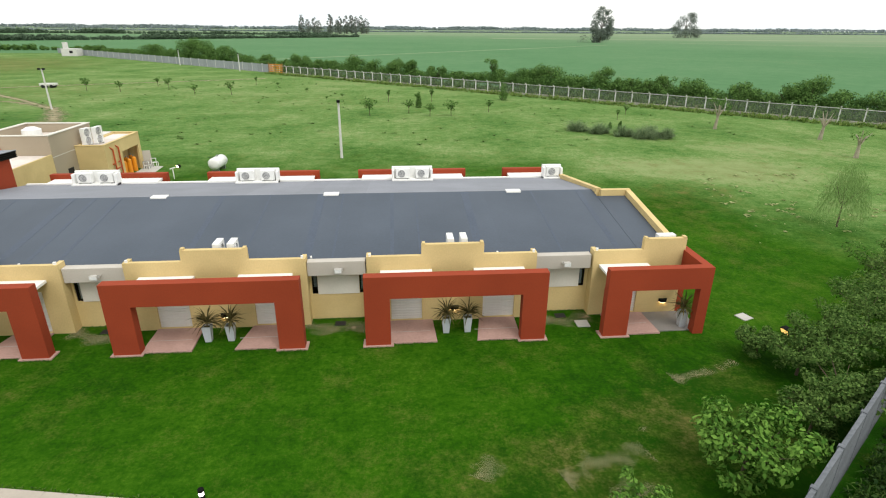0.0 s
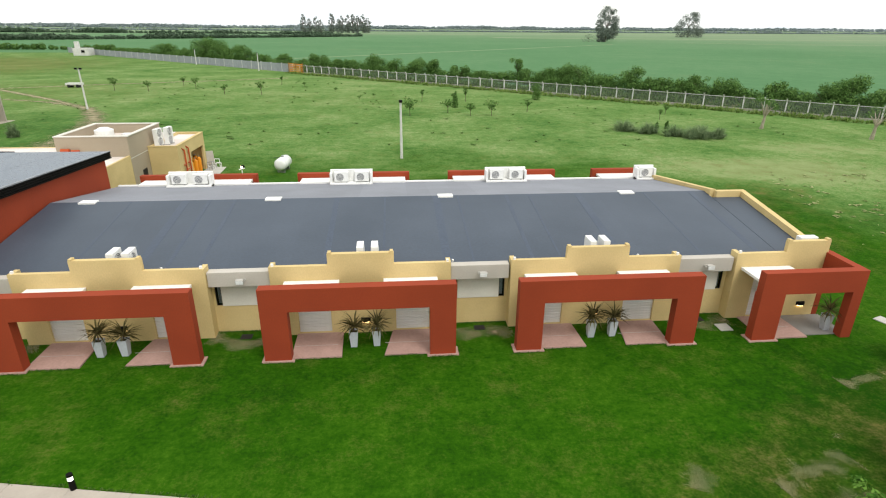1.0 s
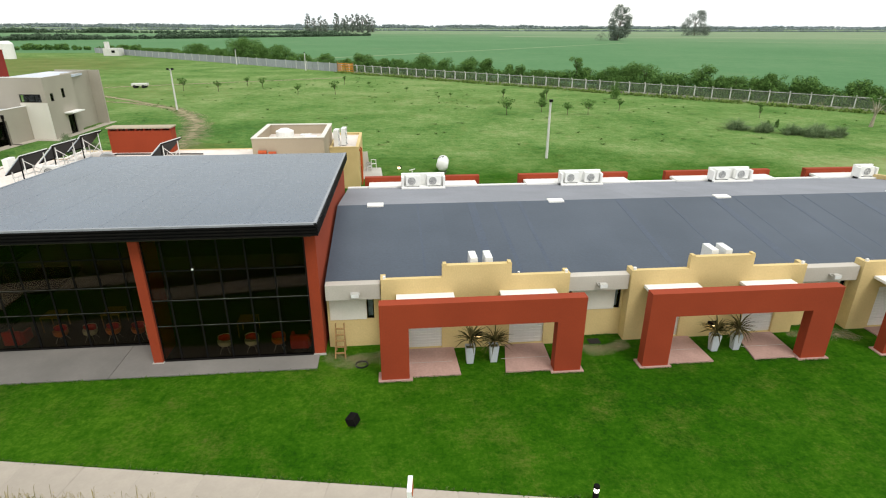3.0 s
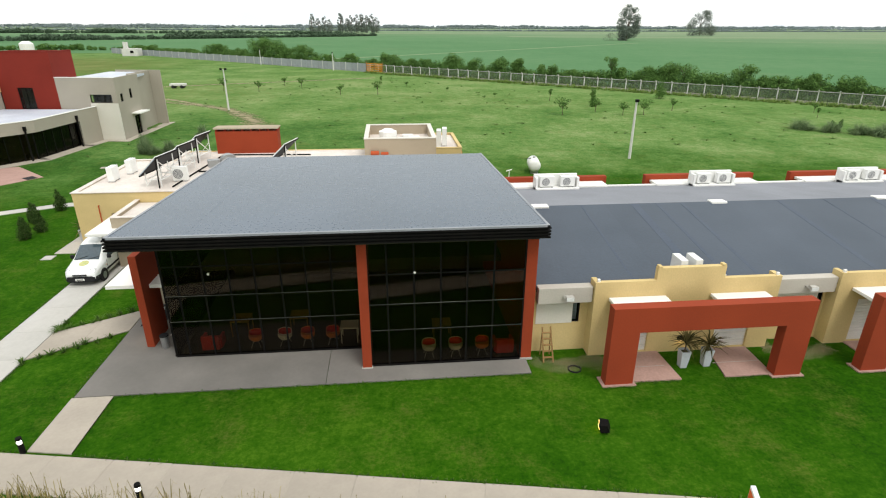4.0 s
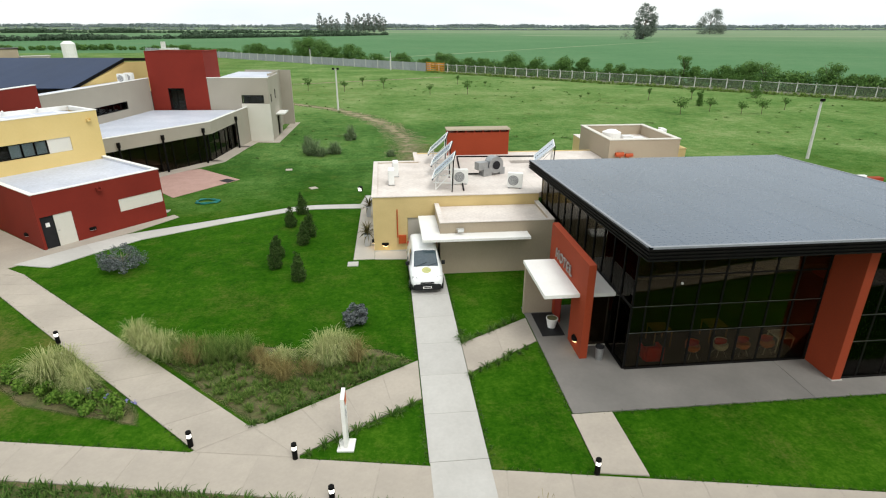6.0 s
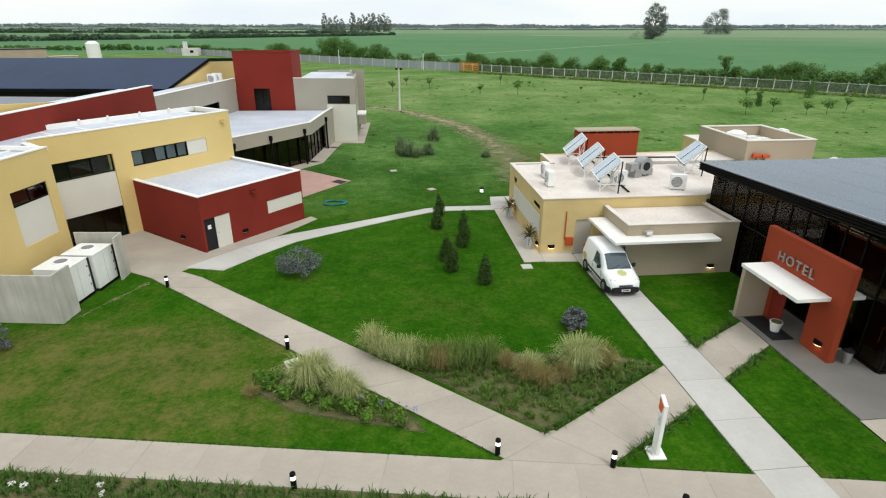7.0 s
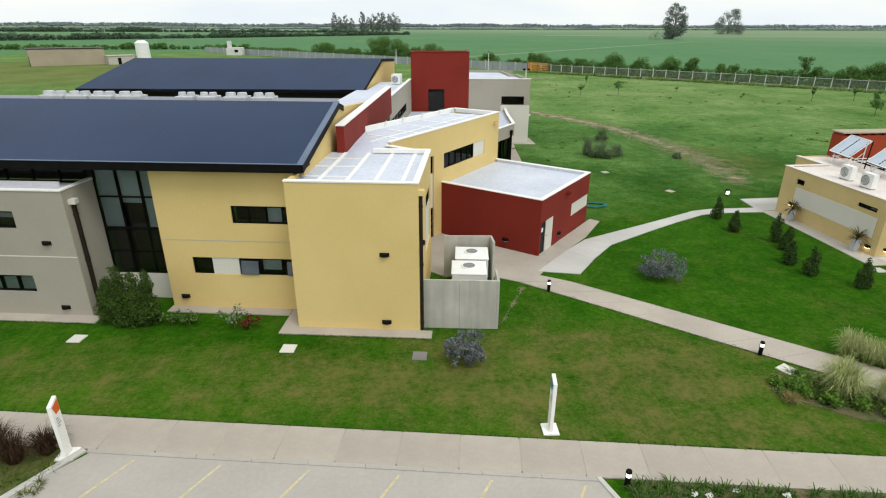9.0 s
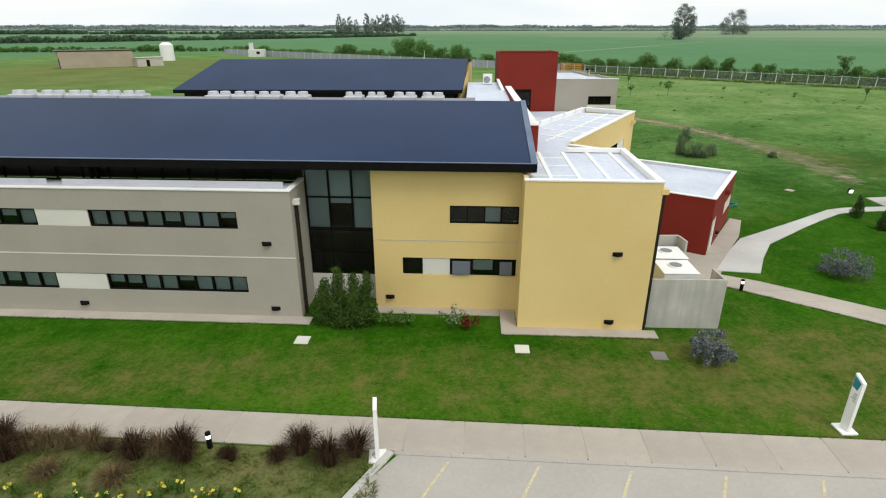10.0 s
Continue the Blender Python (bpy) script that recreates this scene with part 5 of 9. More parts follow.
cafe_table((-33.1, 21.3, 0.06), 0.8, 0.8)
cafe_table((-26.9, 20.0, 0.06), 0.8, 0.8)

# entrance: sign wall, canopy, side wall, door
entrance = thing("entrance_porch", (-39.2, 22.8, 0), "terracotta sign wall with a white canopy at the hotel entrance", "entrance")
sign = Shape()
pierced(sign, Plan(-39.03, 20.32, 90), 0.0, 4.92, 0.0, 0.30, 0.0, 4.18, [(1.55, 3.75, 0.0, 2.45)])
part("sign_wall", sign, TERRA, entrance)
part("canopy", Shape().box(-40.78, -37.85, 20.95, 24.55, 2.50, 2.66), WHITE, entrance, "thin white canopy slab through the sign wall", bevel=0.01)
part("porch_wall", Shape().box(-40.70, -39.34, 24.30, 24.52, 0.0, 2.50), BEIGE, entrance, "beige porch side wall")
part("door_leaf", Shape().box(-39.30, -39.26, 23.25, 24.05, 0.05, 2.40), OXBLOOD, entrance, "dark red door leaf, standing open")
part("notice", Shape().box(-39.325, -39.31, 23.5, 23.75, 1.5, 1.85), WHITE, entrance)
porch = part("porch_screen", Shape().box(-38.70, -37.92, 21.32, 21.38, 0.05, 2.49), BROWN_METAL, entrance, "dark brown glazed porch screen")
part("pane", Shape().box(-38.62, -38.00, 21.302, 21.316, 0.20, 2.40), DARK_GLASS, porch)
part("threshold", Shape().box(-38.72, -37.90, 21.22, 21.30, 0.05, 0.075), PANEL, porch)
pot = thing("plant_pot", (-39.75, 22.9, 0.05), "white round-bodied plant pot by the door", "plant pot")
part("pot_body", Shape().tube((0, 0, 0), (0, 0, 0.42), 0.17, 0.25, 14).tube((0, 0, 0.42), (0, 0, 0.47), 0.27, 0.27, 14), WHITE, pot, local=True)
part("soil", Shape().tube((0, 0, 0.47), (0, 0, 0.475), 0.23, 0.23, 14), SOIL, pot, local=True)
letters = bpy.data.curves.new("HOTEL", "FONT")
letters.body, letters.size, letters.extrude, letters.align_x, letters.space_character = "HOTEL", 0.62, 0.03, "CENTER", 1.22
lt = new("sign_letters", letters)
deps = bpy.context.evaluated_depsgraph_get()
letter_mesh = bpy.data.meshes.new_from_object(lt.evaluated_get(deps))
bpy.data.objects.remove(lt)
letter_mesh.materials.clear()
letter_mesh.materials.append(LETTER)
ob = part("sign_letters", letter_mesh, None, entrance, "raised metal letters spelling HOTEL", local=True)
ob.matrix_basis = pose(-0.20, 0.28, 2.95, 90, 0, -90)
bulkhead((-39.34, 20.95, 0.55), -90, lit=True)
bin_ = thing("litter_bin", (-38.55, 20.25, 0.05), "small grey litter bin on the terrace", "litter bin")
part("bin_body", Shape().tube((0, 0, 0), (0, 0, 0.55), 0.14, 0.17, 12), STEEL, bin_, local=True)
part("ash_tray", Shape().tube((0, 0, 0.55), (0, 0, 0.60), 0.18, 0.18, 12), DARK_PLASTIC, bin_, local=True)

# ---- kitchen block, garage, water tower ----
kit = thing("kitchen_block", (-42, 38, 0), "flat-roofed yellow kitchen block with a white coated roof", "building")
k = Shape()
pierced(k, WORLD, -47.75, -37.96, 32.6, 32.8, 0, 3.38, [(-45.75, -44.75, 0.0, 2.1)])
part("wall", k, CREAM, kit)
westp = Plan(-47.55, 32.6, 90)
k = Shape()
pierced(k, westp, 0.2, 8.6, 0.0, 0.20, 0, 3.38, [(0.7, 2.1, 2.52, 2.78), (6.7, 7.4, 2.45, 2.82)])
part("wall", k, CREAM, kit)
for q in ((-47.75, -44.6, 41.2, 41.4, 0, 3.38), (-44.8, -44.6, 41.4, 44.0, 0, 3.38), (-44.8, -25.5, 44.0, 44.2, 0, 3.38), (-38.16, -37.96, 32.8, 33.0, 0, 3.38), (-25.6, -25.43, 32.45, 40.3, 0, 3.42)):
    part("wall", Shape().box(*q), CREAM, kit)
part("wall_panel", Shape().box(-47.78, -47.752, 33.1, 39.9, 1.05, 2.25), PANEL, kit, "pale panel on the yellow wall")
west_in = Plan(-47.75, 40.6, -90)
window(kit, west_in, 5.91, 7.29, 0.05, 2.53, 2.77, 2, blind=False)
window(kit, west_in, 0.61, 1.29, 0.05, 2.46, 2.81, 1, blind=False)
for q in ((-47.55, -37.96, 32.8, 41.2, 3.0, 3.34), (-44.6, -30.8, 41.2, 44.0, 3.0, 3.342), (-37.95, -25.6, 33.0, 40.3, 3.0, 3.338)):
    part("roof", Shape().box(*q), WHITE_ROOF, kit, "flat roof with worn white coating")
part("coping", Shape().box(-47.80, -37.93, 32.55, 32.85, 3.38, 3.43).box(-47.80, -47.50, 32.85, 41.45, 3.38, 3.43).box(-47.50, -44.55, 41.15, 41.45, 3.38, 3.43).box(-44.85, -44.55, 41.45, 44.25, 3.38, 3.43), WHITE_ROOF, kit)
part("door", Shape().box(-45.74, -44.76, 32.68, 32.72, 0.05, 2.09), GUTTER, kit, "grey metal service door")
s = Shape().tube((-46.35, 32.53, 0.9), (-46.35, 32.53, 2.6), 0.035, n=8).tube((-46.35, 32.53, 2.6), (-46.35, 32.62, 2.6), 0.035, n=8)
part("fire_pipe", s, PIPE_RED, kit, "orange-red fire pipe")
part("hose_cabinet", Shape().box(-46.30, -45.85, 32.42, 32.6, 0.55, 1.05), PIPE_RED, kit, "orange-red hose cabinet", bevel=0.01)
part("skirting", Shape().box(-47.79, -37.99, 32.57, 32.597, 0, 0.10), CONCRETE, kit)
bulkhead((-47.1, 32.6, 0.40), 0, lit=True)
bulkhead((-47.75, 33.2, 0.40), -90, lit=True)
bulkhead((-47.75, 40.0, 0.9), -90, lit=True)

# red water-tank housing on the roof
house = thing("tank_housing", (-39.9, 43.7, 3.34), "dark terracotta roof box with a vent slot under its lid", "roof housing")
part("body", Shape().box(-42.25, -37.55, 43.3, 44.35, 3.34, 5.05), TERRA, house)
part("lid", Shape().box(-42.33, -37.47, 43.2, 44.45, 5.22, 5.32), BEIGE, house, bevel=0.01)
for j in range(8):
    part("vent_post", Shape().box(-42.22 + j * 0.655, -42.10 + j * 0.655, 43.32, 44.33, 5.05, 5.22), OXBLOOD, house)

# beige tower with an open roof well
tower = thing("service_tower", (-28.1, 43.5, 0), "beige service tower with an open roof well holding tanks", "building")
TX0, TX1, TY0, TY1, TZ = -30.75, -25.42, 40.32, 46.65, 4.86
t = Shape().box(TX0, TX1, TY0, TY0 + 0.25, 0, TZ).box(TX0, TX1, TY1 - 0.25, TY1, 0, TZ).box(TX0, TX0 + 0.25, TY0 + 0.25, TY1 - 0.25, 0, TZ).box(TX1 - 0.25, TX1, TY0 + 0.25, TY1 - 0.25, 0, TZ)
part("wall", t, BEIGE, tower)
part("roof", Shape().box(TX0 + 0.25, TX1 - 0.25, TY0 + 0.25, TY1 - 0.25, 3.9, 4.1), WHITE_ROOF, tower)
part("coping", Shape().box(TX0 - 0.04, TX1 + 0.04, TY0 - 0.04, TY0 + 0.29, TZ, TZ + 0.06).box(TX0 - 0.04, TX1 + 0.04, TY1 - 0.29, TY1 + 0.04, TZ, TZ + 0.06).box(TX0 - 0.04, TX0 + 0.29, TY0 + 0.29, TY1 - 0.29, TZ, TZ + 0.06).box(TX1 - 0.29, TX1 + 0.04, TY0 + 0.29, TY1 - 0.29, TZ, TZ + 0.06), PANEL, tower)
part("wall_vent", Shape().box(TX1 + 0.003, TX1 + 0.03, 41.9, 42.7, 1.2, 1.9), DARK_PLASTIC, tower, "dark louvred vent in the wall")
part("shadow_joint", Shape().box(TX1, TX1 + 0.012, TY0, TY1, 3.16, 3.20), PANEL, tower)
wt_ = thing("water_tank", (-29.0, 44.4, 4.1), "white round water tank in the roof well", "water tank")
part("tank_body", Shape().tube((0, 0, 0), (0, 0, 0.62), 0.72, 0.72, 18), AC_WHITE, wt_, local=True)
part("tank_lid", Shape().tube((0, 0, 0.62), (0, 0, 0.80), 0.66, 0.35, 18), AC_WHITE, wt_, local=True)
for x, y in ((-27.8, 43.6), (-26.9, 44.2), (-27.4, 45.0)):
    single("hatch", Shape().box(x - 0.45, x + 0.45, y - 0.3, y + 0.3, 4.1, 4.32), PALE_PLASTIC, "pale metal hatch in the roof well", "hatch", "roof hatches", bevel=0.02)
part("red_valves", Shape().tube((-30.3, 40.12, 3.86), (-29.7, 40.12, 3.86), 0.16, n=10).tube((-29.55, 40.12, 3.80), (-29.0, 40.12, 3.80), 0.13, n=10).tube((-29.9, 40.2, 3.34), (-29.9, 40.2, 3.8), 0.05, n=8).tube((-29.3, 40.2, 3.34), (-29.3, 40.2, 3.8), 0.05, n=8), PIPE_RED, tower, "red pipe valves")

# yellow gas-bottle annex
ann = thing("gas_annex", (-24.2, 47, 0), "small yellow annex with orange gas bottles and red pipes", "building")
a = Shape()
AX, AY0, AY1, AZ = -23.05, 43.5, 50.2, 3.44
pierced(a, Plan(AX, AY0, 90), 0.0, AY1 - AY0, 0.0, 0.2, 0, AZ, [(2.9, 6.2, 0.0, 2.35)])
a.box(-25.4, AX - 0.2, AY0, AY0 + 0.2, 0, AZ).box(-25.4, AX - 0.2, AY1 - 0.2, AY1, 0, AZ).box(-25.4, -25.2, AY0 + 0.2, AY1 - 0.2, 0, AZ)
part("wall", a, CREAM, ann)
part("roof", Shape().box(-25.2, AX - 0.2, AY0 + 0.2, AY1 - 0.2, 3.1, 3.30), WHITE_ROOF, ann)
part("coping", Shape().box(-25.43, AX + 0.03, AY0 - 0.03, AY0 + 0.23, AZ, AZ + 0.05).box(-25.43, AX + 0.03, AY1 - 0.23, AY1 + 0.03, AZ, AZ + 0.05).box(AX - 0.23, AX + 0.03, AY0 + 0.23, AY1 - 0.23, AZ, AZ + 0.05), CREAM, ann)
part("rear_block", Shape().box(-30.1, -25.44, 46.68, 50.2, 0, AZ), CREAM, ann)
part("rear_roof", Shape().box(-30.13, -25.44, 46.66, 50.23, AZ, AZ + 0.05), WHITE_ROOF, ann)
part("alcove_back", Shape().box(-24.3, -24.2, 46.2, 49.9, 0, 3.1), CREAM, ann)
p_ = Shape()
for y in (44.6, 45.6):
    p_.tube((AX + 0.12, y, 0), (AX + 0.12, y, 2.9), 0.065, n=8).tube((AX + 0.12, y, 2.9), (AX - 0.1, y - 0.3, 3.2), 0.065, n=8).tube((AX + 0.12, y, 1.7), (AX + 0.12, y - 0.4, 1.7), 0.06, n=8)
p_.tube((AX + 0.12, 44.6, 1.2), (AX + 0.12, 45.6, 1.2), 0.05, n=8)
part("gas_pipe", p_, PIPE_RED, ann)
for j in range(6):
    g_ = thing("gas_bottle", (-23.35 - 0.45 * (j % 2), 46.9 + 0.5 * j, 0), "orange gas bottle in an open alcove", "gas bottle", "gas bottles")
    part("cylinder", Shape().tube((0, 0, 0), (0, 0, 1.25), 0.22, n=12).tube((0, 0, 1.25), (0, 0, 1.4), 0.22, 0.07, 12), ORANGE, g_, local=True)
    part("valve", Shape().tube((0, 0, 1.4), (0, 0, 1.55), 0.05, n=8), STEEL, g_, local=True)
condenser((-24.85, 44.6, 3.30), 84, (0.95, 0.36, 1.45))
condenser((-24.3, 45.4, 3.30), 84, (0.95, 0.36, 1.45))
part("apron", Shape().prism([(AX + 0.002, 46.3), (-21.2, 46.6), (-21.4, 50.4), (AX + 0.002, 50.6)], -0.1, 0.03), CONCRETE, ann, "concrete apron")
scrap = thing("scrap_frames", (-22.95, 49.9, 0), "heap of discarded grey metal frames on the lawn", "scrap metal")
part("leaning_sheet", Shape().add([(-0.5, 0.6, 0), (0.45, 0.9, 0), (0.30, 1.1, 1.5), (-0.6, 0.8, 1.5), (-0.5, 0.63, 0), (0.45, 0.93, 0), (0.30, 1.13, 1.5), (-0.6, 0.83, 1.5)], [(0, 1, 2, 3), (7, 6, 5, 4), (0, 4, 5, 1), (1, 5, 6, 2), (2, 6, 7, 3), (3, 7, 4, 0)]), GUTTER, scrap, local=True)
rs = random.Random(4)
for j in range(5):
    x, y = rs.uniform(0.1, 0.7), rs.uniform(-0.7, 0.4)
    h_ = rs.uniform(0.6, 1.0)
    fr = Shape()
    for a_, b_ in (((0, 0, 0), (0, 0, h_)), ((0.45, 0, 0), (0.45, 0, h_)), ((0, 0, h_), (0.45, 0, h_)), ((0, 0, h_ / 2), (0.45, 0.4, h_ / 2)), ((0.45, 0.4, 0), (0.45, 0.4, h_ / 2)), ((0, 0.4, 0), (0, 0.4, h_ / 2)), ((0, 0.4, h_ / 2), (0.45, 0.4, h_ / 2))):
        fr.bar((x + a_[0], y + a_[1], a_[2]), (x + b_[0], y + b_[1], b_[2]), 0.05, 0.05)
    part("metal_frame", fr, STEEL if j % 2 else AC_WHITE, scrap, local=True)

# garage with its thin canopy
gar = thing("garage", (-41, 31, 0), "low beige garage block with a thin white canopy", "building")
for q in ((-44.15, -38.0, 29.15, 29.35, 0, 2.92), (-44.15, -43.95, 29.35, 32.55, 0, 2.92), (-38.2, -38.0, 29.35, 32.55, 0, 2.92)):
    part("wall", Shape().box(*q), BEIGE, gar)
part("roof", Shape().box(-43.95, -38.2, 29.35, 32.55, 2.5, 2.74), WHITE_ROOF, gar)
part("coping", Shape().box(-44.18, -37.97, 29.12, 29.38, 2.92, 2.96).box(-44.18, -43.92, 29.38, 32.55, 2.92, 2.96).box(-38.23, -37.97, 29.38, 32.55, 2.92, 2.96), WHITE_ROOF, gar)
part("canopy", Shape().box(-45.15, -39.45, 28.25, 29.14, 2.20, 2.34).box(-45.15, -44.16, 29.14, 32.2, 2.20, 2.34), WHITE, gar, "thin white canopy slab", bevel=0.01)
floodlight((-43.1, 29.13, 2.58), 0)
bulkhead((-39.2, 29.15, 0.35), 0, lit=True)


def solar_heater(at, turn):
    """Two flat solar collectors side by side on a white frame, high side towards +y."""
    e = thing("solar_collector", at, "pair of tilted solar collectors on a white steel frame", "solar panel", "solar collectors", turn)
    a, b = Vector((0, -0.62, 0.74)), Vector((0, 0.62, 1.88))
    up = Vector((0, -1.14, 1.24)).normalized() * 0.06
    for x0, x1 in ((-1.15, -0.02), (0.02, 1.15)):
        c = [a + Vector((x0, 0, 0)), a + Vector((x1, 0, 0)), b + Vector((x1, 0, 0)), b + Vector((x0, 0, 0))]
        part("collector", Shape().add(c + [q + up for q in c], [(3, 2, 1, 0), (4, 5, 6, 7), (0, 1, 5, 4), (1, 2, 6, 5), (2, 3, 7, 6), (3, 0, 4, 7)]), SOLAR, e, local=True)
    edge = Shape()
    for x in (-1.15, 1.15):
        edge.bar(a + up + Vector((x, 0, 0)), b + up + Vector((x, 0, 0)), 0.05, 0.05)
    for f in (0, 1):
        q = a.lerp(b, f) + up
        edge.bar(q + Vector((-1.15, 0, 0)), q + Vector((1.15, 0, 0)), 0.05, 0.06)
    part("panel_frame", edge, AC_WHITE, e, local=True)
    for x in (0.0, 1.12):
        clips = Shape()
        for k in range(9):
            q0, q1 = a.lerp(b, 0.06 + 0.10 * k), a.lerp(b, 0.11 + 0.10 * k)
            clips.bar(q0 + up * 1.25 + Vector((x, 0, 0)), q1 + up * 1.25 + Vector((x, 0, 0)), 0.07, 0.03)
        part("edge_clips", clips, BLACK, e, "row of black clips along the glass", local=True)
    part("back_sheet", Shape().add([a + Vector((-1.14, 0, -0.012)), a + Vector((1.14, 0, -0.012)), b + Vector((1.14, 0, -0.012)), b + Vector((-1.14, 0, -0.012))], [(3, 2, 1, 0)]), DARK_PLASTIC, e, local=True)
    part("pipe", Shape().tube(a + Vector((-1.2, 0, -0.03)), a + Vector((1.2, 0, -0.03)), 0.04, n=6).tube(b + Vector((-1.2, 0, 0)), b + Vector((1.2, 0, 0)), 0.04, n=6).tube(b + Vector((1.2, 0, 0)), (1.2, 0.55, 0.0), 0.04, n=6), BLACK, e, "black insulated pipe", local=True)
    legs = Shape()
    for x in (-0.85, 0.85):
        legs.bar((x, -0.45, 0), (x, -0.45, 0.86), 0.05, 0.05).bar((x, 0.5, 0), (x, 0.5, 1.74), 0.05, 0.05).bar((x, -0.45, 0.06), (x, 0.5, 1.1), 0.04, 0.04).bar((x, -0.6, 0.45), (x, 0.6, 0.45), 0.05, 0.05)
    legs.bar((-0.85, -0.45, 0.45), (0.85, -0.45, 0.45), 0.05, 0.05).bar((-0.85, 0.5, 0.45), (0.85, 0.5, 0.45), 0.05, 0.05).bar((-0.85, 0.5, 0.4), (0.85, 0.5, 1.6), 0.04, 0.04)
    part("stand", legs, AC_WHITE, e, local=True)
    return e


for x, y in ((-43.10, 41.45), (-43.18, 38.0), (-43.36, 34.75)):
    solar_heater((x, y, 3.34), -100)
solar_heater((-36.2, 38.1, 3.34), -104)
for x, y, tn in ((-46.6, 35.6, -90), (-46.3, 37.6, -90), (-39.1, 34.0, -20), (-42.3, 35.2, 0)):
    condenser((x, y, 3.34), tn, (0.9, 0.36, 0.95))
fan = thing("roof_extractor", (-39.8, 37.4, 3.34), "galvanised kitchen extractor fan on the roof", "extractor fan", turn=24)
part("drum", Shape().tube((0, -0.32, 0.68), (0, 0.32, 0.68), 0.56, n=24), STEEL, fan, local=True, smooth=False)
part("drum_mouth", Shape().tube((0, -0.37, 0.68), (0, -0.32, 0.68), 0.28, n=18), DARK_PLASTIC, fan, "dark inlet", local=True)
part("duct", Shape().box(-0.95, -0.3, -0.3, 0.3, 0.0, 0.55).box(-1.35, -0.6, -0.25, 0.25, 0.45, 0.95), STEEL, fan, local=True, bevel=0.02)
part("motor", Shape().box(0.35, 0.75, -0.25, 0.25, 0.0, 0.45), STEEL, fan, local=True, bevel=0.02)
pp = Shape().tube((-42.3, 33.6, 3.40), (-41.6, 42.6, 3.40), 0.05, n=8).tube((-41.6, 42.6, 3.40), (-35.0, 42.2, 3.40), 0.05, n=8).tube((-41.9, 37.4, 3.40), (-40.6, 37.4, 3.40), 0.05, n=8)
single("roof_pipe", pp, BLACK, "black insulated pipe lying on the white roof", "pipe")

# ---- two-storey building ----
BIG = Plan(-74.85, 26.88, -9.2)
WNG = Plan(-75.89, 34.95, 52.2)
big = thing("office_building", (*BIG.at(-15, 10), 0), "two-storey yellow and grey building with blue-black pitched roofs", "building")


def ribs(parent, plan, us, v0, v1, z, material):
    """Raised welded seams on a flat roof."""
    for u in us:
        part("seam", plan.box(Shape(), u - 0.085, u + 0.085, v0, v1, z - 0.02, z + 0.035), material, parent)


# yellow corner block
EAST = Plan(*BIG.at(0, 0), 80.8)
s = Shape()
pierced(s, EAST, 0.2, 6.4, 0.0, 0.2, 0, 6.74, [(3.41, 5.77, 2.42, 5.17)])
part("corner_wall", s, YELLOW, big)
part("corner_wall", BIG.box(Shape(), -5.47, 0.0, 0.0, 0.2, 0, 6.74), YELLOW, big)
part("corner_wall", BIG.box(Shape(), -5.47, -5.27, 0.2, 1.6, 0, 6.74), YELLOW, big)
part("corner_wall", Shape().prism([BIG.at(-0.2, 6.2), BIG.at(0.0, 6.4), WNG.at(0.2, 0.25), WNG.at(-0.1, 0.2)], 0, 6.6), YELLOW, big)
window(big, EAST, 3.42, 5.76, 0.06, 4.42, 5.16, 2, blind=False)
part("wall_panel", EAST.box(Shape(), 3.42, 5.76, 0.05, 0.12, 2.43, 4.41), PANEL, big, "pale panel under a window")
silver = part("flat_roof", Shape().prism(BIG.poly((-5.27, 0.2), (-0.2, 0.2), (-0.2, 6.4), (-5.27, 6.4)), 6.30, 6.56), SILVER_ROOF, big, "silver membrane roof with raised seams")
ribs(silver, BIG, (-4.3, -3.1, -1.9, -0.75), 0.2, 6.3, 6.56, WHITE)
for v in (1.6, 3.4, 5.0):
    part("seam", BIG.box(Shape(), -5.2, -3.1, v - 0.05, v + 0.05, 6.55, 6.59), WHITE, silver)
cp = Shape()
BIG.box(cp, -5.50, 0.03, -0.03, 0.24, 6.74, 6.80)
BIG.box(cp, -0.24, 0.03, 0.24, 6.44, 6.74, 6.80)
BIG.box(cp, -2.9, -0.24, 6.20, 6.44, 6.60, 6.80)
cp.prism([BIG.at(-0.22, 6.18), BIG.at(0.03, 6.43), WNG.at(0.23, 0.27), WNG.at(-0.13, 0.22)], 6.60, 6.66)
part("coping", cp, WHITE, big)

ln_ = BIG.box(Shape(), -5.26, -0.24, 0.202, 0.235, 6.56, 6.74)
BIG.box(ln_, -0.237, -0.202, 0.235, 6.2, 6.56, 6.74)
part("parapet_lining", ln_, WHITE, big)

# slanting yellow wing
w = Shape()
pierced(w, WNG, 0.2, 13.1, 0.0, 0.22, 0, 6.78, [(0.55, 4.40, 0.0, 5.28), (5.55, 10.96, 4.22, 5.20)])
WNG.box(w, 12.88, 13.1, 0.22, 3.6, 0, 6.78)
part("slanting_wall", w, YELLOW, big)
window(big, WNG, 5.56, 9.45, 0.06, 4.23, 5.19, 5)
part("wall_panel", WNG.box(Shape(), 9.46, 10.95, 0.05, 0.14, 4.23, 5.19), PANEL, big)
window(big, WNG, 0.56, 4.39, 0.10, 4.20, 5.27, 3, blind=False)
part("wall_panel", WNG.box(Shape(), 0.56, 4.39, 0.10, 0.18, 1.98, 4.18), PANEL, big)
window(big, WNG, 0.56, 4.39, 0.10, 0.04, 1.96, 3, blind=False, pane_mat=DARK_GLASS, name="glass_door")
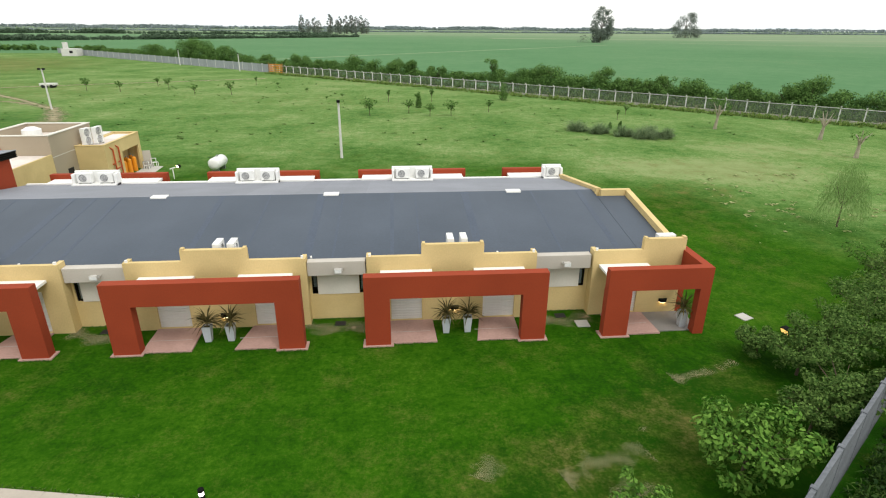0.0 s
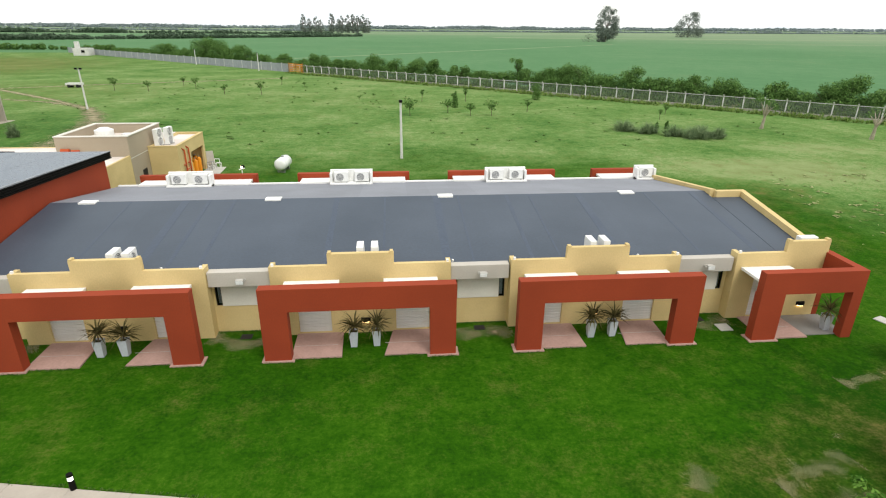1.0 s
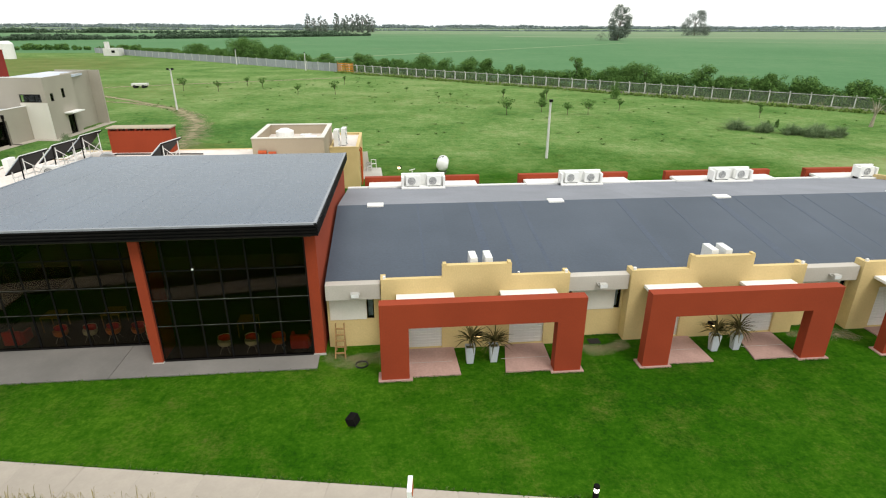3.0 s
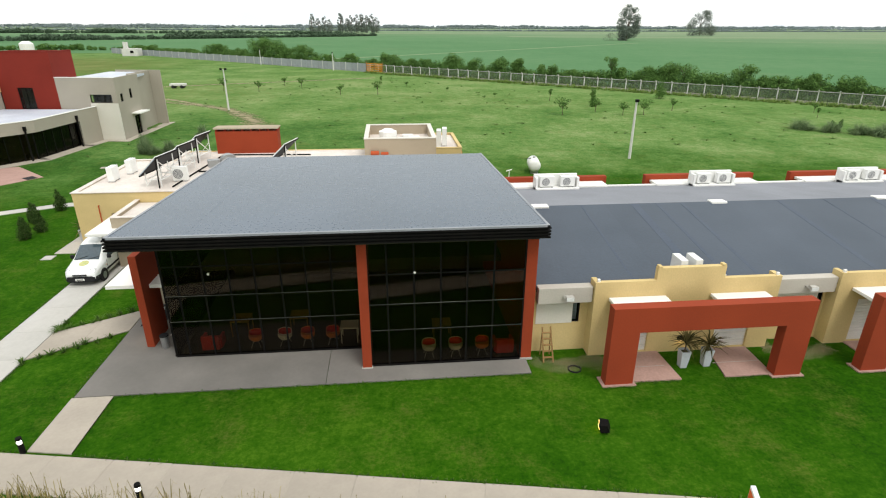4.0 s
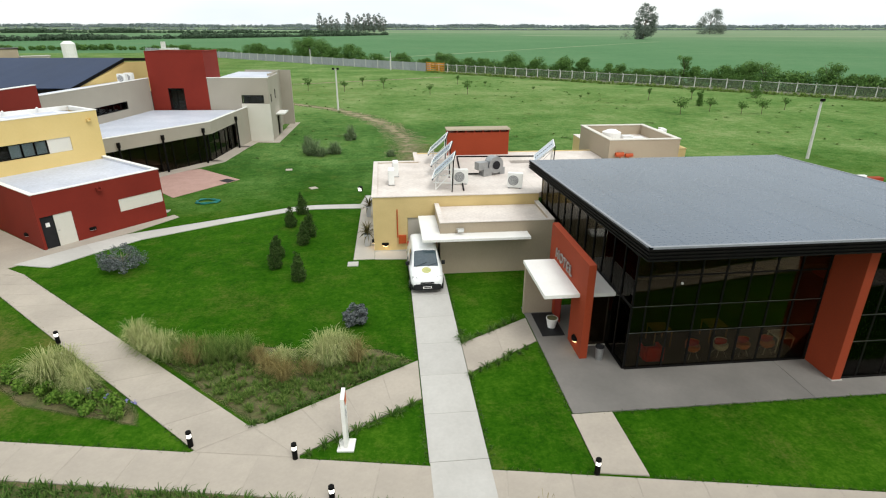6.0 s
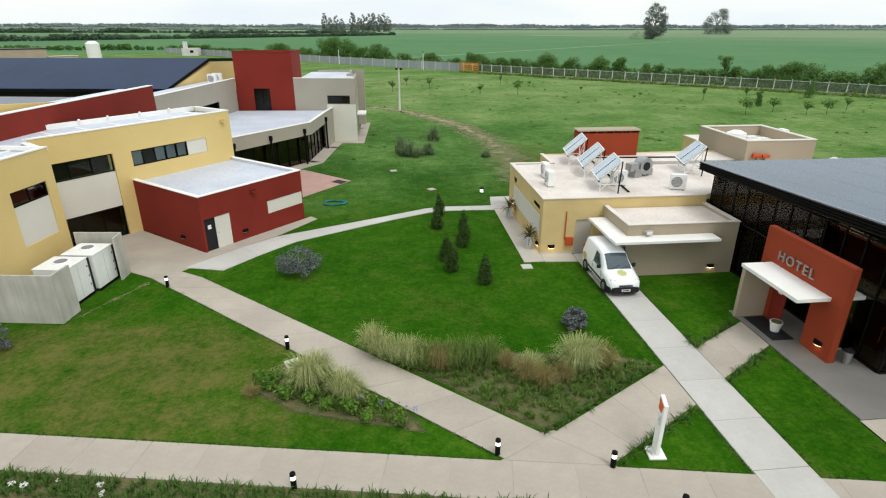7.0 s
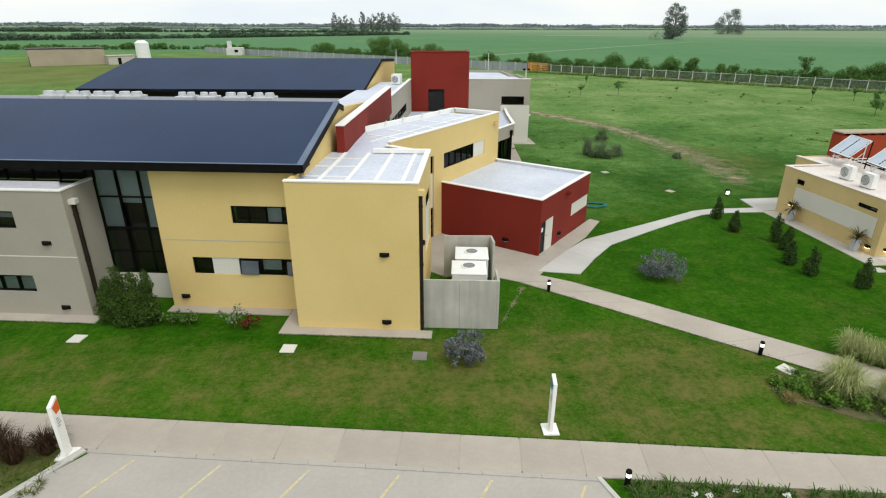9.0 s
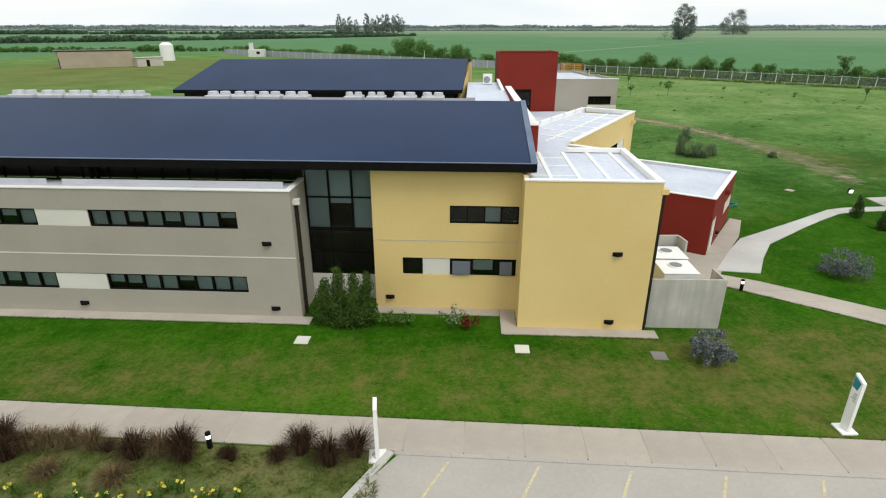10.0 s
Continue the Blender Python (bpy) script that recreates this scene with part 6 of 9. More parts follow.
roof_poly = [WNG.at(0.1, 0.2), WNG.at(12.9, 0.2), WNG.at(12.3, 3.7), (-77.35, 39.6), BIG.at(-4.3, 6.4), BIG.at(-2.5, 6.4)]
wing_roof = part("flat_roof", Shape().prism(roof_poly, 6.30, 6.55), SILVER_ROOF, big, "silver membrane roof with raised seams")
ribs(wing_roof, WNG, (2.2, 4.2, 6.2, 8.2, 10.2, 11.8), 0.3, 3.3, 6.55, WHITE)
part("seam", WNG.box(Shape(), 0.6, 12.6, 1.75, 1.85, 6.54, 6.58), WHITE, wing_roof)
cp = Shape()
WNG.box(cp, 0.1, 13.14, -0.03, 0.26, 6.78, 6.84)
WNG.box(cp, 12.84, 13.14, 0.26, 3.7, 6.78, 6.84)
e0, e1 = Vector(WNG.at(12.9, 3.75)), Vector((-77.35, 39.7))
cp.bar((*e0, 6.69), (*e1, 6.69), 0.25, 0.30)
part("coping", cp, WHITE, big)
part("parapet_lining", WNG.box(WNG.box(Shape(), 0.5, 12.84, 0.222, 0.255, 6.55, 6.78), 12.845, 12.878, 0.26, 3.5, 6.55, 6.78), WHITE, big)
for u in (3.0, 6.0, 9.0, 11.5):
    q = e0.lerp(e1, u / 14)
    part("vent_pipe", Shape().tube((*q, 6.5), (q.x + 0.25, q.y - 0.1, 6.95), 0.07, n=8), WHITE, wing_roof)

# red parapet wall at the gable
part("red_parapet", Shape().prism(BIG.poly((-4.75, 6.3), (-4.35, 6.3), (-4.65, 24.9), (-5.05, 24.9)), 5.8, 7.90), OXBLOOD, big, "long terracotta parapet wall")
part("coping", Shape().prism(BIG.poly((-4.78, 6.27), (-4.32, 6.27), (-4.62, 24.93), (-5.08, 24.93)), 7.90, 7.95), WHITE, big)
part("ledge_roof", Shape().prism(BIG.poly((-7.5, 15.5), (-5.06, 15.5), (-5.06, 24.9), (-7.5, 24.9)), 7.0, 7.62), SILVER_ROOF, big, "pale roof ledge behind the parapet")

# main front: yellow wall, glass recess, grey wall
f = Shape()
pierced(f, BIG, -12.05, -5.47, 1.6, 1.82, 0, 6.85, [(-8.57, -5.50, 4.31, 5.15), (-10.74, -5.52, 1.78, 2.62)])
part("front_wall", f, YELLOW, big)
part("shadow_joint", BIG.box(Shape(), -12.05, -5.48, 1.585, 1.60, 3.46, 3.50), GUTTER, big)
window(big, BIG, -8.56, -5.51, 1.66, 4.32, 5.14, 4, blind_share=0.5)
window(big, BIG, -10.73, -9.82, 1.66, 1.79, 2.61, 1, blind=False)
part("wall_panel", BIG.box(Shape(), -9.81, -8.56, 1.64, 1.72, 1.79, 2.61), PANEL, big)
window(big, BIG, -8.55, -5.53, 1.66, 1.79, 2.61, 3, blind_share=0.4)
for u0, u1 in ((-8.44, -7.62), (-6.27, -5.72)):
    lo_, hi_ = BIG.poly((u0, 1.50), (u1, 1.50), (u1, 1.525), (u0, 1.525)), BIG.poly((u0, 1.57), (u1, 1.57), (u1, 1.595), (u0, 1.595))
    part("open_sash", Shape().add([(*p, 1.84) for p in lo_] + [(*p, 2.5) for p in hi_], [(3, 2, 1, 0), (4, 5, 6, 7), (0, 1, 5, 4), (1, 2, 6, 5), (2, 3, 7, 6), (3, 0, 4, 7)]), SASH_GLASS, big, "tilted open sash")

g_ = Shape()
U_L = -46.0
up_w = [(-24.39, -17.73), (-33.6, -26.79), (-42.9, -36.1)]
lo_w = [(-24.25, -17.67), (-33.5, -26.65), (-42.8, -36.0)]
pierced(g_, BIG, U_L, -15.3, 0.4, 0.62, 0, 6.02, [(a, b, 4.29, 5.08) for a, b in up_w] + [(b0, b1, 4.29, 5.08) for b0, b1 in ((-26.79, -24.39), (-36.1, -33.6))]
        + [(a, b, 1.20, 2.02) for a, b in lo_w] + [(b0, b1, 1.20, 2.02) for b0, b1 in ((-26.65, -24.25), (-36.0, -33.5))])
BIG.box(g_, -15.52, -15.3, 0.62, 2.6, 0, 6.02)
part("grey_wall", g_, GREY_WALL, big, "grey plastered front with ribbon windows")
part("shadow_joint", BIG.box(Shape(), U_L, -15.31, 0.385, 0.40, 2.95, 3.0), PANEL, big)
for (a, b) in up_w:
    window(big, BIG, a + 0.01, b - 0.01, 0.46, 4.30, 5.07, 8, blind_share=1.0)
for (a, b) in lo_w:
    window(big, BIG, a + 0.01, b - 0.01, 0.46, 1.21, 2.01, 8, blind_share=1.0)
for a, b, z in ((-26.78, -24.40, 4.30), (-36.09, -33.61, 4.30), (-26.64, -24.26, 1.21), (-35.99, -33.51, 1.21)):
    part("wall_panel", BIG.box(Shape(), a, b, 0.43, 0.50, z, z + 0.77), PANEL, big)
for a, b in ((-25.62, -15.75), (-34.9, -26.35), (U_L, -35.6)):
    part("gutter_upstand", BIG.box(Shape(), a, b, 1.00, 1.06, 5.95, 6.27), ZINC, big, "pale lilac-grey sheet upstand behind the coping")
part("ledge", BIG.box(Shape(), U_L, -15.52, 0.62, 2.4, 5.2, 5.6), BROWN_METAL, big)
part("flashing", BIG.box(Shape(), U_L, -15.56, 0.645, 1.62, 5.60, 6.06), MACHINE, big, "pale grey sheet ledge behind the coping")
part("coping", BIG.box(BIG.box(Shape(), U_L, -15.27, 0.36, 0.64, 6.02, 6.07), -15.54, -15.27, 0.64, 2.6, 6.02, 6.07), WHITE, big)
window(big, BIG, -15.28, -12.07, 2.5, 3.62, 6.72, 3, rows=2, blind_share=1.0)
window(big, BIG, -15.28, -12.07, 2.5, 1.32, 3.60, 3, rows=2, blind=False)
part("plinth_panel", BIG.box(Shape(), -15.28, -12.07, 2.46, 2.7, 0.0, 1.31), PANEL, big)
BIG_IN = BIG.box(Shape(), U_L, -15.54, 2.62, 2.8, 0, 5.85)
part("inner_front", BIG_IN, INNER, big)
window(big, BIG, U_L, -15.54, 2.45, 5.86, 6.80, 24, blind=False, name="clerestory")
for u in (-25.2, -34.5):
    for du in (0.0, 0.3):
        part("downpipe", BIG.box(Shape(), u + du - 0.06, u + du + 0.06, 2.3, 2.42, 5.5, 6.85), BLACK, big)

# main roof
MR = [(1.05, 7.17), (8.1, 8.85), (9.6, 8.47)]
slab = Shape()
for (v0, z0), (v1, z1) in zip(MR, MR[1:]):
    slab.prism(BIG.poly((U_L, v0), (-5.05, v0), (-5.05, v1), (U_L, v1)), [z0 - 0.3, z0 - 0.3, z1 - 0.3, z1 - 0.3], [z0, z0, z1, z1])
main_roof = part("pitched_roof", slab, BLACK, big, "blue-black sheet roof with a black eaves fascia")
n = 22
for k in range(n):
    u0 = U_L + (40.93 * k) / n
    u1 = u0 + 40.93 / n - 0.003
    part("roof_sheet", Shape().prism(BIG.poly((u0, 1.07), (u1, 1.07), (u1, 8.08), (u0, 8.08)), [7.12, 7.12, 8.77, 8.77], [7.187, 7.187, 8.857, 8.857]), NAVY_ROOF, main_roof)
part("fascia", BIG.box(Shape(), U_L, -5.00, 0.95, 1.05, 6.84, 7.20), BLACK, main_roof)
part("soffit", BIG.box(Shape(), U_L, -5.06, 1.05, 2.5, 6.85, 6.92), BROWN_METAL, main_roof)
part("verge", Shape().prism(BIG.poly((-5.05, 1.0), (-4.92, 1.0), (-4.92, 8.1), (-5.05, 8.1)), [6.84, 6.84, 8.52, 8.52], [7.21, 7.21, 8.89, 8.89]), BLACK, main_roof)
part("verge_flashing", Shape().prism(BIG.poly((-5.18, 1.0), (-4.91, 1.0), (-4.91, 8.1), (-5.18, 8.1)), [7.19, 7.19, 8.86, 8.86], [7.225, 7.225, 8.905, 8.905]), ROOF_TRIM, main_roof, "blue-grey flashing along the gable")
part("drip_edge", BIG.box(Shape(), U_L, -4.92, 0.93, 1.06, 7.205, 7.225), ROOF_TRIM, main_roof)
part("gable_wall", Shape().prism(BIG.poly((-5.4, 1.62), (-5.1, 1.62), (-5.1, 8.1), (-5.4, 8.1)), 3.0, [6.95, 6.95, 8.52, 8.52]).prism(BIG.poly((-5.4, 8.1), (-5.1, 8.1), (-5.3, 24.5), (-5.6, 24.5)), 3.0, [8.52, 8.52, 7.0, 7.0]), YELLOW, big)
part("machine_deck", BIG.box(Shape(), U_L, -5.5, 9.6, 20.0, 6.8, 7.55), PALE_ROOF, big)


def chiller(u, wd):
    e = thing("roof_machine", (*BIG.at(u + wd / 2, 10.9), 7.55), "white roof-top air conditioning machine with rounded top", "air conditioner", "roof machines", BIG.angle)
    part("casing", Shape().box(-wd / 2, wd / 2, -0.5, 0.5, 0.0, 1.20), MACHINE, e, bevel=0.06, local=True)
    for x in (-wd / 4, wd / 4):
        part("fan_cowl", Shape().tube((x, 0, 1.2), (x, 0, 1.40), wd * 0.22, wd * 0.19, 14), MACHINE, e, local=True)
    for k in range(3):
        part("vent_slot", Shape().box(-wd / 2 + 0.1, wd / 2 - 0.1, -0.512, -0.502, 0.25 + 0.25 * k, 0.40 + 0.25 * k), DARK_PLASTIC, e, local=True)


for u, wd in ((-23.2, 1.45), (-21.6, 1.3), (-20.15, 1.35), (-18.6, 1.45), (-15.05, 1.05), (-13.75, 1.05), (-12.25, 1.35), (-10.6, 1.3), (-35.1, 1.55), (-33.3, 1.5), (-31.6, 1.45), (-29.9, 1.5), (-28.3, 1.4)):
    chiller(u, wd)

# second roof behind
R2 = [(-106.3, 65.3), (-78.0, 62.1), (-76.1, 71.2), (-103.4, 73.2)]
second = thing("rear_building", (-90, 68, 0), "rear two-storey block with a blue-black pitched roof", "building")
part("wall", Shape().prism([(-105.5, 66.0), (-78.6, 63.0), (-76.7, 71.0), (-75.2, 78.0), (-101.5, 80.5)], 0, 6.3), BROWN_METAL, second)
rr = part("roof", Shape().prism(R2, [6.3, 6.3, 8.7, 8.7], [6.62, 6.62, 9.02, 9.02]).prism([R2[3], R2[2], (-74.6, 78.4), (-101.2, 80.0)], [8.7, 8.7, 8.3, 8.3], [9.02, 9.02, 8.62, 8.62]), BLACK, second)
for k in range(14):
    a, b = k / 14, (k + 1) / 14 - 0.0001
    L0, L1 = Vector(R2[0]), Vector(R2[1])
    T0, T1 = Vector(R2[3]), Vector(R2[2])
    part("roof_sheet", Shape().prism([tuple(L0.lerp(L1, a)), tuple(L0.lerp(L1, b)), tuple(T0.lerp(T1, b)), tuple(T0.lerp(T1, a))], [6.5, 6.5, 8.9, 8.9], [6.635, 6.635, 9.035, 9.035]), NAVY_ROOF, rr)
part("gable_wall", Shape().prism([(-78.3, 63.2), (-77.9, 63.2), (-75.9, 71.2), (-74.6, 78.0), (-75.0, 78.0), (-76.3, 71.2)], 5.0, [6.5, 6.5, 8.6, 8.3, 8.3, 8.6]), YELLOW, second)

# grey block, red stair tower, grey wing, curved dining front
rear = thing("dining_wing", (-68, 62, 0), "grey wing with dark red stair tower and curved glass front", "building")
MID = Plan(-75.64, 52.2, 81.0)
m_ = Shape()
pierced(m_, MID, 0.0, 16.8, 0.0, 0.22, 0, 7.0, [(0.6, 12.2, 4.30, 5.10)])
MID.box(m_, 0.0, 0.2, 0.22, 3.4, 0, 7.0)
part("mid_wall", m_, GREY_WALL, rear)
window(rear, MID, 0.61, 12.19, 0.06, 4.31, 5.09, 10, blind=False)
part("mid_roof", Shape().prism(MID.poly((0.2, 0.22), (16.8, 0.22), (16.8, 3.4), (0.2, 3.4)), 6.4, 6.68), SILVER_ROOF, rear)
part("coping", MID.box(Shape(), -0.03, 16.8, -0.03, 0.26, 7.0, 7.06), WHITE, rear)
condenser((*MID.at(14.2, 1.3), 6.68), -9, (0.95, 0.4, 1.0))
condenser((*MID.at(15.4, 1.3), 6.68), -9, (0.95, 0.4, 1.0))

TW = Plan(-73.0, 68.95, -5.4)
t_ = Shape()
pierced(t_, TW, 0.0, 6.4, 0.0, 0.25, 0, 9.80, [(1.9, 3.68, 3.5, 5.91)])
TW.box(t_, 0.0, 0.25, 0.25, 3.9, 0, 9.80)
TW.box(t_, 6.15, 6.4, 0.25, 3.9, 0, 9.80)
TW.box(t_, 0.0, 6.4, 3.9, 4.15, 0, 9.80)
part("stair_tower", t_, OXBLOOD, rear, "dark terracotta stair tower")
part("tower_roof", TW.box(Shape(), 0.25, 6.15, 0.25, 3.9, 9.0, 9.3), PALE_ROOF, rear)
part("coping", TW.box(TW.box(Shape(), -0.04, 6.44, -0.04, 0.28, 9.80, 9.86), 6.12, 6.44, 0.28, 4.18, 9.80, 9.86), OXBLOOD, rear)
window(rear, TW, 1.91, 3.67, 0.08, 3.51, 5.90, 2, rows=2, blind=False)

GW = Plan(-66.62, 68.35, -7.0)
q_ = Shape()
pierced(q_, GW, 0.0, 6.80, 0.0, 0.22, 0, 7.02, [(3.66, 6.19, 4.27, 5.18)])
GE = Plan(*GW.at(6.80, 0.0), 90.0)
pierced(q_, GE, 0.22, 6.2, 0.0, 0.22, 0, 7.02, [(0.9, 1.6, 4.27, 5.18), (3.4, 4.1, 4.4, 5.5), (3.6, 5.2, 0.0, 2.3)])
q_.prism([GE.at(6.2, 0.0), GE.at(6.4, 0.0), GE.at(6.4, 1.2), GE.at(6.2, 1.2)], 0, 7.02)
pierced(q_, Plan(*GE.at(6.2, 0.8), 90), 0.2, 6.6, 0.0, 0.22, 0, 7.02, [])
GW.box(q_, 0.0, 6.0, 12.0, 12.2, 0, 7.02)
part("grey_wall", q_, GREY_WALL, rear)
window(rear, GW, 3.67, 6.18, 0.06, 4.28, 5.17, 3, blind=False)
window(rear, GE, 0.91, 1.59, 0.06, 4.28, 5.17, 1, blind=False)
window(rear, GE, 3.41, 4.09, 0.06, 4.41, 5.49, 1, blind=False)
window(rear, GE, 3.61, 5.19, 0.12, 0.03, 2.29, 2, blind=False, name="glass_door", pane_mat=DARK_GLASS)
part("door_canopy", Shape().prism([GE.at(3.0, -1.0), GE.at(5.8, -1.0), GE.at(5.8, 0.0), GE.at(3.0, 0.0)], 2.6, 2.74), WHITE, rear)
part("lower_face", GW.box(Shape(), 3.6, 6.83, -0.04, -0.003, 0.0, 4.22), PANEL, rear, "pale panel face")
part("hose_cabinet", GE.box(Shape(), 6.9, 7.4, 0.62, 0.79, 0.9, 1.6), PIPE_RED, rear)
part("flat_roof", Shape().prism([GW.at(0.2, 0.2), GW.at(6.6, 0.2), GE.at(6.2, 0.3), GE.at(12.4, 1.0), (-66.0, 80.4)], 6.5, 6.78), SILVER_ROOF, rear)
part("coping", GW.box(Shape(), -0.02, 6.84, -0.03, 0.25, 7.02, 7.08), WHITE, rear)
part("plinth_walk", Shape().prism([GW.at(0.5, -0.9), GW.at(7.7, -0.9), GE.at(13.0, -1.2), GE.at(13.0, 0.0), GW.at(6.8, 0.0), GW.at(0.5, 0.0)], -0.1, 0.04), WALK, rear)

front_line = [(-70.2, 49.1), (-63.75, 57.7), (-62.95, 64.5), (-62.45, 67.75)]
roof_back = [(-75.2, 68.6), (-75.45, 52.5)]
part("dining_roof", Shape().prism([*[(x - 0.2, y + 0.1) for x, y in front_line], *roof_back], 3.3, 3.55), SILVER_ROOF, rear, "pale flat roof with a raised edge")
for k, ((x0, y0), (x1, y1)) in enumerate(zip(front_line, front_line[1:])):
    ang, ln = math.degrees(math.atan2(y1 - y0, x1 - x0)), math.hypot(x1 - x0, y1 - y0)
    P = Plan(x0, y0, ang)
    part("fascia", P.box(Shape(), 0, ln, 0.0, 0.22, 2.72 if k < 2 else 0.0, 3.86), GREY_WALL, rear, "grey roof fascia")
    part("coping", P.box(Shape(), -0.02, ln + 0.02, -0.03, 0.25, 3.86, 3.92), WHITE, rear)
    if k < 2:
        cols = 8 if k == 0 else 5
        for j in range(cols):
            a, b = ln * j / cols, ln * (j + 1) / cols
            part("pane", P.box(Shape(), a + 0.03, b - 0.03, 0.42, 0.43, 0.05, 2.70), DARK_GLASS, rear)
            part("mullion", P.box(Shape(), a - 0.035, a + 0.035, 0.36, 0.48, 0.03, 2.72), BLACK, rear)
        for u in ((1.6, 5.6, 9.8) if k == 0 else (6.3,)):
            part("downpipe", Shape().tube((*P.at(u, -0.12), 0.0), (*P.at(u, -0.12), 3.0), 0.09, n=10).tube((*P.at(u, -0.12), 3.0), (*P.at(u, -0.12), 3.4), 0.16, 0.16, 8), BLACK, rear)
    part("plinth_walk", P.box(Shape(), -0.2, ln + 0.3, -1.0, 0.4, -0.1, 0.045), WALK, rear)
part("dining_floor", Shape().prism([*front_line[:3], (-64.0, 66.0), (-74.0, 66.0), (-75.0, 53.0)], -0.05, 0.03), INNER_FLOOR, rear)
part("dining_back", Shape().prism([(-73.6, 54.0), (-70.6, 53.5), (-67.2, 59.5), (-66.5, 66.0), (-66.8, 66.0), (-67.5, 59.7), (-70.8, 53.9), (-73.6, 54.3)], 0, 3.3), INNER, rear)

# dark red annex
RED = Plan(-67.38, 34.69, 50.0)
annex = thing("red_annex", (*RED.at(3.8, 3.5), 0), "single-storey dark red annex with a pale flat roof", "building")
a_ = Shape()
pierced(a_, RED, 0.0, 7.7, 0.0, 0.2, 0, 3.42, [(0.14, 1.90, 0.0, 2.02), (4.72, 7.66, 1.15, 2.0)])
part("wall", a_, OXBLOOD, annex)
part("wall", RED.box(Shape(), 0.0, 0.2, 0.2, 7.0, 0, 3.42), OXBLOOD, annex)
part("wall", RED.box(Shape(), 7.5, 7.7, 0.2, 7.0, 0, 3.42), OXBLOOD, annex)
part("door", RED.box(Shape(), 0.15, 0.86, 0.10, 0.16, 0.03, 2.01), DARK_PLASTIC, annex, "dark metal door leaf")
part("door", RED.box(Shape(), 0.88, 1.89, 0.03, 0.08, 0.03, 2.01), PANEL, annex, "pale metal door leaf")
part("notice", RED.box(Shape(), 0.40, 0.62, 0.085, 0.098, 1.35, 1.6), WHITE, annex)
part("door_handle", RED.box(Shape(), 0.95, 1.05, -0.01, 0.03, 1.0, 1.04), STEEL, annex)
part("wall_panel", RED.box(Shape(), 4.73, 7.65, 0.03, 0.14, 1.16, 1.99), PANEL, annex, "pale panel set in the red wall")
part("roof", RED.box(Shape(), 0.2, 7.5, 0.2, 7.2, 3.0, 3.26), SILVER_ROOF, annex, "pale grey membrane roof")
part("parapet_lining", RED.box(RED.box(RED.box(Shape(), 0.235, 7.465, 0.202, 0.235, 3.26, 3.42), 0.202, 0.235, 0.24, 7.0, 3.26, 3.42), 7.465, 7.498, 0.24, 7.0, 3.26, 3.42), SILVER_ROOF, annex)
part("coping", RED.box(RED.box(RED.box(Shape(), -0.03, 7.73, -0.03, 0.24, 3.42, 3.47), -0.03, 0.24, 0.24, 7.2, 3.42, 3.47), 7.46, 7.73, 0.24, 7.2, 3.42, 3.47), WHITE, annex)
bulkhead((*RED.at(2.83, 0.0), 0.5), 50)
bulkhead((*RED.at(0.0, 2.2), 0.5), -40)
spout(annex, (*RED.at(3.67, 0.0), 3.0), RED.angle, OXBLOOD)

# lamps, pipes and footings of the corner block and front
for u, z in ((-1.47, 3.56), (-1.48, 0.34)):
    bulkhead((*BIG.at(u, 0.0), z), BIG.angle)
bulkhead((*EAST.at(1.18, 0.0), 3.68), EAST.angle)
for u, z in ((-16.55, 3.55), (-16.5, 0.36), (-25.6, 0.4)):
    bulkhead((*BIG.at(u, 0.4), z), BIG.angle)
bulkhead((*BIG.at(-11.38, 1.6), 0.5), BIG.angle)
spout(big, (*WNG.at(12.4, 0.0), 6.2), WNG.angle, YELLOW)
px, py = EAST.at(0.16, -0.08)
downpipe(big, px, py, 0.05, 6.25, hopper=YELLOW)
px, py = BIG.at(-15.2, 0.85)
downpipe(big, px, py, 0.05, 5.35, hopper=PANEL)
part("plinth_walk", Shape().prism(BIG.poly((-6.2, -0.62), (0.55, -0.62), (0.55, 0.0), (-5.5, 0.0), (-5.5, 1.6), (-6.2, 1.6)), -0.1, 0.05), WALK, big, "concrete plinth strip")
part("plinth_walk", Shape().prism(BIG.poly((-12.1, 1.0), (-6.22, 1.0), (-6.22, 1.6), (-12.1, 1.6)), -0.1, 0.05), WALK, big)
part("plinth_walk", Shape().prism(BIG.poly((U_L, -0.25), (-14.8, -0.25), (-14.8, 0.4), (U_L, 0.4)), -0.1, 0.05), WALK, big)

STAINED = mat("stained_concrete_panel", (0.50, 0.48, 0.43), (0.40, 0.385, 0.34), 0.92, 0.8, 2.6, 0.20, 0.1, vary=0.05, streak=0.10)
# generators in their concrete screen
screen = thing("screen_wall", (-72.5, 29, 0), "pale concrete panel screen round the generators", "screen wall")
part("panel", Shape().prism([(-74.72, 27.20), (-73.1, 26.97), (-73.1, 27.07), (-74.72, 27.30)], 0, 2.37), STAINED, screen)
part("panel", Shape().prism([(-73.09, 26.97), (-71.48, 26.74), (-71.48, 26.84), (-73.09, 27.07)], 0, 2.375), STAINED, screen)
part("panel", Shape().prism([(-71.47, 26.74), (-71.37, 26.74), (-71.25, 28.0), (-71.35, 28.0)], 0, 2.37), STAINED, screen)
part("panel", Shape().prism([(-73.2, 32.4), (-70.72, 32.15), (-70.72, 32.25), (-73.2, 32.5)], 0, 2.37), STAINED, screen)
part("panel", Shape().prism([(-70.80, 31.3), (-70.70, 31.3), (-70.70, 32.14), (-70.80, 32.14)], 0, 2.37), STAINED, screen)
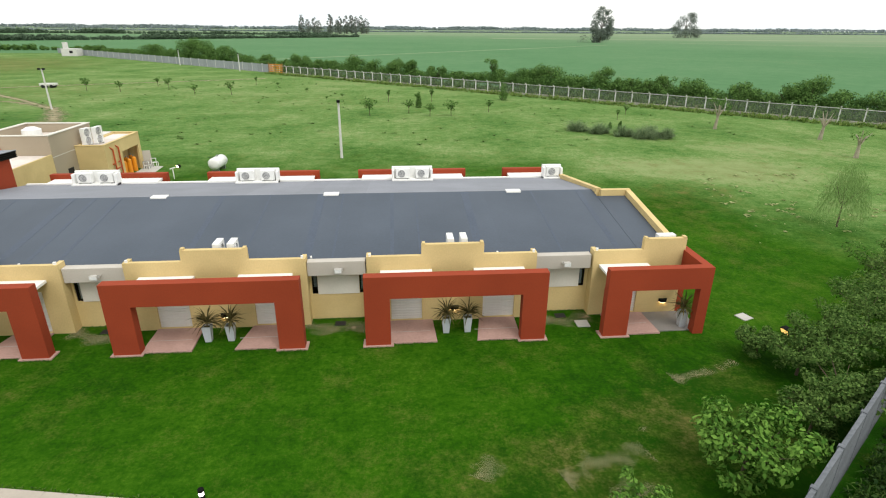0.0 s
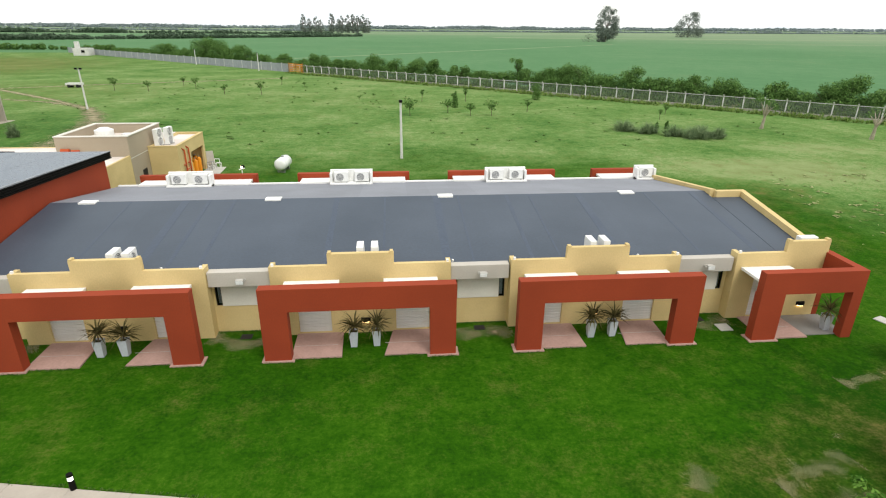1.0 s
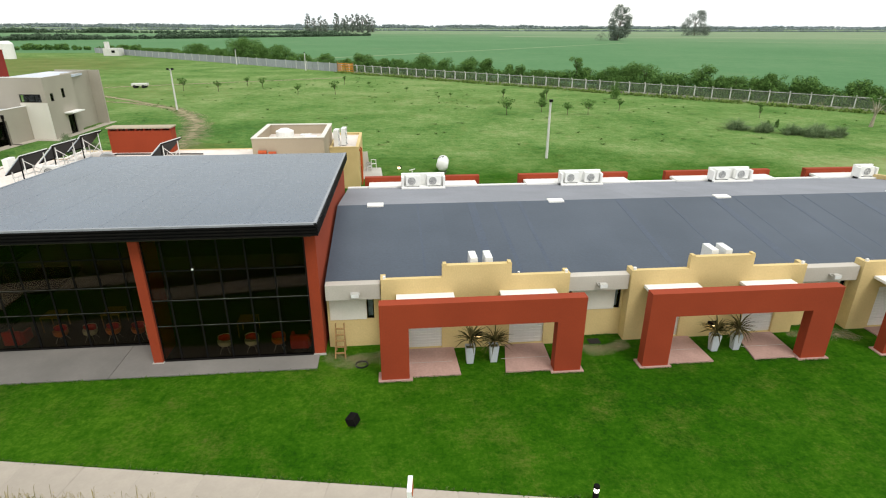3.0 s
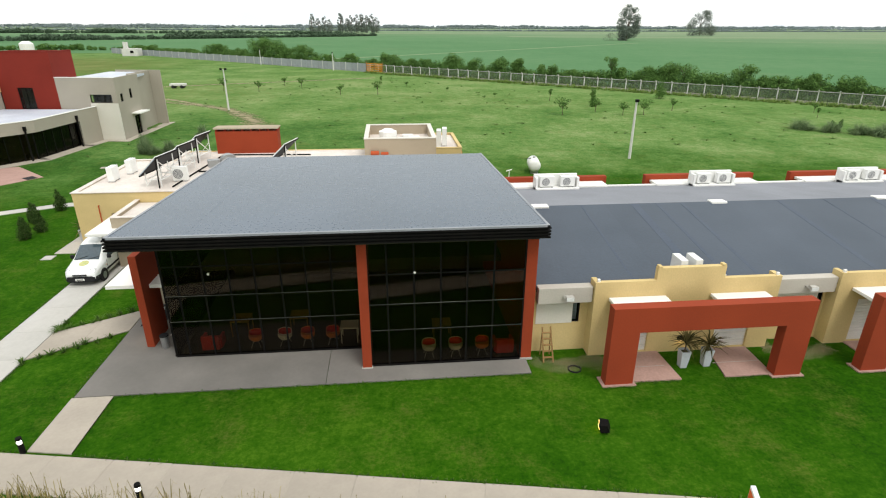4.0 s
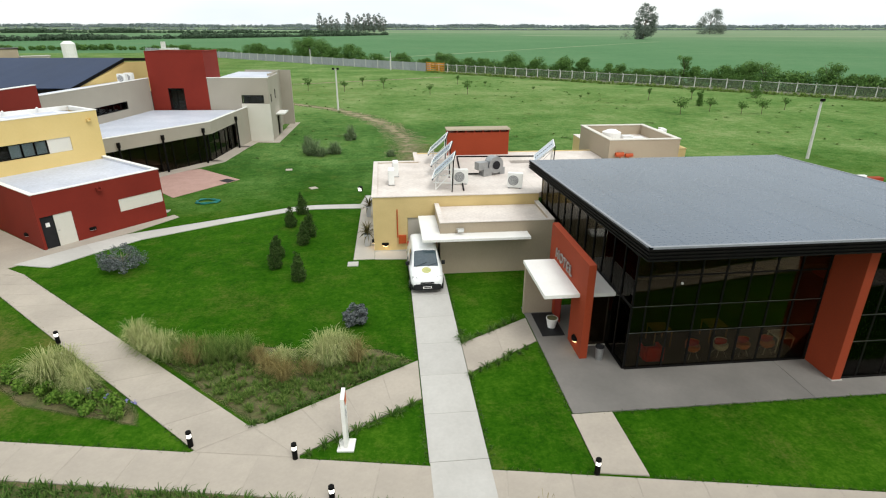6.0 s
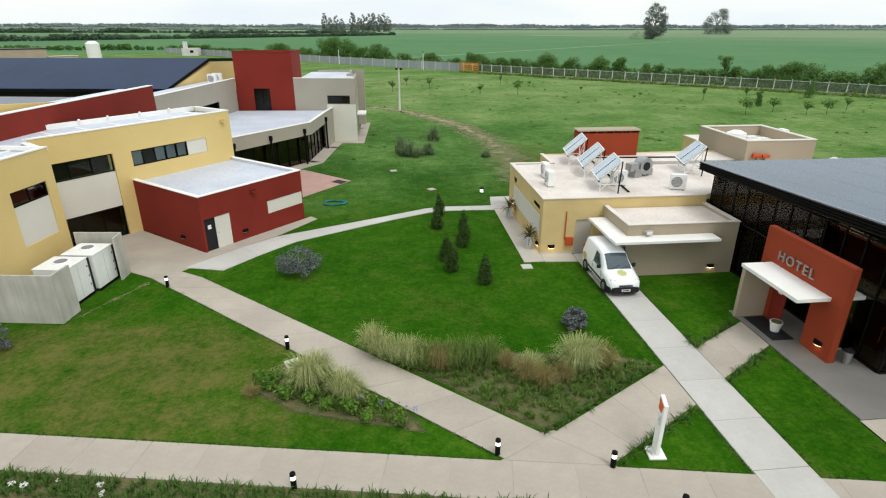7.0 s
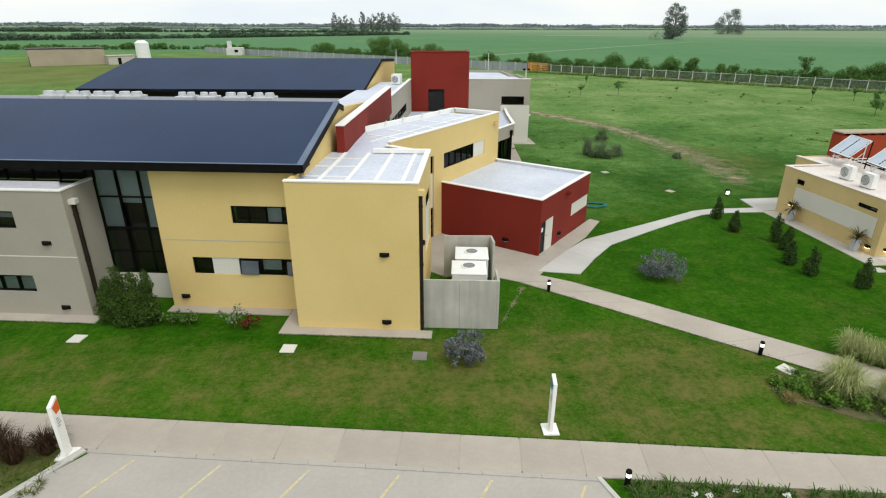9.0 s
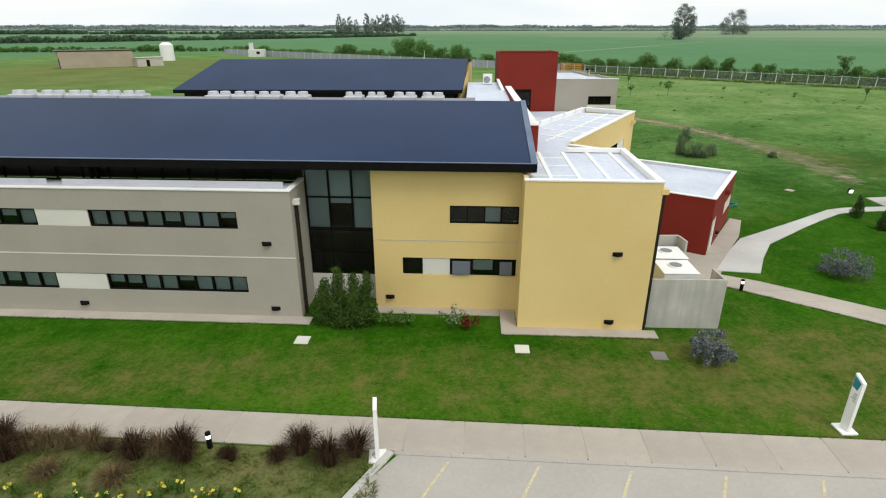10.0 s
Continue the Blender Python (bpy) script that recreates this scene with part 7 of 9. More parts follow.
for y, x in ((29.25, -72.6), (31.0, -72.2)):
    gs = thing("generator", (x, y, 0), "white generator in a soundproof cabinet behind a concrete screen", "generator", "generators", -8)
    part("cabinet", Shape().box(-0.55, 1.05, -0.78, 0.78, 0.12, 1.92), AC_WHITE, gs, bevel=0.05, local=True)
    part("roof_lip", Shape().box(-0.58, 1.08, -0.80, 0.80, 1.92, 1.97), AC_WHITE, gs, bevel=0.02, local=True)
    for q in (0.55, 1.0, 1.5):
        part("latch", Shape().box(1.052, 1.075, 0.62, 0.68, q, q + 0.07), BLACK, gs, local=True)
    part("skid", Shape().box(-0.5, 1.07, -0.76, 0.76, 0.0, 0.12), BLACK, gs, local=True)
    part("door_seal", Shape().box(1.052, 1.054, -0.012, 0.012, 0.2, 1.85), MACHINE, gs, local=True)
    part("fan_rim", Shape().tube((0.25, 0.1, 1.97), (0.25, 0.1, 2.03), 0.38, 0.34, n=18), AC_WHITE, gs, local=True)
    part("fan_opening", Shape().tube((0.25, 0.1, 2.03), (0.25, 0.1, 2.036), 0.29, n=18), FAN_GREY, gs, "grey round fan opening", local=True)
    # black block added in the cabinets' gap so that it reads dark
    part("gap_filler", Shape().box(-0.52, 1.06, 0.785, 0.90, 0.0, 1.90), DARK_PLASTIC, gs, "black filler in the gap between cabinets", local=True)
    part("louvre", Shape().box(1.052, 1.062, 0.2, 0.65, 0.6, 1.3), AC_WHITE, gs, local=True)

# ---- things outdoors ----
def bollard(x, y, turn=0):
    e = thing("bollard_light", (x, y, 0.0), "short black bollard light with a white lens", "bollard light", "bollard lights", turn)
    part("post", Shape().tube((0, 0, 0), (0, 0, 0.40), 0.085, n=12), BLACK, e, local=True)
    part("lens", Shape().tube((0, 0, 0.40), (0, 0, 0.54), 0.078, n=12), COOL, e, local=True)
    part("back_shield", Shape().prism([(0.09 * math.cos(a), 0.09 * math.sin(a)) for a in [math.pi * k / 8 for k in range(9)]], 0.40, 0.54), BLACK, e, local=True)
    part("cap", Shape().tube((0, 0, 0.54), (0, 0, 0.62), 0.09, 0.085, 12), BLACK, e, local=True)
    return e


for x, y in ((-4.43, 7.77), (-14.85, 9.60), (-40.82, 14.27), (-36.32, 12.07 - 0.1), (-53.40, 16.70), (-49.98, 15.82), (-48.68, 14.0), (-68.05, 30.2), (-60.96, 23.62), (-59.58, 15.92), (-69.36, 17.40), (-91.74, 21.4), (-25.6, 9.75)):
    bollard(x, y)


def totem(x, y, turn, face, words):
    """A leaning-topped white sign blade on a square base."""
    e = thing("sign_totem", (x, y, 0), words, "sign", "sign totems", turn)
    part("base_plate", Shape().box(-0.29, 0.29, -0.27, 0.27, 0.0, 0.07), WHITE, e, bevel=0.02, local=True)
    s = Shape().add([(-0.17, -0.055, 0.09), (0.17, -0.055, 0.09), (0.17, 0.055, 0.09), (-0.17, 0.055, 0.09), (-0.19, -0.06, 1.97), (0.19, -0.06, 2.14), (0.19, 0.06, 2.14), (-0.19, 0.06, 1.97)],
                    [(3, 2, 1, 0), (4, 5, 6, 7), (0, 1, 5, 4), (1, 2, 6, 5), (2, 3, 7, 6), (3, 0, 4, 7)])
    part("blade", s, WHITE, e, local=True)
    for sd in (-1, 1):
        y0 = sd * 0.066
        part("sign_face", Shape().add([(-0.05, y0, 1.62), (0.17, y0, 1.66), (0.18, y0, 2.06), (-0.14, y0, 1.92)], [(0, 1, 2, 3) if sd < 0 else (3, 2, 1, 0)]), face, e, local=True)
        for k in range(4):
            part("lettering_bar", Shape().box(-0.11, 0.0 + 0.04 * (k % 3), y0 - 0.002, y0 + 0.002, 1.46 - 0.09 * k, 1.50 - 0.09 * k), SIGN_GREY, e, local=True)
    return e


totem(-48.42, 16.25, 85, SIGN_ORANGE, "white leaning sign blade with an orange head on a square base")
totem(-20.2, 8.72, 82, SIGN_ORANGE, "white leaning sign blade with an orange head beside the pavement")
totem(-70.93, 20.02, 86, SIGN_TEAL, "white sign blade with a blue head on a square base")
totem(-86.42, 20.42, 89, SIGN_ORANGE, "white leaning sign blade with an orange head by the parking bay")


def spot(x, y, turn, wide=1.0, tall=1.0, lens=None):
    e = thing("garden_spotlight", (x, y, 0), "black garden spotlight on the lawn with a lit lens", "spotlight", "garden spotlights", turn)

    def sized(pts):
        return [(a * wide, b, c * tall) for a, b, c in pts]

    part("housing", Shape().add(sized([(-0.22, -0.14, 0.08), (0.22, -0.14, 0.08), (0.18, 0.14, 0.12), (-0.18, 0.14, 0.12), (-0.22, -0.24, 0.34), (0.22, -0.24, 0.34), (0.18, 0.05, 0.38), (-0.18, 0.05, 0.38)]),
                                [(3, 2, 1, 0), (4, 5, 6, 7), (0, 1, 5, 4), (1, 2, 6, 5), (2, 3, 7, 6), (3, 0, 4, 7)]), BLACK, e, local=True)
    part("lens", Shape().add(sized([(-0.18, -0.166, 0.11), (0.18, -0.166, 0.11), (0.18, -0.246, 0.31), (-0.18, -0.246, 0.31)]), [(0, 1, 2, 3)]), lens or AMBER, e, local=True)
    part("spike", Shape().tube((0, 0, -0.05), (0, 0, 0.1), 0.03, n=8), BLACK, e, local=True)


spot(-21.95, 13.55, -115, lens=SODIUM)
spot(-49.05, 45.45, -20, 0.7, 1.35, COOL)
spot(18.9, 15.6, -75)
spot(-19.6, 49.6, -25, 0.7, 1.0, WARM)


def lamp_post(x, y, h, heads, turn=0):
    e = thing("lamp_post", (x, y, 0), "tall pale concrete lamp post with floodlights", "lamp post", "lamp posts", turn)
    part("mast", Shape().tube((0, 0, 0), (0, 0, h), 0.15, 0.10, 10), POST, e, local=True)
    if heads > 1:
        part("crossbar", Shape().box(-0.45, 0.45, -0.05, 0.05, h - 0.12, h - 0.04), STEEL, e, local=True)
    for k in range(heads):
        x0 = -0.35 + 0.7 * k if heads > 1 else 0.0
        part("lamp_head", Shape().box(x0 - 0.17, x0 + 0.17, -0.28, 0.02, h - 0.06, h + 0.20), BLACK, e, bevel=0.02, local=True)
    return e


lamp_post(-4.33, 53.3, 5.75, 1)
lamp_post(-54.3, 91.8, 6.2, 2)
for x, y in ((-45.0, 174.0), (-71.4, 200.0)):
    lamp_post(x, y, 5.0, 1)

# propane tank
tank = thing("gas_tank", (-15.6, 48.7, 0), "white horizontal gas tank on a steel cradle", "gas tank", "", -8)
part("vessel", Shape().tube((0, -0.9, 0.78), (0, 0.9, 0.78), 0.55, n=18).ball((0, -0.9, 0.78), 0.55, 18, (1, 0.5, 1)).ball((0, 0.9, 0.78), 0.55, 18, (1, 0.5, 1)), AC_WHITE, tank, local=True, smooth=True)
for y in (-0.675, 0.675):
    part("cradle", Shape().box(-0.35, 0.35, y - 0.075, y + 0.075, 0, 0.4), STEEL, tank, local=True)
part("valve_dome", Shape().tube((0, 0, 1.30), (0, 0, 1.44), 0.12, n=10), STEEL, tank, local=True)
part("gauge_arm", Shape().tube((-0.9, 0, 1.2), (0, 0, 1.3), 0.025, n=6), DARK_PLASTIC, tank, local=True)
tap = thing("gooseneck_vent", (-18.6, 45.5, 0), "white vent post with a cross pipe on the lawn", "vent pipe")
part("post", Shape().tube((0, 0, 0), (0, 0, 1.0), 0.045, n=8), WHITE, tap, local=True)
part("cross_pipe", Shape().tube((-0.25, 0, 0.92), (0.25, 0, 1.05), 0.05, n=8), WHITE, tap, local=True)

for k, (x, y, a) in enumerate(((17.9, 17.3, 20), (9.9, 17.25, 0), (-89.65, 27.7, -9), (-80.45, 26.0, -9), (-75.0, 24.9, -9), (-60.57, 22.5, 25), (-48.95, 30.9, 0), (-53.0, 47.0, 30), (-56.0, 53.5, 10), (-63.0, 41.8, 0))):
    single("manhole_cover", Shape().box(-0.3, 0.3, -0.3, 0.3, -0.1, 0.04), (CONCRETE, CONCRETE, PANEL, PANEL, PATIO, PANEL, CONCRETE, WALK, WALK, CONCRETE)[k], "square concrete inspection cover in the grass", "manhole cover", "inspection covers", bevel=0.015, at=(x, y, 0), turn=a)
for c in CX:
    single("drain_grating", Shape().box(c + 5.0, c + 5.5, 17.9, 18.3, -0.1, 0.02), DARK_PLASTIC, "dark drain grating in the lawn by the wall", "drain", "drain gratings")

# garden hose
h = Shape()
for k in range(60):
    a0, a1 = 0.55 * k, 0.55 * (k + 1)
    r0, r1 = 0.55 + 0.10 * math.sin(k * 1.7), 0.55 + 0.10 * math.sin((k + 1) * 1.7)
    h.tube((r0 * 1.5 * math.cos(a0), r0 * math.sin(a0), 0.05 + 0.03 * (k % 4)), (r1 * 1.5 * math.cos(a1), r1 * math.sin(a1), 0.05 + 0.03 * ((k + 1) % 4)), 0.035, n=5, caps=False)
single("garden_hose", h, TEAL, "coiled teal garden hose lying on the lawn", "garden hose", at=(-60.6, 43.8, 0))

# ladder against the wing
lad = thing("wooden_ladder", (-22.75, 17.95, 0), "short wooden step ladder leaning on the yellow wall", "ladder")
for x in (-0.20, 0.20):
    part("stile", Shape().bar((x, -0.22, 0), (x * 0.85, 0.45, 1.30), 0.055, 0.04), WOOD, lad, local=True)
    part("prop", Shape().bar((x, 0.40, 0), (x * 0.85, 0.38, 1.25), 0.045, 0.03), WOOD, lad, local=True)
for k in range(5):
    f = 0.15 + 0.17 * k
    part("rung", Shape().bar((-0.20, -0.22 + 0.67 * f, 1.30 * f), (0.20, -0.22 + 0.67 * f, 1.30 * f), 0.09, 0.03), WOOD, lad, local=True)
hs = Shape()
for k in range(26):
    a0, a1 = 0.5 * k, 0.5 * (k + 1)
    hs.tube((0.25 * math.cos(a0), 0.25 * math.sin(a0), 0.02 + 0.002 * k), (0.25 * math.cos(a1), 0.25 * math.sin(a1), 0.022 + 0.002 * k), 0.02, n=5, caps=False)
single("hose_coil", hs, DARK_PLASTIC, "dark coiled hose on the grass by the ladder", "hose", at=(-21.85, 17.15, 0))

# pots by the kitchen wall
for x, y, sd in ((-48.2, 33.6, 5), (-48.25, 39.2, 6)):
    spiky_pot((x, y, 0.04), sd, 0.5)


# ---- delivery van ----
van = thing("delivery_van", (-45.03, 28.75, 0.053), "small white delivery van parked nose out on the driveway", "van", turn=0)
# stations along the van: y, underside, top, half width, half width of the roof
ST = [(-2.04, 0.36, 0.62, 0.58, 0.48), (-1.98, 0.28, 0.75, 0.72, 0.62), (-1.84, 0.24, 0.87, 0.79, 0.67), (-1.60, 0.22, 0.96, 0.82, 0.70), (-1.22, 0.22, 1.04, 0.84, 0.72), (-1.10, 0.22, 1.08, 0.845, 0.72), (-0.74, 0.22, 1.36, 0.85, 0.69), (-0.38, 0.22, 1.62, 0.85, 0.66), (-0.10, 0.22, 1.73, 0.85, 0.65), (0.35, 0.22, 1.80, 0.85, 0.655), (1.2, 0.22, 1.82, 0.85, 0.67), (1.75, 0.24, 1.80, 0.85, 0.67), (1.95, 0.28, 1.75, 0.84, 0.66), (2.03, 0.36, 1.60, 0.81, 0.64)]


def van_at(y):
    """The van's underside, top and half widths at y."""
    for p, q in zip(ST, ST[1:]):
        if y <= q[0]:
            f = max(0.0, (y - p[0]) / (q[0] - p[0]))
            return [u + (w - u) * f for u, w in zip(p[1:], q[1:])]
    return list(ST[-1][1:])


def van_ring(y):
    zb, zt, hw, hr = van_at(y)
    belt = min(0.98, zt - 0.15)
    k = min(1.0, (zt - belt) / 0.4)
    half = [(hw * 0.90, zb), (hw * 0.98, zb + 0.08), (hw, zb + 0.18), (hw, belt - 0.1), (hw * 0.99, belt), (hr, zt - 0.15 * k), (hr - 0.03, zt - 0.08 * k), (hr - 0.09, zt - 0.035 * k), (hr - 0.20, zt - 0.01), (hr * 0.4, zt + 0.006), (0.0, zt + 0.010)]
    return [(x, y, z) for x, z in half] + [(-x, y, z) for x, z in reversed(half[:-1])]


ys = [ST[i][0] + (ST[i + 1][0] - ST[i][0]) * f / 2 for i in range(len(ST) - 1) for f in (0, 1)] + [ST[-1][0]]
rings = [van_ring(y) for y in ys]
n = len(rings[0])
body = Shape().add([p for r in rings for p in r], [(i * n + k, i * n + (k + 1) % n, (i + 1) * n + (k + 1) % n, (i + 1) * n + k) for i in range(len(rings) - 1) for k in range(n)] + [tuple(range(n - 1, -1, -1)), tuple(range((len(rings) - 1) * n, len(rings) * n))])
part("body", body, CAR_WHITE, van, local=True, smooth=True)
CAR_GLASS = mat("car_glass", (0.045, 0.070, 0.088), None, 0.05, 1.0, 10.0, 0.1, 0.0, spec=1.0)
ws = Shape()
rows = [-1.08, -0.94, -0.80, -0.66, -0.52, -0.40, -0.30]
pts = []
for y in rows:
    zb, zt, hw, hr = van_at(y)
    k = min(1.0, (zt - min(0.98, zt - 0.15)) / 0.4)
    for x, z in ((hr - 0.09, zt - 0.04 * k), (hr - 0.20, zt - 0.01), (0.0, zt + 0.010), (0.20 - hr, zt - 0.01), (0.09 - hr, zt - 0.04 * k)):
        pts.append((-x, y - 0.016, z + 0.016))
ws.add(pts, [(5 * i + k, 5 * i + k + 1, 5 * i + k + 6, 5 * i + k + 5) for i in range(6) for k in range(4)])
part("windscreen", ws, CAR_GLASS, van, "dark windscreen", local=True, smooth=True)
for sx in (-1, 1):
    sw = Shape().add([(sx * 0.852, -0.72, 1.01), (sx * 0.852, 0.32, 1.01), (sx * 0.715, 0.32, 1.58), (sx * 0.725, -0.10, 1.54), (sx * 0.80, -0.48, 1.26)], [(0, 1, 2, 3, 4) if sx > 0 else (4, 3, 2, 1, 0)])
    part("side_window", sw, CAR_GLASS, van, local=True)
    part("side_strip", Shape().box(sx * 0.856 - 0.012, sx * 0.856 + 0.012, -0.95, 0.98, 0.44, 0.54), DARK_PLASTIC, van, "black rubbing strip", local=True)
    part("mirror", Shape().box(min(sx * 0.84, sx * 1.02), max(sx * 0.84, sx * 1.02), -0.70, -0.58, 1.0, 1.2), DARK_PLASTIC, van, bevel=0.03, local=True)
    part("headlight", Shape().add([(sx * 0.44, -2.01, 0.66), (sx * 0.71, -1.93, 0.68), (sx * 0.76, -1.74, 0.86), (sx * 0.50, -1.86, 0.875)], [(0, 1, 2, 3) if sx > 0 else (3, 2, 1, 0)]), HEAD_LAMP, van, local=True)
    part("tail_light", Shape().box(sx * 0.79 - 0.03, sx * 0.79 + 0.03, 1.98, 2.04, 0.85, 1.3), RED_PLASTIC, van, local=True)
    part("indicator", Shape().box(sx * 0.845 - 0.006, sx * 0.845 + 0.012, -1.0, -0.92, 0.72, 0.76), ORANGE_PLASTIC, van, local=True)
    part("door_seam", Shape().box(sx * 0.852 - 0.004, sx * 0.852 + 0.004, 0.36, 0.38, 0.30, 0.99).box(sx * 0.852 - 0.004, sx * 0.852 + 0.004, -0.84, -0.82, 0.40, 0.96), DARK_PLASTIC, van, local=True)
    for y in (-1.30, 1.35):
        part("arch", Shape().tube((sx * 0.80, y, 0.30), (sx * 0.853, y, 0.30), 0.37, n=20), DARK_PLASTIC, van, "dark wheel arch", local=True)
        wl = part("wheel", Shape().tube((sx * 0.70, y, 0.30), (sx * 0.866, y, 0.30), 0.30, n=20), TYRE, van, local=True)
        part("rim", Shape().tube((sx * 0.866, y, 0.30), (sx * 0.882, y, 0.30), 0.19, 0.16, n=16), STEEL, wl, local=True)
part("bumper", Shape().prism([(-0.80, -1.90), (-0.62, -2.05), (-0.3, -2.10), (0.3, -2.10), (0.62, -2.05), (0.80, -1.90), (0.83, -1.62), (-0.83, -1.62)], 0.22, 0.50), DARK_PLASTIC, van, "black front bumper", bevel=0.03, local=True)
part("grille", Shape().box(-0.34, 0.34, -2.07, -1.98, 0.57, 0.64), DARK_PLASTIC, van, local=True)
part("number_plate", Shape().box(-0.22, 0.22, -2.118, -2.105, 0.33, 0.44), WHITE, van, "plain pale number plate", local=True)
part("plate_bar", Shape().box(-0.17, 0.17, -2.122, -2.119, 0.36, 0.41), DARK_PLASTIC, van, local=True)
logo = Shape().add([(0.24 * math.cos(2 * math.pi * k / 16), -1.40 + 0.24 * math.sin(2 * math.pi * k / 16), van_at(-1.40 + 0.24 * math.sin(2 * math.pi * k / 16))[1] + 0.018) for k in range(16)], [tuple(range(16))])
part("bonnet_mark", logo, mat("green_yellow_sticker", (0.40, 0.48, 0.18), (0.62, 0.55, 0.25), 0.4, 8.0, 30.0, 0.2, 0.0), van, "round green and yellow sticker", local=True)
part("side_mark", Shape().add([(-0.862, 1.55 + 0.26 * math.cos(2 * math.pi * k / 14), 0.80 + 0.22 * math.sin(2 * math.pi * k / 14)) for k in range(14)], [tuple(range(14))]), mat("orange_green_sticker", (0.62, 0.36, 0.12), (0.42, 0.46, 0.18), 0.4, 5.0, 30.0, 0.2, 0.0), van, "round orange and green sticker", local=True)
part("wiper", Shape().bar((-0.5, -1.12, 1.12), (0.05, -0.95, 1.25), 0.015, 0.015).bar((0.1, -1.12, 1.12), (0.6, -0.95, 1.22), 0.015, 0.015), BLACK, van, local=True)

# far service buildings
store = thing("store_shed", (-174, 200, 0), "low brown brick store with a flat roof", "building")
part("wall", Shape().prism([(-184, 196.5), (-166, 206.0), (-170, 212.5), (-188, 203)], 0, 4.9), BEIGE, store)
part("roof_edge", Shape().prism([(-184.4, 196.2), (-165.6, 206.0), (-169.8, 213.0), (-188.6, 203)], 4.9, 5.15), BROWN_METAL, store)
part("door", Shape().prism([(-184.2, 196.7), (-183.8, 196.6), (-185.5, 199.5), (-185.9, 199.5)], 0, 2.8), BLACK, store)
wtank = thing("water_tank", (-166.3, 238, 0), "tall white upright tank", "water tank")
part("tank_body", Shape().tube((0, 0, 0), (0, 0, 5.6), 2.4, n=20).tube((0, 0, 5.6), (0, 0, 6.5), 2.4, 1.2, 20), AC_WHITE, wtank, local=True)
hut = thing("store_hut", (-161.8, 207.0, 0), "small grey hut beside the brown store", "building", "", 38)
part("wall", Shape().box(-4.0, 4.0, -1.6, 1.6, 0, 2.6), GUTTER, hut, local=True)
part("roof", Shape().box(-4.2, 4.2, -1.8, 1.8, 2.6, 2.8), CONCRETE, hut, local=True)
part("door", Shape().box(-1.2, -0.2, -1.64, -1.605, 0, 2.0), BLACK, hut, local=True)
gate = thing("gate_house", (-138, 262, 0), "small pale gate house by the boundary wall", "building")
part("wall", Shape().box(-3.2, 3.2, -2.5, 2.5, 0, 3.0), POST, gate, local=True)
part("chimney", Shape().box(-2.9, -1.4, -1.0, 0.6, 3.0, 5.6), POST, gate, local=True)
part("opening", Shape().box(0.2, 1.6, -2.56, -2.51, 1.2, 2.2), BLACK, gate, local=True)
trailer = thing("parked_trailer", (-73.6, 126.4, 0), "small pale trailer standing on the far lawn", "trailer")
part("bed", Shape().box(-1.6, 1.6, -0.7, 0.7, 0.5, 0.95), POST, trailer, bevel=0.05, local=True)
for sx in (-0.9, 0.9):
    part("wheel", Shape().tube((sx, -0.8, 0.33), (sx, 0.8, 0.33), 0.33, n=12), TYRE, trailer, local=True)

# ---- plants ----
def leaf_cloud(clumps, count, size, seed, flat=0.5):
    """Leaves as small folded quads, spread through round clumps (x, y, z, radius), denser towards their skin."""
    r = np.random.RandomState(seed)
    c = np.array(clumps, float)
    weight = c[:, 3] ** 2
    pick = r.choice(len(c), count, p=weight / weight.sum())
    d = r.normal(size=(count, 3))
    d /= np.linalg.norm(d, axis=1)[:, None]
    rad = c[pick, 3] * (0.35 + 0.72 * r.rand(count) ** 0.5)
    p = c[pick, :3] + d * rad[:, None] * [1, 1, 0.85]
    n = d + r.normal(size=(count, 3)) * 0.55 + [0, 0, flat]
    n /= np.linalg.norm(n, axis=1)[:, None]
    a = np.cross(n, r.normal(size=(count, 3)))
    a /= np.linalg.norm(a, axis=1)[:, None]
    b = np.cross(n, a)
    s = size * (0.6 + 0.8 * r.rand(count))[:, None]
    quad = np.stack([p - a * s, p - b * s * 0.55, p + a * s, p + b * s * 0.55], 1)
    s_ = Shape()
    s_.v = [tuple(q) for q in quad.reshape(-1, 3)]
    s_.f = [(4 * k, 4 * k + 1, 4 * k + 2, 4 * k + 3) for k in range(count)]
    return s_


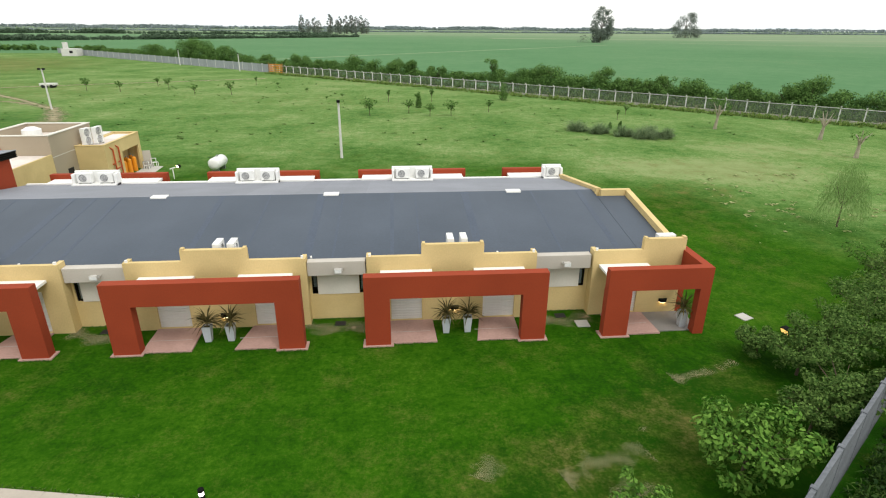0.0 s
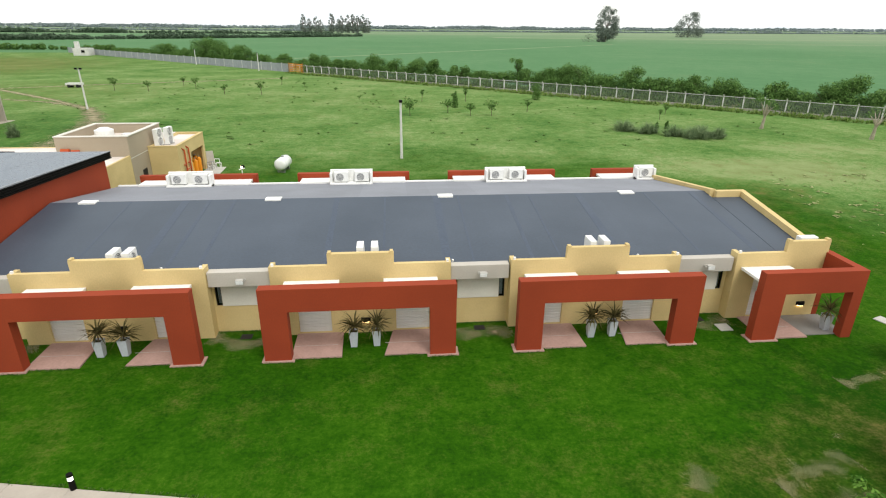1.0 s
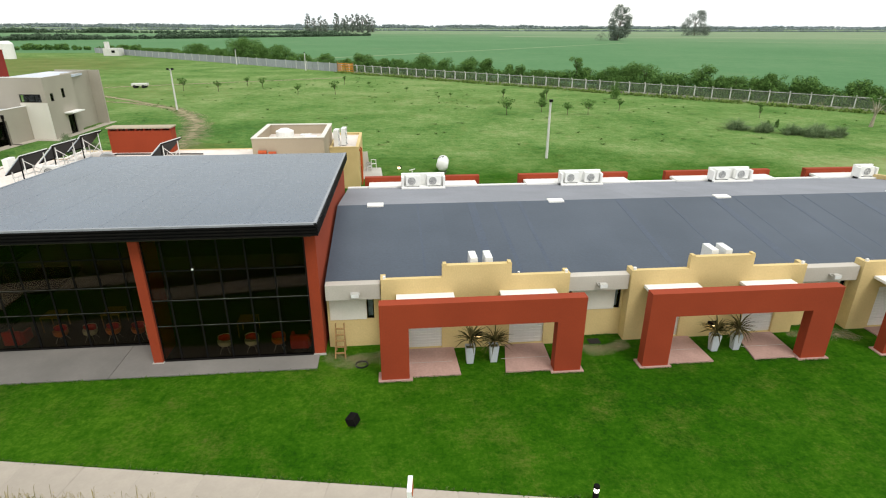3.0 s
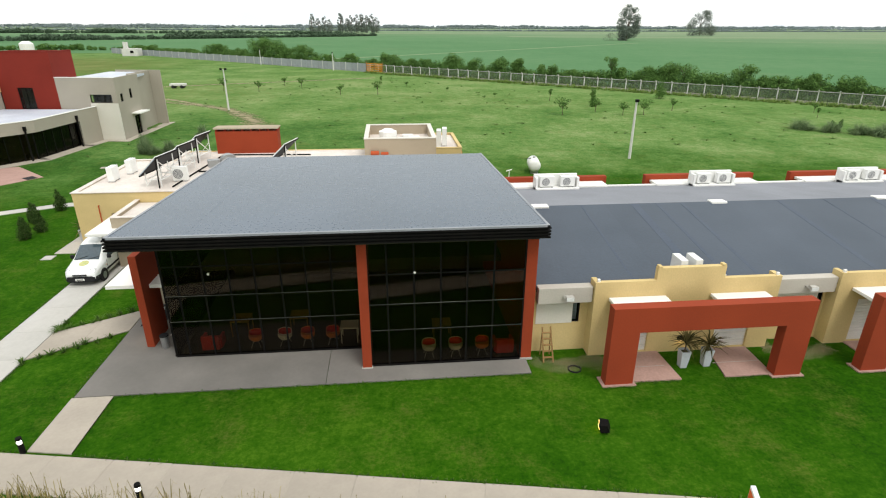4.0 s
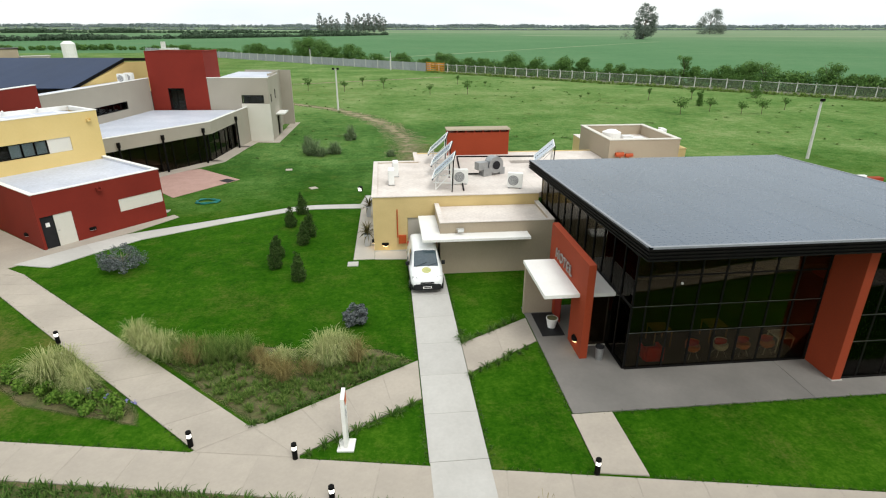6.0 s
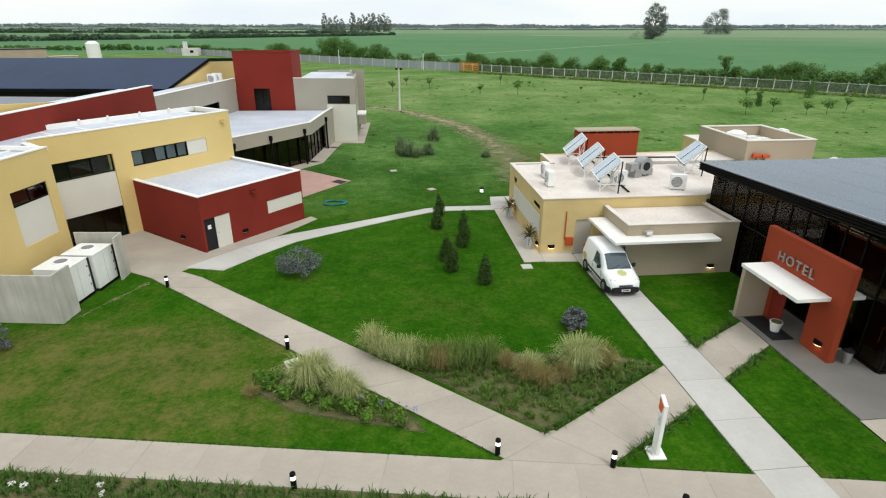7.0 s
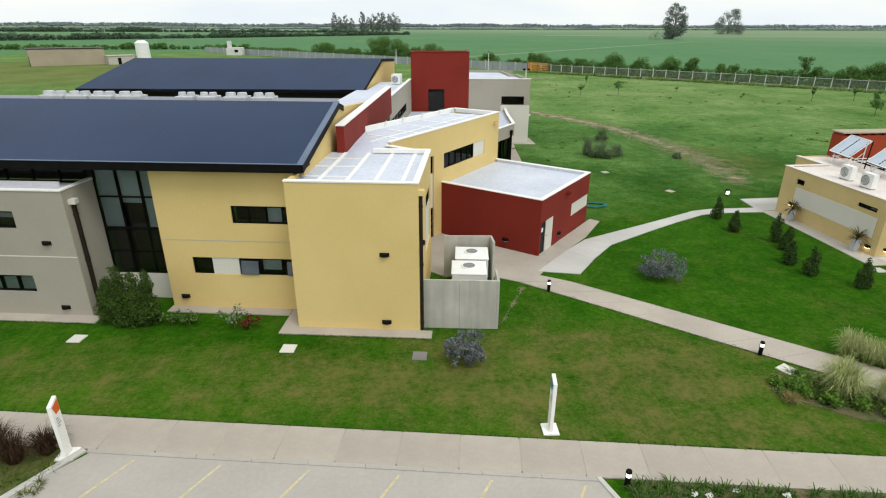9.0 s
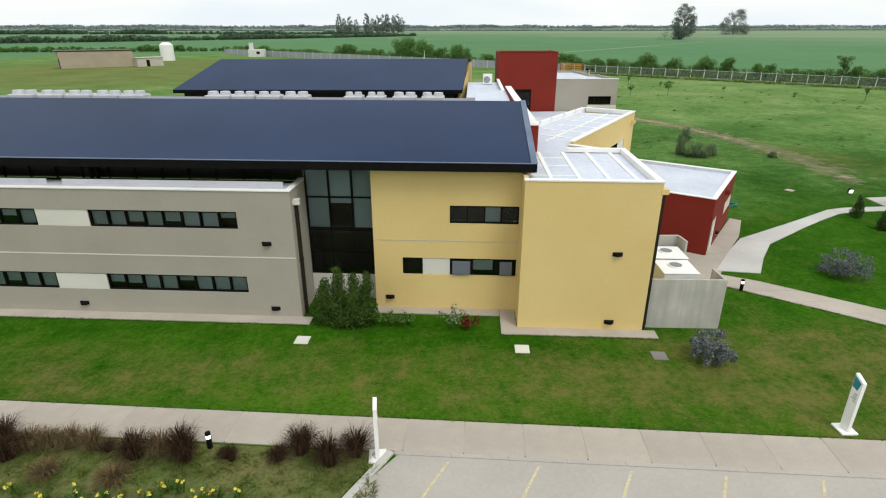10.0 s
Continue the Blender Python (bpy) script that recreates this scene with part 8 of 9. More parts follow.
def blades(clumps, seed, lean=0.6, width=0.02):
    """Arching blades of grass: clumps are (x, y, height, spread, count)."""
    r = random.Random(seed)
    s = Shape()
    for x, y, h, sp, cnt in clumps:
        for _ in range(cnt):
            a, q = r.uniform(0, 2 * math.pi), r.random()
            bx, by = x + sp * 0.35 * q * math.cos(a), y + sp * 0.35 * q * math.sin(a)
            hh = h * r.uniform(0.45, 1.05)
            out = sp * (0.12 + 1.25 * lean * r.random())
            w = width * r.uniform(0.7, 1.4)
            sx, sy = -math.sin(a) * w, math.cos(a) * w
            droop = r.uniform(0.55, 1.0)
            mx, my, mz = bx + math.cos(a) * out * 0.30, by + math.sin(a) * out * 0.30, hh * 0.66
            qx, qy, qz = bx + math.cos(a) * out * 0.68, by + math.sin(a) * out * 0.68, hh * 0.97
            tx, ty, tz = bx + math.cos(a) * out * 1.12, by + math.sin(a) * out * 1.12, hh * (1.15 - 0.5 * (1 - droop) * 2.0 - 0.15)
            s.add([(bx - sx, by - sy, 0), (bx + sx, by + sy, 0), (mx + sx, my + sy, mz), (mx - sx, my - sy, mz), (qx + sx * 0.7, qy + sy * 0.7, qz), (qx - sx * 0.7, qy - sy * 0.7, qz), (tx, ty, tz)], [(0, 1, 2, 3), (3, 2, 4, 5), (5, 4, 6)])
    return s


def limbs(h, spread, count, seed, r0):
    """A tapered trunk that forks into limbs; returns the wood and the limbs' tips."""
    r = random.Random(seed)
    s, tips = Shape(), []
    lean = Vector((r.uniform(-0.08, 0.08), r.uniform(-0.08, 0.08), 1)) * h * 0.42
    s.tube((0, 0, -0.1), lean * 0.5, r0 * 1.15, r0 * 0.85, 8).tube(lean * 0.5, lean, r0 * 0.85, r0 * 0.65, 8)
    for k in range(count):
        a = 2 * math.pi * (k + r.uniform(-0.3, 0.3)) / count
        mid = lean + Vector((math.cos(a) * spread * 0.45, math.sin(a) * spread * 0.45, h * r.uniform(0.16, 0.28)))
        tip = mid + Vector((math.cos(a) * spread * 0.45, math.sin(a) * spread * 0.45, h * r.uniform(0.08, 0.26)))
        s.tube(lean * r.uniform(0.85, 1.0), mid, r0 * 0.5, r0 * 0.3, 6).tube(mid, tip, r0 * 0.3, r0 * 0.1, 5)
        tips += [mid, tip]
    tips.append(lean + Vector((0, 0, h * 0.45)))
    s.tube(lean, tips[-1], r0 * 0.5, r0 * 0.12, 6)
    return s, tips


def tree(at, h, spread, leaves, size, material, seed, label, category="tree", group="", count=6, clump=0.42, name="tree", r0=None, skirt=0):
    e = thing(name, at, label, category, group)
    wood, tips = limbs(h, spread, count, seed, r0 or 0.025 * h + 0.02)
    part("trunk", wood, BARK, e, local=True)
    r = random.Random(seed + 7)
    cl = [(*(p + Vector((r.uniform(-1, 1), r.uniform(-1, 1), r.uniform(-0.6, 0.8))) * spread * 0.22), spread * clump * r.uniform(0.55, 1.05)) for p in tips for _ in range(2)]
    if skirt:
        # foliage down to the ground
        cl += [(r.uniform(-0.75, 0.75) * spread, r.uniform(-0.75, 0.75) * spread, h * r.uniform(0.12, 0.5), spread * clump * r.uniform(0.5, 0.95)) for _ in range(skirt)]
    part("crown", leaf_cloud(cl, leaves, size, seed), material, e, local=True)
    return e


# shrubs and young trees at the east end
tree((11.75, 7.5, 0), 2.2, 1.45, 4200, 0.088, LEAF_BRIGHT, 11, "young bushy tree with bright green leaves", group="east end trees", count=10, clump=0.32, name="tree", skirt=9)
for k, (x, y, h, sp) in enumerate(((17.2, 12.6, 1.7, 1.2), (18.9, 13.2, 2.0, 1.4), (20.4, 13.6, 2.0, 1.4), (22.5, 15.4, 2.3, 1.6), (24.8, 16.4, 2.2, 1.5), (26.6, 18.8, 2.4, 1.6), (17.0, 10.3, 1.9, 1.2), (16.3, 13.9, 1.2, 0.8), (29.2, 20.0, 2.4, 1.6), (15.3, 9.3, 1.6, 1.0))):
    tree((x, y, 0), h, sp, 4200, 0.062, LEAF_TREE, 20 + k, "bushy dark green tree along the east boundary", group="east end trees", count=9, clump=0.33, skirt=5)
tree((7.9, 6.5, 0), 1.0, 0.7, 700, 0.07, LEAF_BRIGHT, 41, "low leafy sapling on the lawn", group="east end trees", count=4)
# weeping willow
wil = thing("willow", (32.2, 29.3, 0), "young weeping willow with drooping pale green strands", "tree")
wood, tips = limbs(4.0, 1.6, 6, 51, 0.055)
part("trunk", wood, BARK, wil, local=True)
r = random.Random(5)
st = Shape()
for k in range(950):
    a, q = r.uniform(0, 2 * math.pi), r.random() ** 0.8 * 1.5
    top = Vector((q * math.cos(a), q * math.sin(a), 4.3 - 0.9 * q * q + r.uniform(-1.4, 0.5)))
    ln = min(r.uniform(0.6, 1.2 + 2.2 * r.random()), top.z - 0.3)
    for j in range(9):
        p = top + Vector((math.cos(a) * 0.30 * j / 9, math.sin(a) * 0.30 * j / 9, -ln * j / 9)) + Vector((r.uniform(-0.05, 0.05), r.uniform(-0.05, 0.05), 0))
        b = r.uniform(0, 2 * math.pi)
        st.add([p, p + Vector((0.02 * math.cos(b), 0.02 * math.sin(b), -0.05)), p + Vector((0.06 * math.cos(b), 0.06 * math.sin(b), -0.13)), p + Vector((-0.01, 0.015, -0.07))], [(0, 1, 2, 3)])
part("crown", st, LEAF_WILLOW, wil, local=True)

# grass verge of rough blades beyond the boundary wall
rr_ = random.Random(3)
cl = []
for k in range(420):
    u, w_ = rr_.uniform(-3, 14), rr_.uniform(0.4, 5.0)
    cl.append((13.7 + u * 0.82 + w_ * 0.57, 6.4 + u * 0.572 - w_ * 0.82, rr_.uniform(0.25, 0.6), 0.45, 9))
single("rough_grass", blades(cl, 4, 0.7, 0.025), BLADE_DARK, "rough tall grass outside the boundary wall", "grass", kind="stuff")


# dark undergrowth outside the wall
cl = []
for k in range(150):
    u, w_ = rr_.uniform(-4, 20), rr_.uniform(0.5, 4.5)
    cl.append((13.7 + u * 0.82 + w_ * 0.57, 6.4 + u * 0.572 - w_ * 0.82, rr_.uniform(0.1, 0.6), rr_.uniform(0.35, 0.75)))
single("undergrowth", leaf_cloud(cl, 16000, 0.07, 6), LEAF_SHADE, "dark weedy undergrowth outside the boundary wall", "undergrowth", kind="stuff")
BARK_PALE = mat("pale_bark", (0.36, 0.32, 0.235), (0.27, 0.24, 0.175), 0.95, 2.0, 18.0, 0.3, 0.6)


# conifers in the court
def conifer(x, y, h, seed):
    e = thing("conifer", (x, y, 0), "small dark green upright conifer on the lawn", "conifer", "court conifers")
    part("trunk", Shape().tube((0, 0, 0), (0, 0, h * 0.5), 0.05, 0.02, 6), BARK, e, local=True)
    r = random.Random(seed)
    cl = [(r.uniform(-0.08, 0.08), r.uniform(-0.08, 0.08), h * f, max(0.06, 0.47 * (1 - f) ** 0.75 * (0.9 if f < 0.2 else 1.1))) for f in [0.12 + 0.11 * k for k in range(8)]]
    cl += [(r.uniform(-0.3, 0.3) * (1 - f), r.uniform(-0.3, 0.3) * (1 - f), h * f + 0.1, 0.12) for f in [r.random() * 0.8 for _ in range(9)]]
    part("crown", leaf_cloud(cl, 2200, 0.050, seed, 0.1), LEAF_CONE, e, local=True)


for k, (x, y, h) in enumerate(((-53.0, 40.2, 1.55), (-53.4, 37.6, 1.4), (-51.9, 35.6, 1.85), (-53.35, 32.3, 1.35), (-53.2, 30.75, 1.6), (-51.7, 29.0, 1.65), (-52.1, 34.3, 1.45))):
    conifer(x, y, h * 1.12, 60 + k)


def grey_shrub(x, y, h, sp, seed, words="bushy silver-grey shrub on the lawn"):
    e = thing("shrub", (x, y, 0), words, "shrub", "silver shrubs")
    wood, tips = limbs(h * 0.8, sp * 0.6, 12, seed, 0.03)
    part("stem_wood", wood, BARK_PALE, e, local=True)
    r = random.Random(seed)
    cl = []
    for _ in range(70):
        a, q = r.uniform(0, 2 * math.pi), r.random() ** 0.55
        cl.append((sp * 0.85 * q * math.cos(a), sp * 0.85 * q * math.sin(a), h * (0.14 + 0.74 * r.random() * math.sqrt(1.05 - 0.7 * q * q)), sp * r.uniform(0.10, 0.24)))
    part("crown", leaf_cloud(cl, 4200, 0.046, seed), LEAF_GREY, e, local=True)


grey_shrub(-61.5, 31.35, 1.65, 1.35, 71)
grey_shrub(-48.5, 24.1, 1.05, 0.66, 72)
grey_shrub(-73.15, 24.3, 1.55, 0.95, 73)

# tall bush and small shrubs at the grey front
for k, (x, y, h, sp) in enumerate(((-88.7, 29.1, 2.2, 0.70), (-88.1, 28.9, 2.85, 0.72), (-87.4, 28.75, 2.6, 0.68), (-86.85, 28.75, 2.65, 0.58))):
    e = thing("shrub", (x, y, 0), "tall dark evergreen shrub against the grey building", "shrub", "evergreen shrubs")
    part("stem_wood", limbs(h * 0.8, sp * 0.6, 5, 80 + k, 0.04)[0], BARK, e, local=True)
    r = random.Random(80 + k)
    cl = [(r.uniform(-1, 1) * sp * 0.5 * (1.1 - f), r.uniform(-1, 1) * sp * 0.5 * (1.1 - f), h * f, sp * 0.62 * (1.2 - 0.75 * f)) for f in [0.08 + 0.046 * j for j in range(20)]]
    part("crown", leaf_cloud(cl, 6500, 0.042, 80 + k), EVERGREEN, e, local=True)
for k, (x, y, h, sp) in enumerate(((-83.1, 28.0, 0.85, 0.5), (-82.4, 27.9, 0.5, 0.4), (-85.2, 28.5, 0.5, 0.4), (-86.0, 28.6, 0.55, 0.45))):
    tree((x, y, 0), h, sp, 260, 0.06, (LEAF_WEED, LEAF_RED, LEAF_TREE, LEAF_TREE)[k], 90 + k, "low dark red shrub by the building" if k == 1 else "low loose garden shrub by the building", "shrub", "low shrubs", 4, name="shrub", r0=0.02)

# planting beds with ornamental grasses
WORN_SOIL = worn("bed_soil", SOIL)


def bed(poly, words, z=0.012, edge=0.25, heart=0.9):
    """A planted bed whose soil thins out into the grass at its rim."""
    cx, cy = sum(p[0] for p in poly) / len(poly), sum(p[1] for p in poly) / len(poly)
    inner = [(cx + (x - cx) * 0.86, cy + (y - cy) * 0.86) for x, y in poly]
    n = len(poly)
    sh = Shape().add([(x, y, z) for x, y in poly + inner] + [(cx, cy, z)], [(k, (k + 1) % n, n + (k + 1) % n, n + k) for k in range(n)] + [(n + k, n + (k + 1) % n, 2 * n) for k in range(n)])
    return give_wear(single("planting_bed", sh, WORN_SOIL, words, "planting bed", kind="structure"), [edge] * n + [heart] * (n + 1))


bed([(-57.9, 23.5), (-51.6, 17.45), (-46.0, 20.9), (-47.3, 21.9), (-51.0, 22.3), (-55.0, 23.2)], "planting bed of soil and low plants", heart=0.85)
bed([(-62.2, 21.0), (-60.0, 19.3), (-55.4, 17.8), (-55.9, 18.9), (-60.3, 22.6), (-61.6, 22.4)], "triangular planting bed beside the path", heart=0.55, edge=0.1)
GRASS_MESH = {}


def grass_clump(x, y, h, sp, material, seed, words, cnt=260):
    key = (material.name, seed % 4)
    if key not in GRASS_MESH:
        GRASS_MESH[key] = mesh_of("blades", blades([(0, 0, 1.0, 1.0, cnt)], seed, 0.75, 0.0085), material)
    ob = new("ornamental_grass", GRASS_MESH[key])
    ob.matrix_basis = pose(x, y, 0.02, 0, 0, (seed * 47) % 360) @ Matrix.Diagonal((sp, sp, h, 1))
    return tagged(ob, words, "grass clump", "ornamental grasses")


rg = random.Random(8)
under = []
for k, (x, y, h, sp, kind_) in enumerate(((-57.45, 23.05, 1.15, 0.85, 0), (-57.0, 22.6, 1.0, 0.8, 0), (-56.45, 22.25, 1.0, 0.85, 0), (-55.85, 21.9, 1.1, 0.85, 0), (-55.3, 21.75, 1.1, 0.8, 1), (-54.75, 21.5, 1.05, 0.85, 2), (-54.2, 21.6, 1.1, 0.85, 1), (-53.6, 21.6, 1.1, 0.8, 1), (-52.8, 21.55, 1.15, 0.8, 1), (-52.2, 21.3, 0.7, 0.6, 2),
                                        (-51.6, 20.5, 0.75, 0.7, 2), (-51.0, 20.0, 0.8, 0.7, 2), (-51.2, 21.1, 0.7, 0.7, 0), (-49.5, 20.95, 1.25, 1.0, 3), (-49.0, 21.05, 1.2, 0.9, 3), (-48.35, 21.0, 0.95, 0.8, 2), (-50.1, 20.4, 0.6, 0.6, 2), (-59.75, 20.8, 1.45, 1.0, 3), (-59.4, 21.2, 1.3, 0.9, 0), (-58.4, 20.2, 1.15, 0.85, 0), (-58.1, 19.9, 1.0, 0.8, 0),
                                        (-61.6, 21.6, 0.55, 0.6, 4), (-57.3, 19.4, 0.6, 0.6, 4), (-56.8, 19.2, 0.55, 0.5, 4), (-58.9, 19.5, 0.6, 0.6, 4), (-59.6, 20.0, 0.6, 0.6, 4), (-61.2, 21.0, 0.75, 0.8, 4), (-60.6, 20.3, 0.6, 0.7, 4), (-58.2, 19.2, 0.7, 0.8, 4), (-57.6, 18.8, 0.5, 0.6, 4), (-56.4, 18.6, 0.45, 0.5, 4), (-61.8, 20.6, 0.35, 0.45, 2))):
    m_, words = ((BLADE_PALE, "pale variegated ornamental grass in a bed"), (BLADE_GREEN, "green ornamental grass in a bed"), (BLADE_DRY, "dry straw-coloured ornamental grass in a bed"), (BLADE_PALE, "large pale plume grass in a bed"), (BLADE_LUSH, "low bright green tufted plant"))[kind_]
    if kind_ == 4:
        e = thing("bedding_plant", (x, y, 0), "low leafy bright green plant in the bed", "plant", "bedding plants")
        part("foliage", leaf_cloud([(rg.uniform(-0.3, 0.3) * sp, rg.uniform(-0.3, 0.3) * sp, h * rg.uniform(0.2, 0.7), sp * rg.uniform(0.2, 0.34)) for _ in range(7)], 420, 0.055, 300 + k), BLADE_LUSH, e, local=True)
    else:
        grass_clump(x, y, h * (1.05 if x > -57.5 else 0.9), sp * (0.95 if kind_ == 3 else 0.80), m_, k, words, 620)
        if kind_ in (0, 3):
            under.append((x, y, h * 0.62, sp * 0.85, 150))
single("grass_undergrowth", blades(under, 18, 0.75, 0.010), BLADE_GREEN, "green blades under the pale ornamental grasses", "grass", kind="stuff")
# low tufts that cover the beds
low = []
for _ in range(330):
    f, g2 = rg.random(), rg.random()
    a, b, c = Vector((-57.5, 23.2)), Vector((-51.6, 17.75)), Vector((-46.2, 21.0))
    if f + g2 > 1:
        f, g2 = 1 - f, 1 - g2
    p = a + (b - a) * f + (c - a) * g2
    if (p - Vector((-52.0, 23.3))).length > 1.5:
        low.append((p.x, p.y, rg.uniform(0.14, 0.30), rg.uniform(0.16, 0.30), 26))
for _ in range(150):
    f, g2 = rg.random(), rg.random()
    a, b, c = Vector((-62.2, 21.2)), Vector((-55.8, 18.0)), Vector((-60.4, 22.4))
    if f + g2 > 1:
        f, g2 = 1 - f, 1 - g2
    p = a + (b - a) * f + (c - a) * g2
    low.append((p.x, p.y, rg.uniform(0.1, 0.28), rg.uniform(0.2, 0.35), 14))
single("ground_cover", blades(low, 6, 0.8, 0.016), BLADE_BED, "low green tufts covering the planting beds", "ground cover", kind="stuff")
flo = leaf_cloud([(-57.8, 19.6, 0.42, 0.12), (-57.0, 19.2, 0.40, 0.1), (-56.2, 18.9, 0.38, 0.08), (-55.9, 18.75, 0.38, 0.1)], 60, 0.04, 9)
single("blue_flowers", flo, PETAL_BLUE, "round blue flower heads in the bed", "flowers", kind="stuff")


def border(name, lines, words, seed, step=0.22, h=0.22, material=None, sp=0.24, cnt=22):
    """Tufts set in rows along an edge."""
    r = random.Random(seed)
    cl = []
    for (x0, y0), (x1, y1) in lines:
        ln = math.hypot(x1 - x0, y1 - y0)
        for k in range(int(ln / step)):
            f = (k + r.uniform(-0.2, 0.2)) * step / ln
            px, py = x0 + (x1 - x0) * f, y0 + (y1 - y0) * f
            # paths and the driveway meet the pavement without a grass edge
            if abs(py - pave_y(px)) < 0.2 and any(p < px < q for p, q in ((-53.4, -49.8), (-46.0, -43.8), (-40.8, -39.2))):
                continue
            cl.append((x0 + (x1 - x0) * f + r.uniform(-0.06, 0.06), y0 + (y1 - y0) * f + r.uniform(-0.06, 0.06), h * r.uniform(0.7, 1.3), sp * r.uniform(0.7, 1.2), cnt))
    return single(name, blades(cl, seed, 0.8, 0.014), material or BLADE_DARK, words, "border plants", kind="stuff")


border("border_tufts", [((-51.6, 17.55), (-46.0, 20.97)), ((-49.9, 15.78), (-45.95, 18.25)), ((-43.8, 22.1), (-40.8, 23.98)), ((-43.8, 19.65), (-40.8, 21.65)), ((-43.85, 21.95), (-43.85, 23.5))], "rows of dark tufted plants edging the hotel path", 21, 0.42, 0.24, None, 0.30, 30)
border("border_tufts", [((x, near_y(x) - 0.25 - 0.28 * row), (x + 5.0, near_y(x + 5.0) - 0.25 - 0.28 * row)) for x in np.arange(-69.2, -47.0, 5.0) for row in range(3)], "rows of dark tufted plants along the pavement", 22, 0.30, 0.26, None, 0.3)
border("border_tufts", [((x, near_y(x) - 0.35 - 0.4 * row), (x + 5.0, near_y(x + 5.0) - 0.35 - 0.4 * row)) for x in np.arange(-43.5, -16.0, 5.0) for row in range(2)], "loose green plants along the pavement edge", 23, 0.45, 0.42, BLADE_LAWN, 0.4, 12)
seeds = blades([(x, near_y(x) - 0.2 - rg.random() * 0.8, rg.uniform(0.5, 1.25), 0.4, 7) for x in [rg.uniform(-43.5, -20.8) for _ in range(330)]], 31, 0.6, 0.008)
single("seed_stalks", seeds, BLADE_DRY, "dry seed stalks leaning over the pavement edge", "grass", kind="stuff")
heads_ = leaf_cloud([(x, near_y(x) - 0.1 - rg.random() * 0.7, rg.uniform(0.55, 0.85), 0.04) for x in [rg.uniform(-43.5, -20.8) for _ in range(150)]], 360, 0.022, 12)
single("seed_heads", heads_, BLADE_DRY, "small dry seed heads over the pavement edge", "grass", kind="stuff")
single("planting_bed", Shape().prism([(-69.3, near_y(-69.3) - 0.02), (-69.3, near_y(-69.3) - 2.6), (-46.0, near_y(-46.0) - 2.6), (-46.0, near_y(-46.0) - 0.02)][::1], -0.1, 0.02), SOIL, "long planting bed along the pavement", "planting bed", kind="structure")
wf = leaf_cloud([(x, near_y(x) - rg.uniform(0.4, 0.9), 0.3, 0.10) for x in (-67.7, -67.3, -65.1, -64.9, -66.4)], 90, 0.045, 14)
single("white_flowers", wf, PETAL_WHITE, "white flower heads in the pavement bed", "flowers", kind="stuff")

# west bed: purple fountain grasses and yellow lilies
single("planting_bed", Shape().prism([(-112, near_y(-112) - 0.02), (-112, 12.0), (-93.6, 10.2), (-86.3, near_y(-86.3) - 0.1)], -0.1, 0.025), ROUGH_BED, "grassy planting bed beside the parking bay", "planting bed", kind="structure")
for k, (x, y, h, sp, dry) in enumerate(((-98.9, 21.9, 1.0, 0.55, 0), (-98.3, 22.2, 0.95, 0.5, 0), (-97.9, 21.6, 0.8, 0.5, 0), (-97.45, 22.0, 0.66, 0.42, 1), (-96.85, 22.0, 0.62, 0.40, 1), (-96.2, 21.95, 0.66, 0.40, 1), (-95.45, 21.8, 0.66, 0.40, 1), (-94.9, 21.6, 0.35, 0.25, 0),
                                        (-93.95, 21.25, 0.82, 0.52, 0), (-93.2, 21.3, 0.72, 0.42, 1), (-92.5, 21.2, 1.0, 0.44, 0), (-92.35, 20.9, 0.7, 0.4, 0), (-94.2, 20.3, 0.38, 0.45, 1), (-90.9, 20.75, 0.55, 0.22, 0), (-91.15, 20.9, 0.35, 0.22, 0), (-89.5, 20.65, 0.42, 0.34, 0), (-88.8, 20.9, 0.86, 0.50, 0),
                                        (-87.9, 20.3, 0.86, 0.50, 0), (-87.1, 20.6, 0.80, 0.48, 0), (-96.3, 20.7, 0.4, 0.4, 1), (-99.8, 22.2, 1.0, 0.6, 0), (-101.0, 22.4, 1.0, 0.6, 0))):
    grass_clump(x, y, h * 0.95, sp * 1.3, BLADE_TAWNY if dry else BLADE_PURPLE, 100 + k, "tawny dried fountain grass by the pavement" if dry else "dark purple fountain grass by the pavement", 700)
lil, lst = [], []
for x, y in ((-95.76, 19.66), (-94.93, 19.65), (-94.7, 19.4), (-94.1, 19.48), (-93.6, 19.19), (-92.9, 19.31), (-92.75, 19.1), (-92.49, 19.66), (-92.06, 19.66), (-91.38, 19.15), (-91.3, 18.95), (-90.99, 19.19), (-90.35, 19.02), (-96.82, 20.08), (-95.5, 19.3), (-93.9, 18.7), (-92.0, 18.6), (-97.6, 20.0)):
    for j in range(2):
        lil.append((x + rg.uniform(-0.18, 0.18), y + rg.uniform(-0.15, 0.15), rg.uniform(0.34, 0.5), 0.05))
    lst.append((x, y, 0.36, 0.34, 24))
single("yellow_lilies", leaf_cloud(lil, 300, 0.042, 15), PETAL_YELLOW, "yellow daylily flowers in the west bed", "flowers", kind="stuff")
single("lily_leaves", blades(lst, 16, 0.7, 0.016), BLADE_LAWN, "green strap leaves of daylilies", "plants", kind="stuff")
lows = [(rg.uniform(-103, -86.5), 0, 0, 0, 0) for _ in range(700)]
lows = [(x, near_y(x) - rg.uniform(0.4, 5.0), rg.uniform(0.06, 0.2), rg.uniform(0.15, 0.35), 16) for x, *_ in lows]
single("ground_cover", blades(lows, 17, 0.9, 0.009), BLADE_ROUGH, "loose green ground cover in the west bed", "ground cover", kind="stuff")

